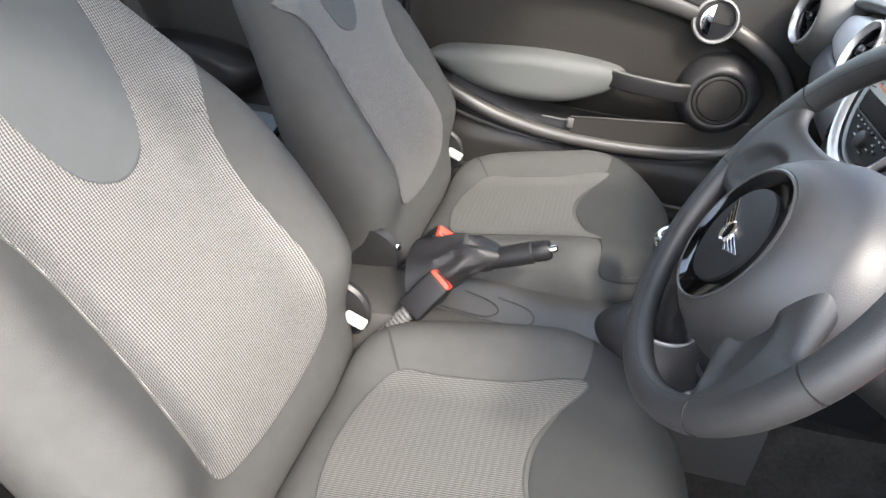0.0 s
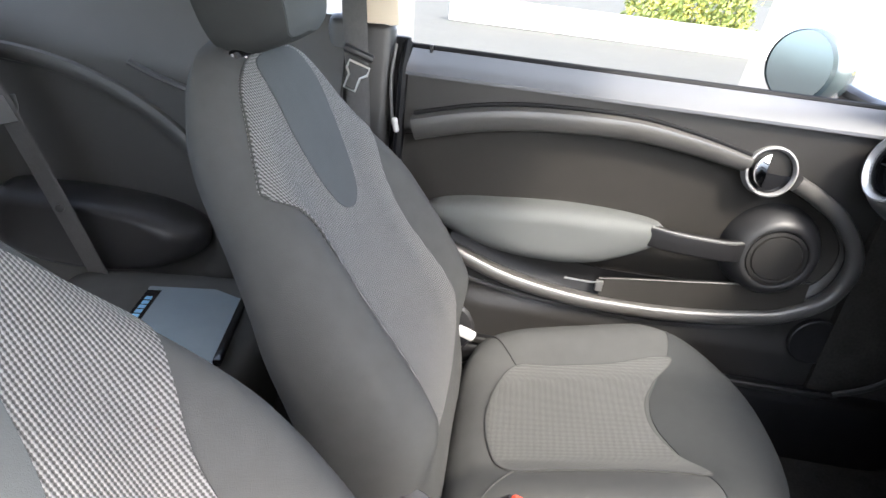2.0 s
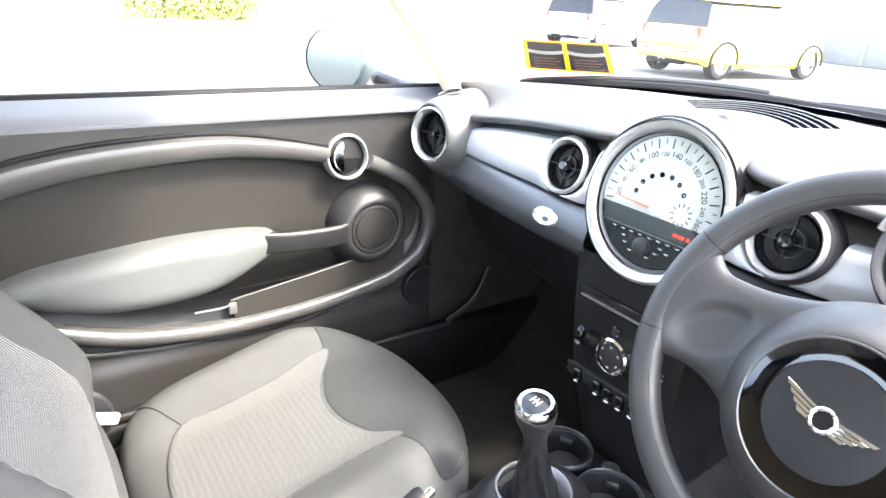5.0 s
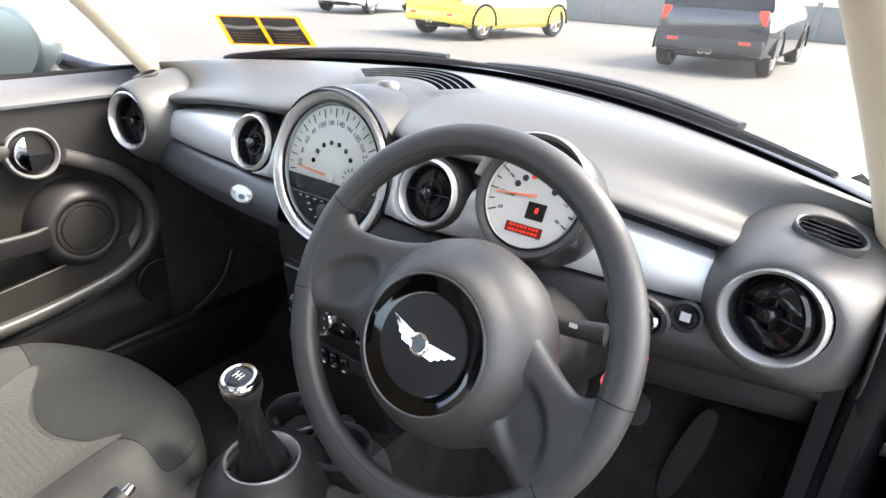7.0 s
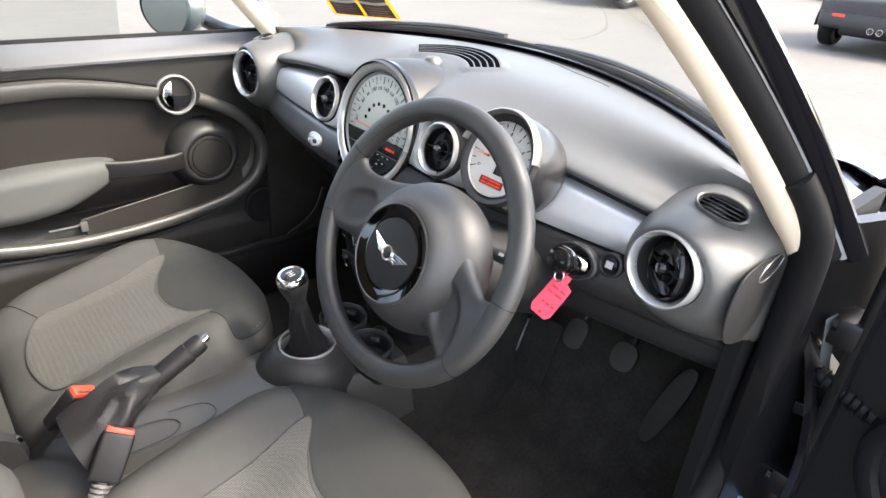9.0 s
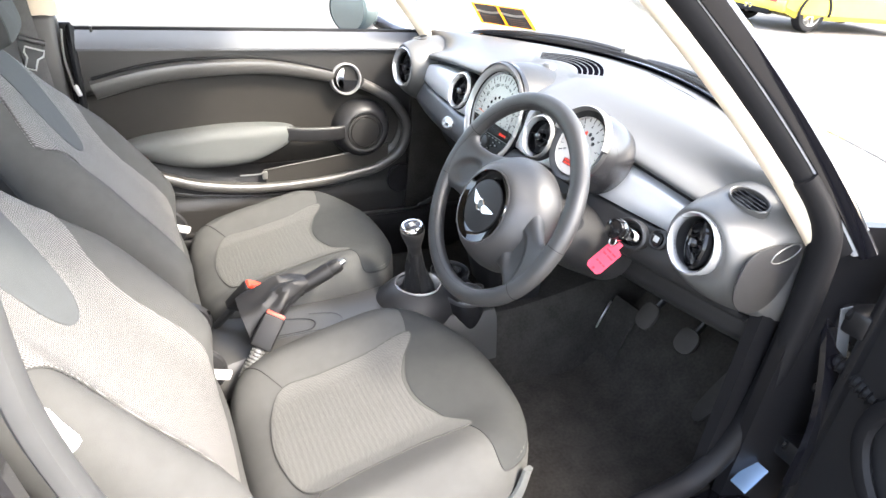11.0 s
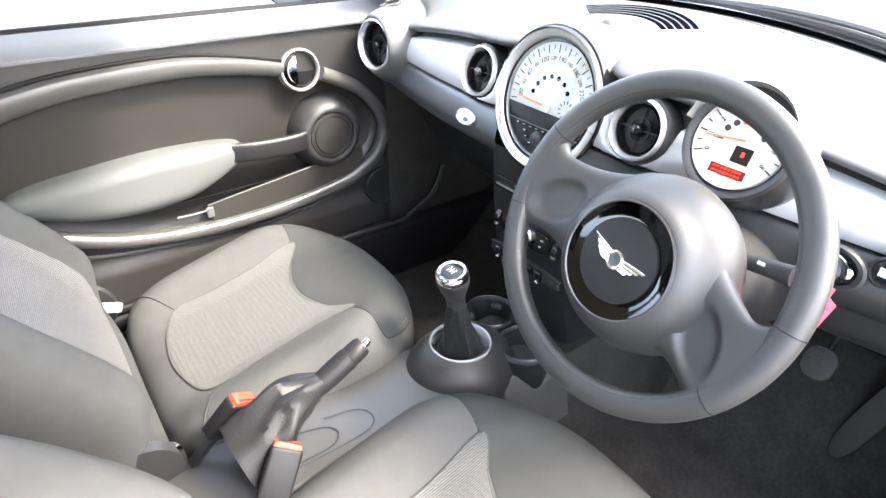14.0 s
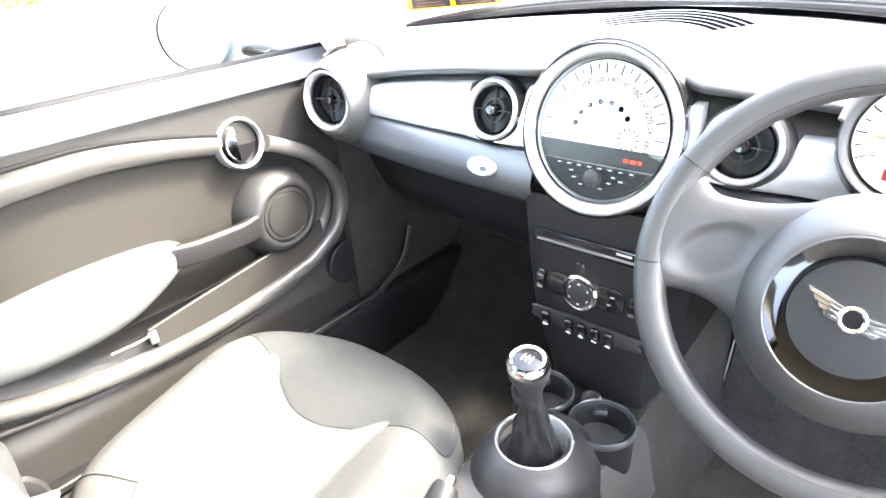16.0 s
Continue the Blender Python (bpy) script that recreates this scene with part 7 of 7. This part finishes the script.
M_YELLOW = paint("yellow_car_paint", (0.80, 0.62, 0.09))
M_NAVY = paint("dark_blue_car_paint", (0.02, 0.022, 0.03))
M_PALE = paint("white_car_paint", (0.75, 0.75, 0.74))
parked_car((11.40, 6.80, 0), -8, M_YELLOW, "yellow parked hatchback with alloy wheels")
parked_car((10.95, 1.73, 0), 0, M_NAVY, "dark parked hatchback with twin chrome tailpipes", True)
parked_car((14.5, 13.2, 0), 12, M_PALE, "white parked hatchback in the yard")

M_WALL = material("weathered_wall", (0.20, 0.20, 0.19), 0.9, var=0.15, scale=6, bump=0.5, bump_scale=80)
wl = thing("yard_wall", "low weathered concrete wall at the yard edge", "wall", kind="structure")
for k in range(12):
    part("wall_panel", block((0.15, 2.96, 0.85), pose(19.0, 9.0 - 3.0 * k, 0.42), 0.02), M_WALL, wl)
for k in range(12):
    part("wall_post", block((0.22, 0.14, 0.95), pose(19.0, 10.5 - 3.0 * k, 0.475), 0.02), M_WALL, wl)

# flowering hedge beyond the passenger window
hedge = thing("hedge", "yellow-green flowering hedge beside the yard", "hedge")
M_LEAF = material("hedge_leaf", (0.26, 0.31, 0.09), 0.7, var=0.35, scale=3)
M_FLOWER = material("yellow_flower", (0.85, 0.74, 0.18), 0.7, var=0.2, scale=5)
rng = random.Random(7)
for nm, mat, count, size in (("leaves", M_LEAF, 3400, 0.055), ("flowers", M_FLOWER, 1300, 0.045)):
    vs, fs = [], []
    for i in range(count):
        t = rng.random()
        x = 1.3 + 2.4 * t
        top = 1.25 + 0.3 * math.sin(x * 2.1) + 0.15 * math.sin(x * 5.3)
        z = 0.02 + rng.random() ** 0.8 * (top - 0.02)
        y = 12.6 + (rng.random() - 0.5) * 1.1 * (1 - 0.5 * (z / top))
        n = Vector((rng.gauss(0, 1), rng.gauss(-0.6, 1), rng.gauss(0.4, 1))).normalized()
        a = n.orthogonal().normalized() * size * rng.uniform(0.6, 1.4)
        b = n.cross(a) * 0.6
        p = Vector((x, y, z))
        k = len(vs)
        vs += [p - a, p - b * 0.8, p + a, p + b * 0.8]
        fs.append((k, k + 1, k + 2, k + 3))
    me = bpy.data.meshes.new(nm)
    me.from_pydata([tuple(v) for v in vs], [], fs)
    me.materials.append(mat)
    ob = tagged(new(nm, me), kind="stuff")
    ob.parent = hedge
M_PALEWALL = material("white_kerb_paint", (0.7, 0.69, 0.66), 0.8, var=0.08, scale=5)
tagged(part("kerb_wall", block((9.0, 0.18, 0.46), pose(2.5, 11.7, 0.23), 0.02), M_PALEWALL), "low white painted kerb wall", "kerb wall", kind="structure")
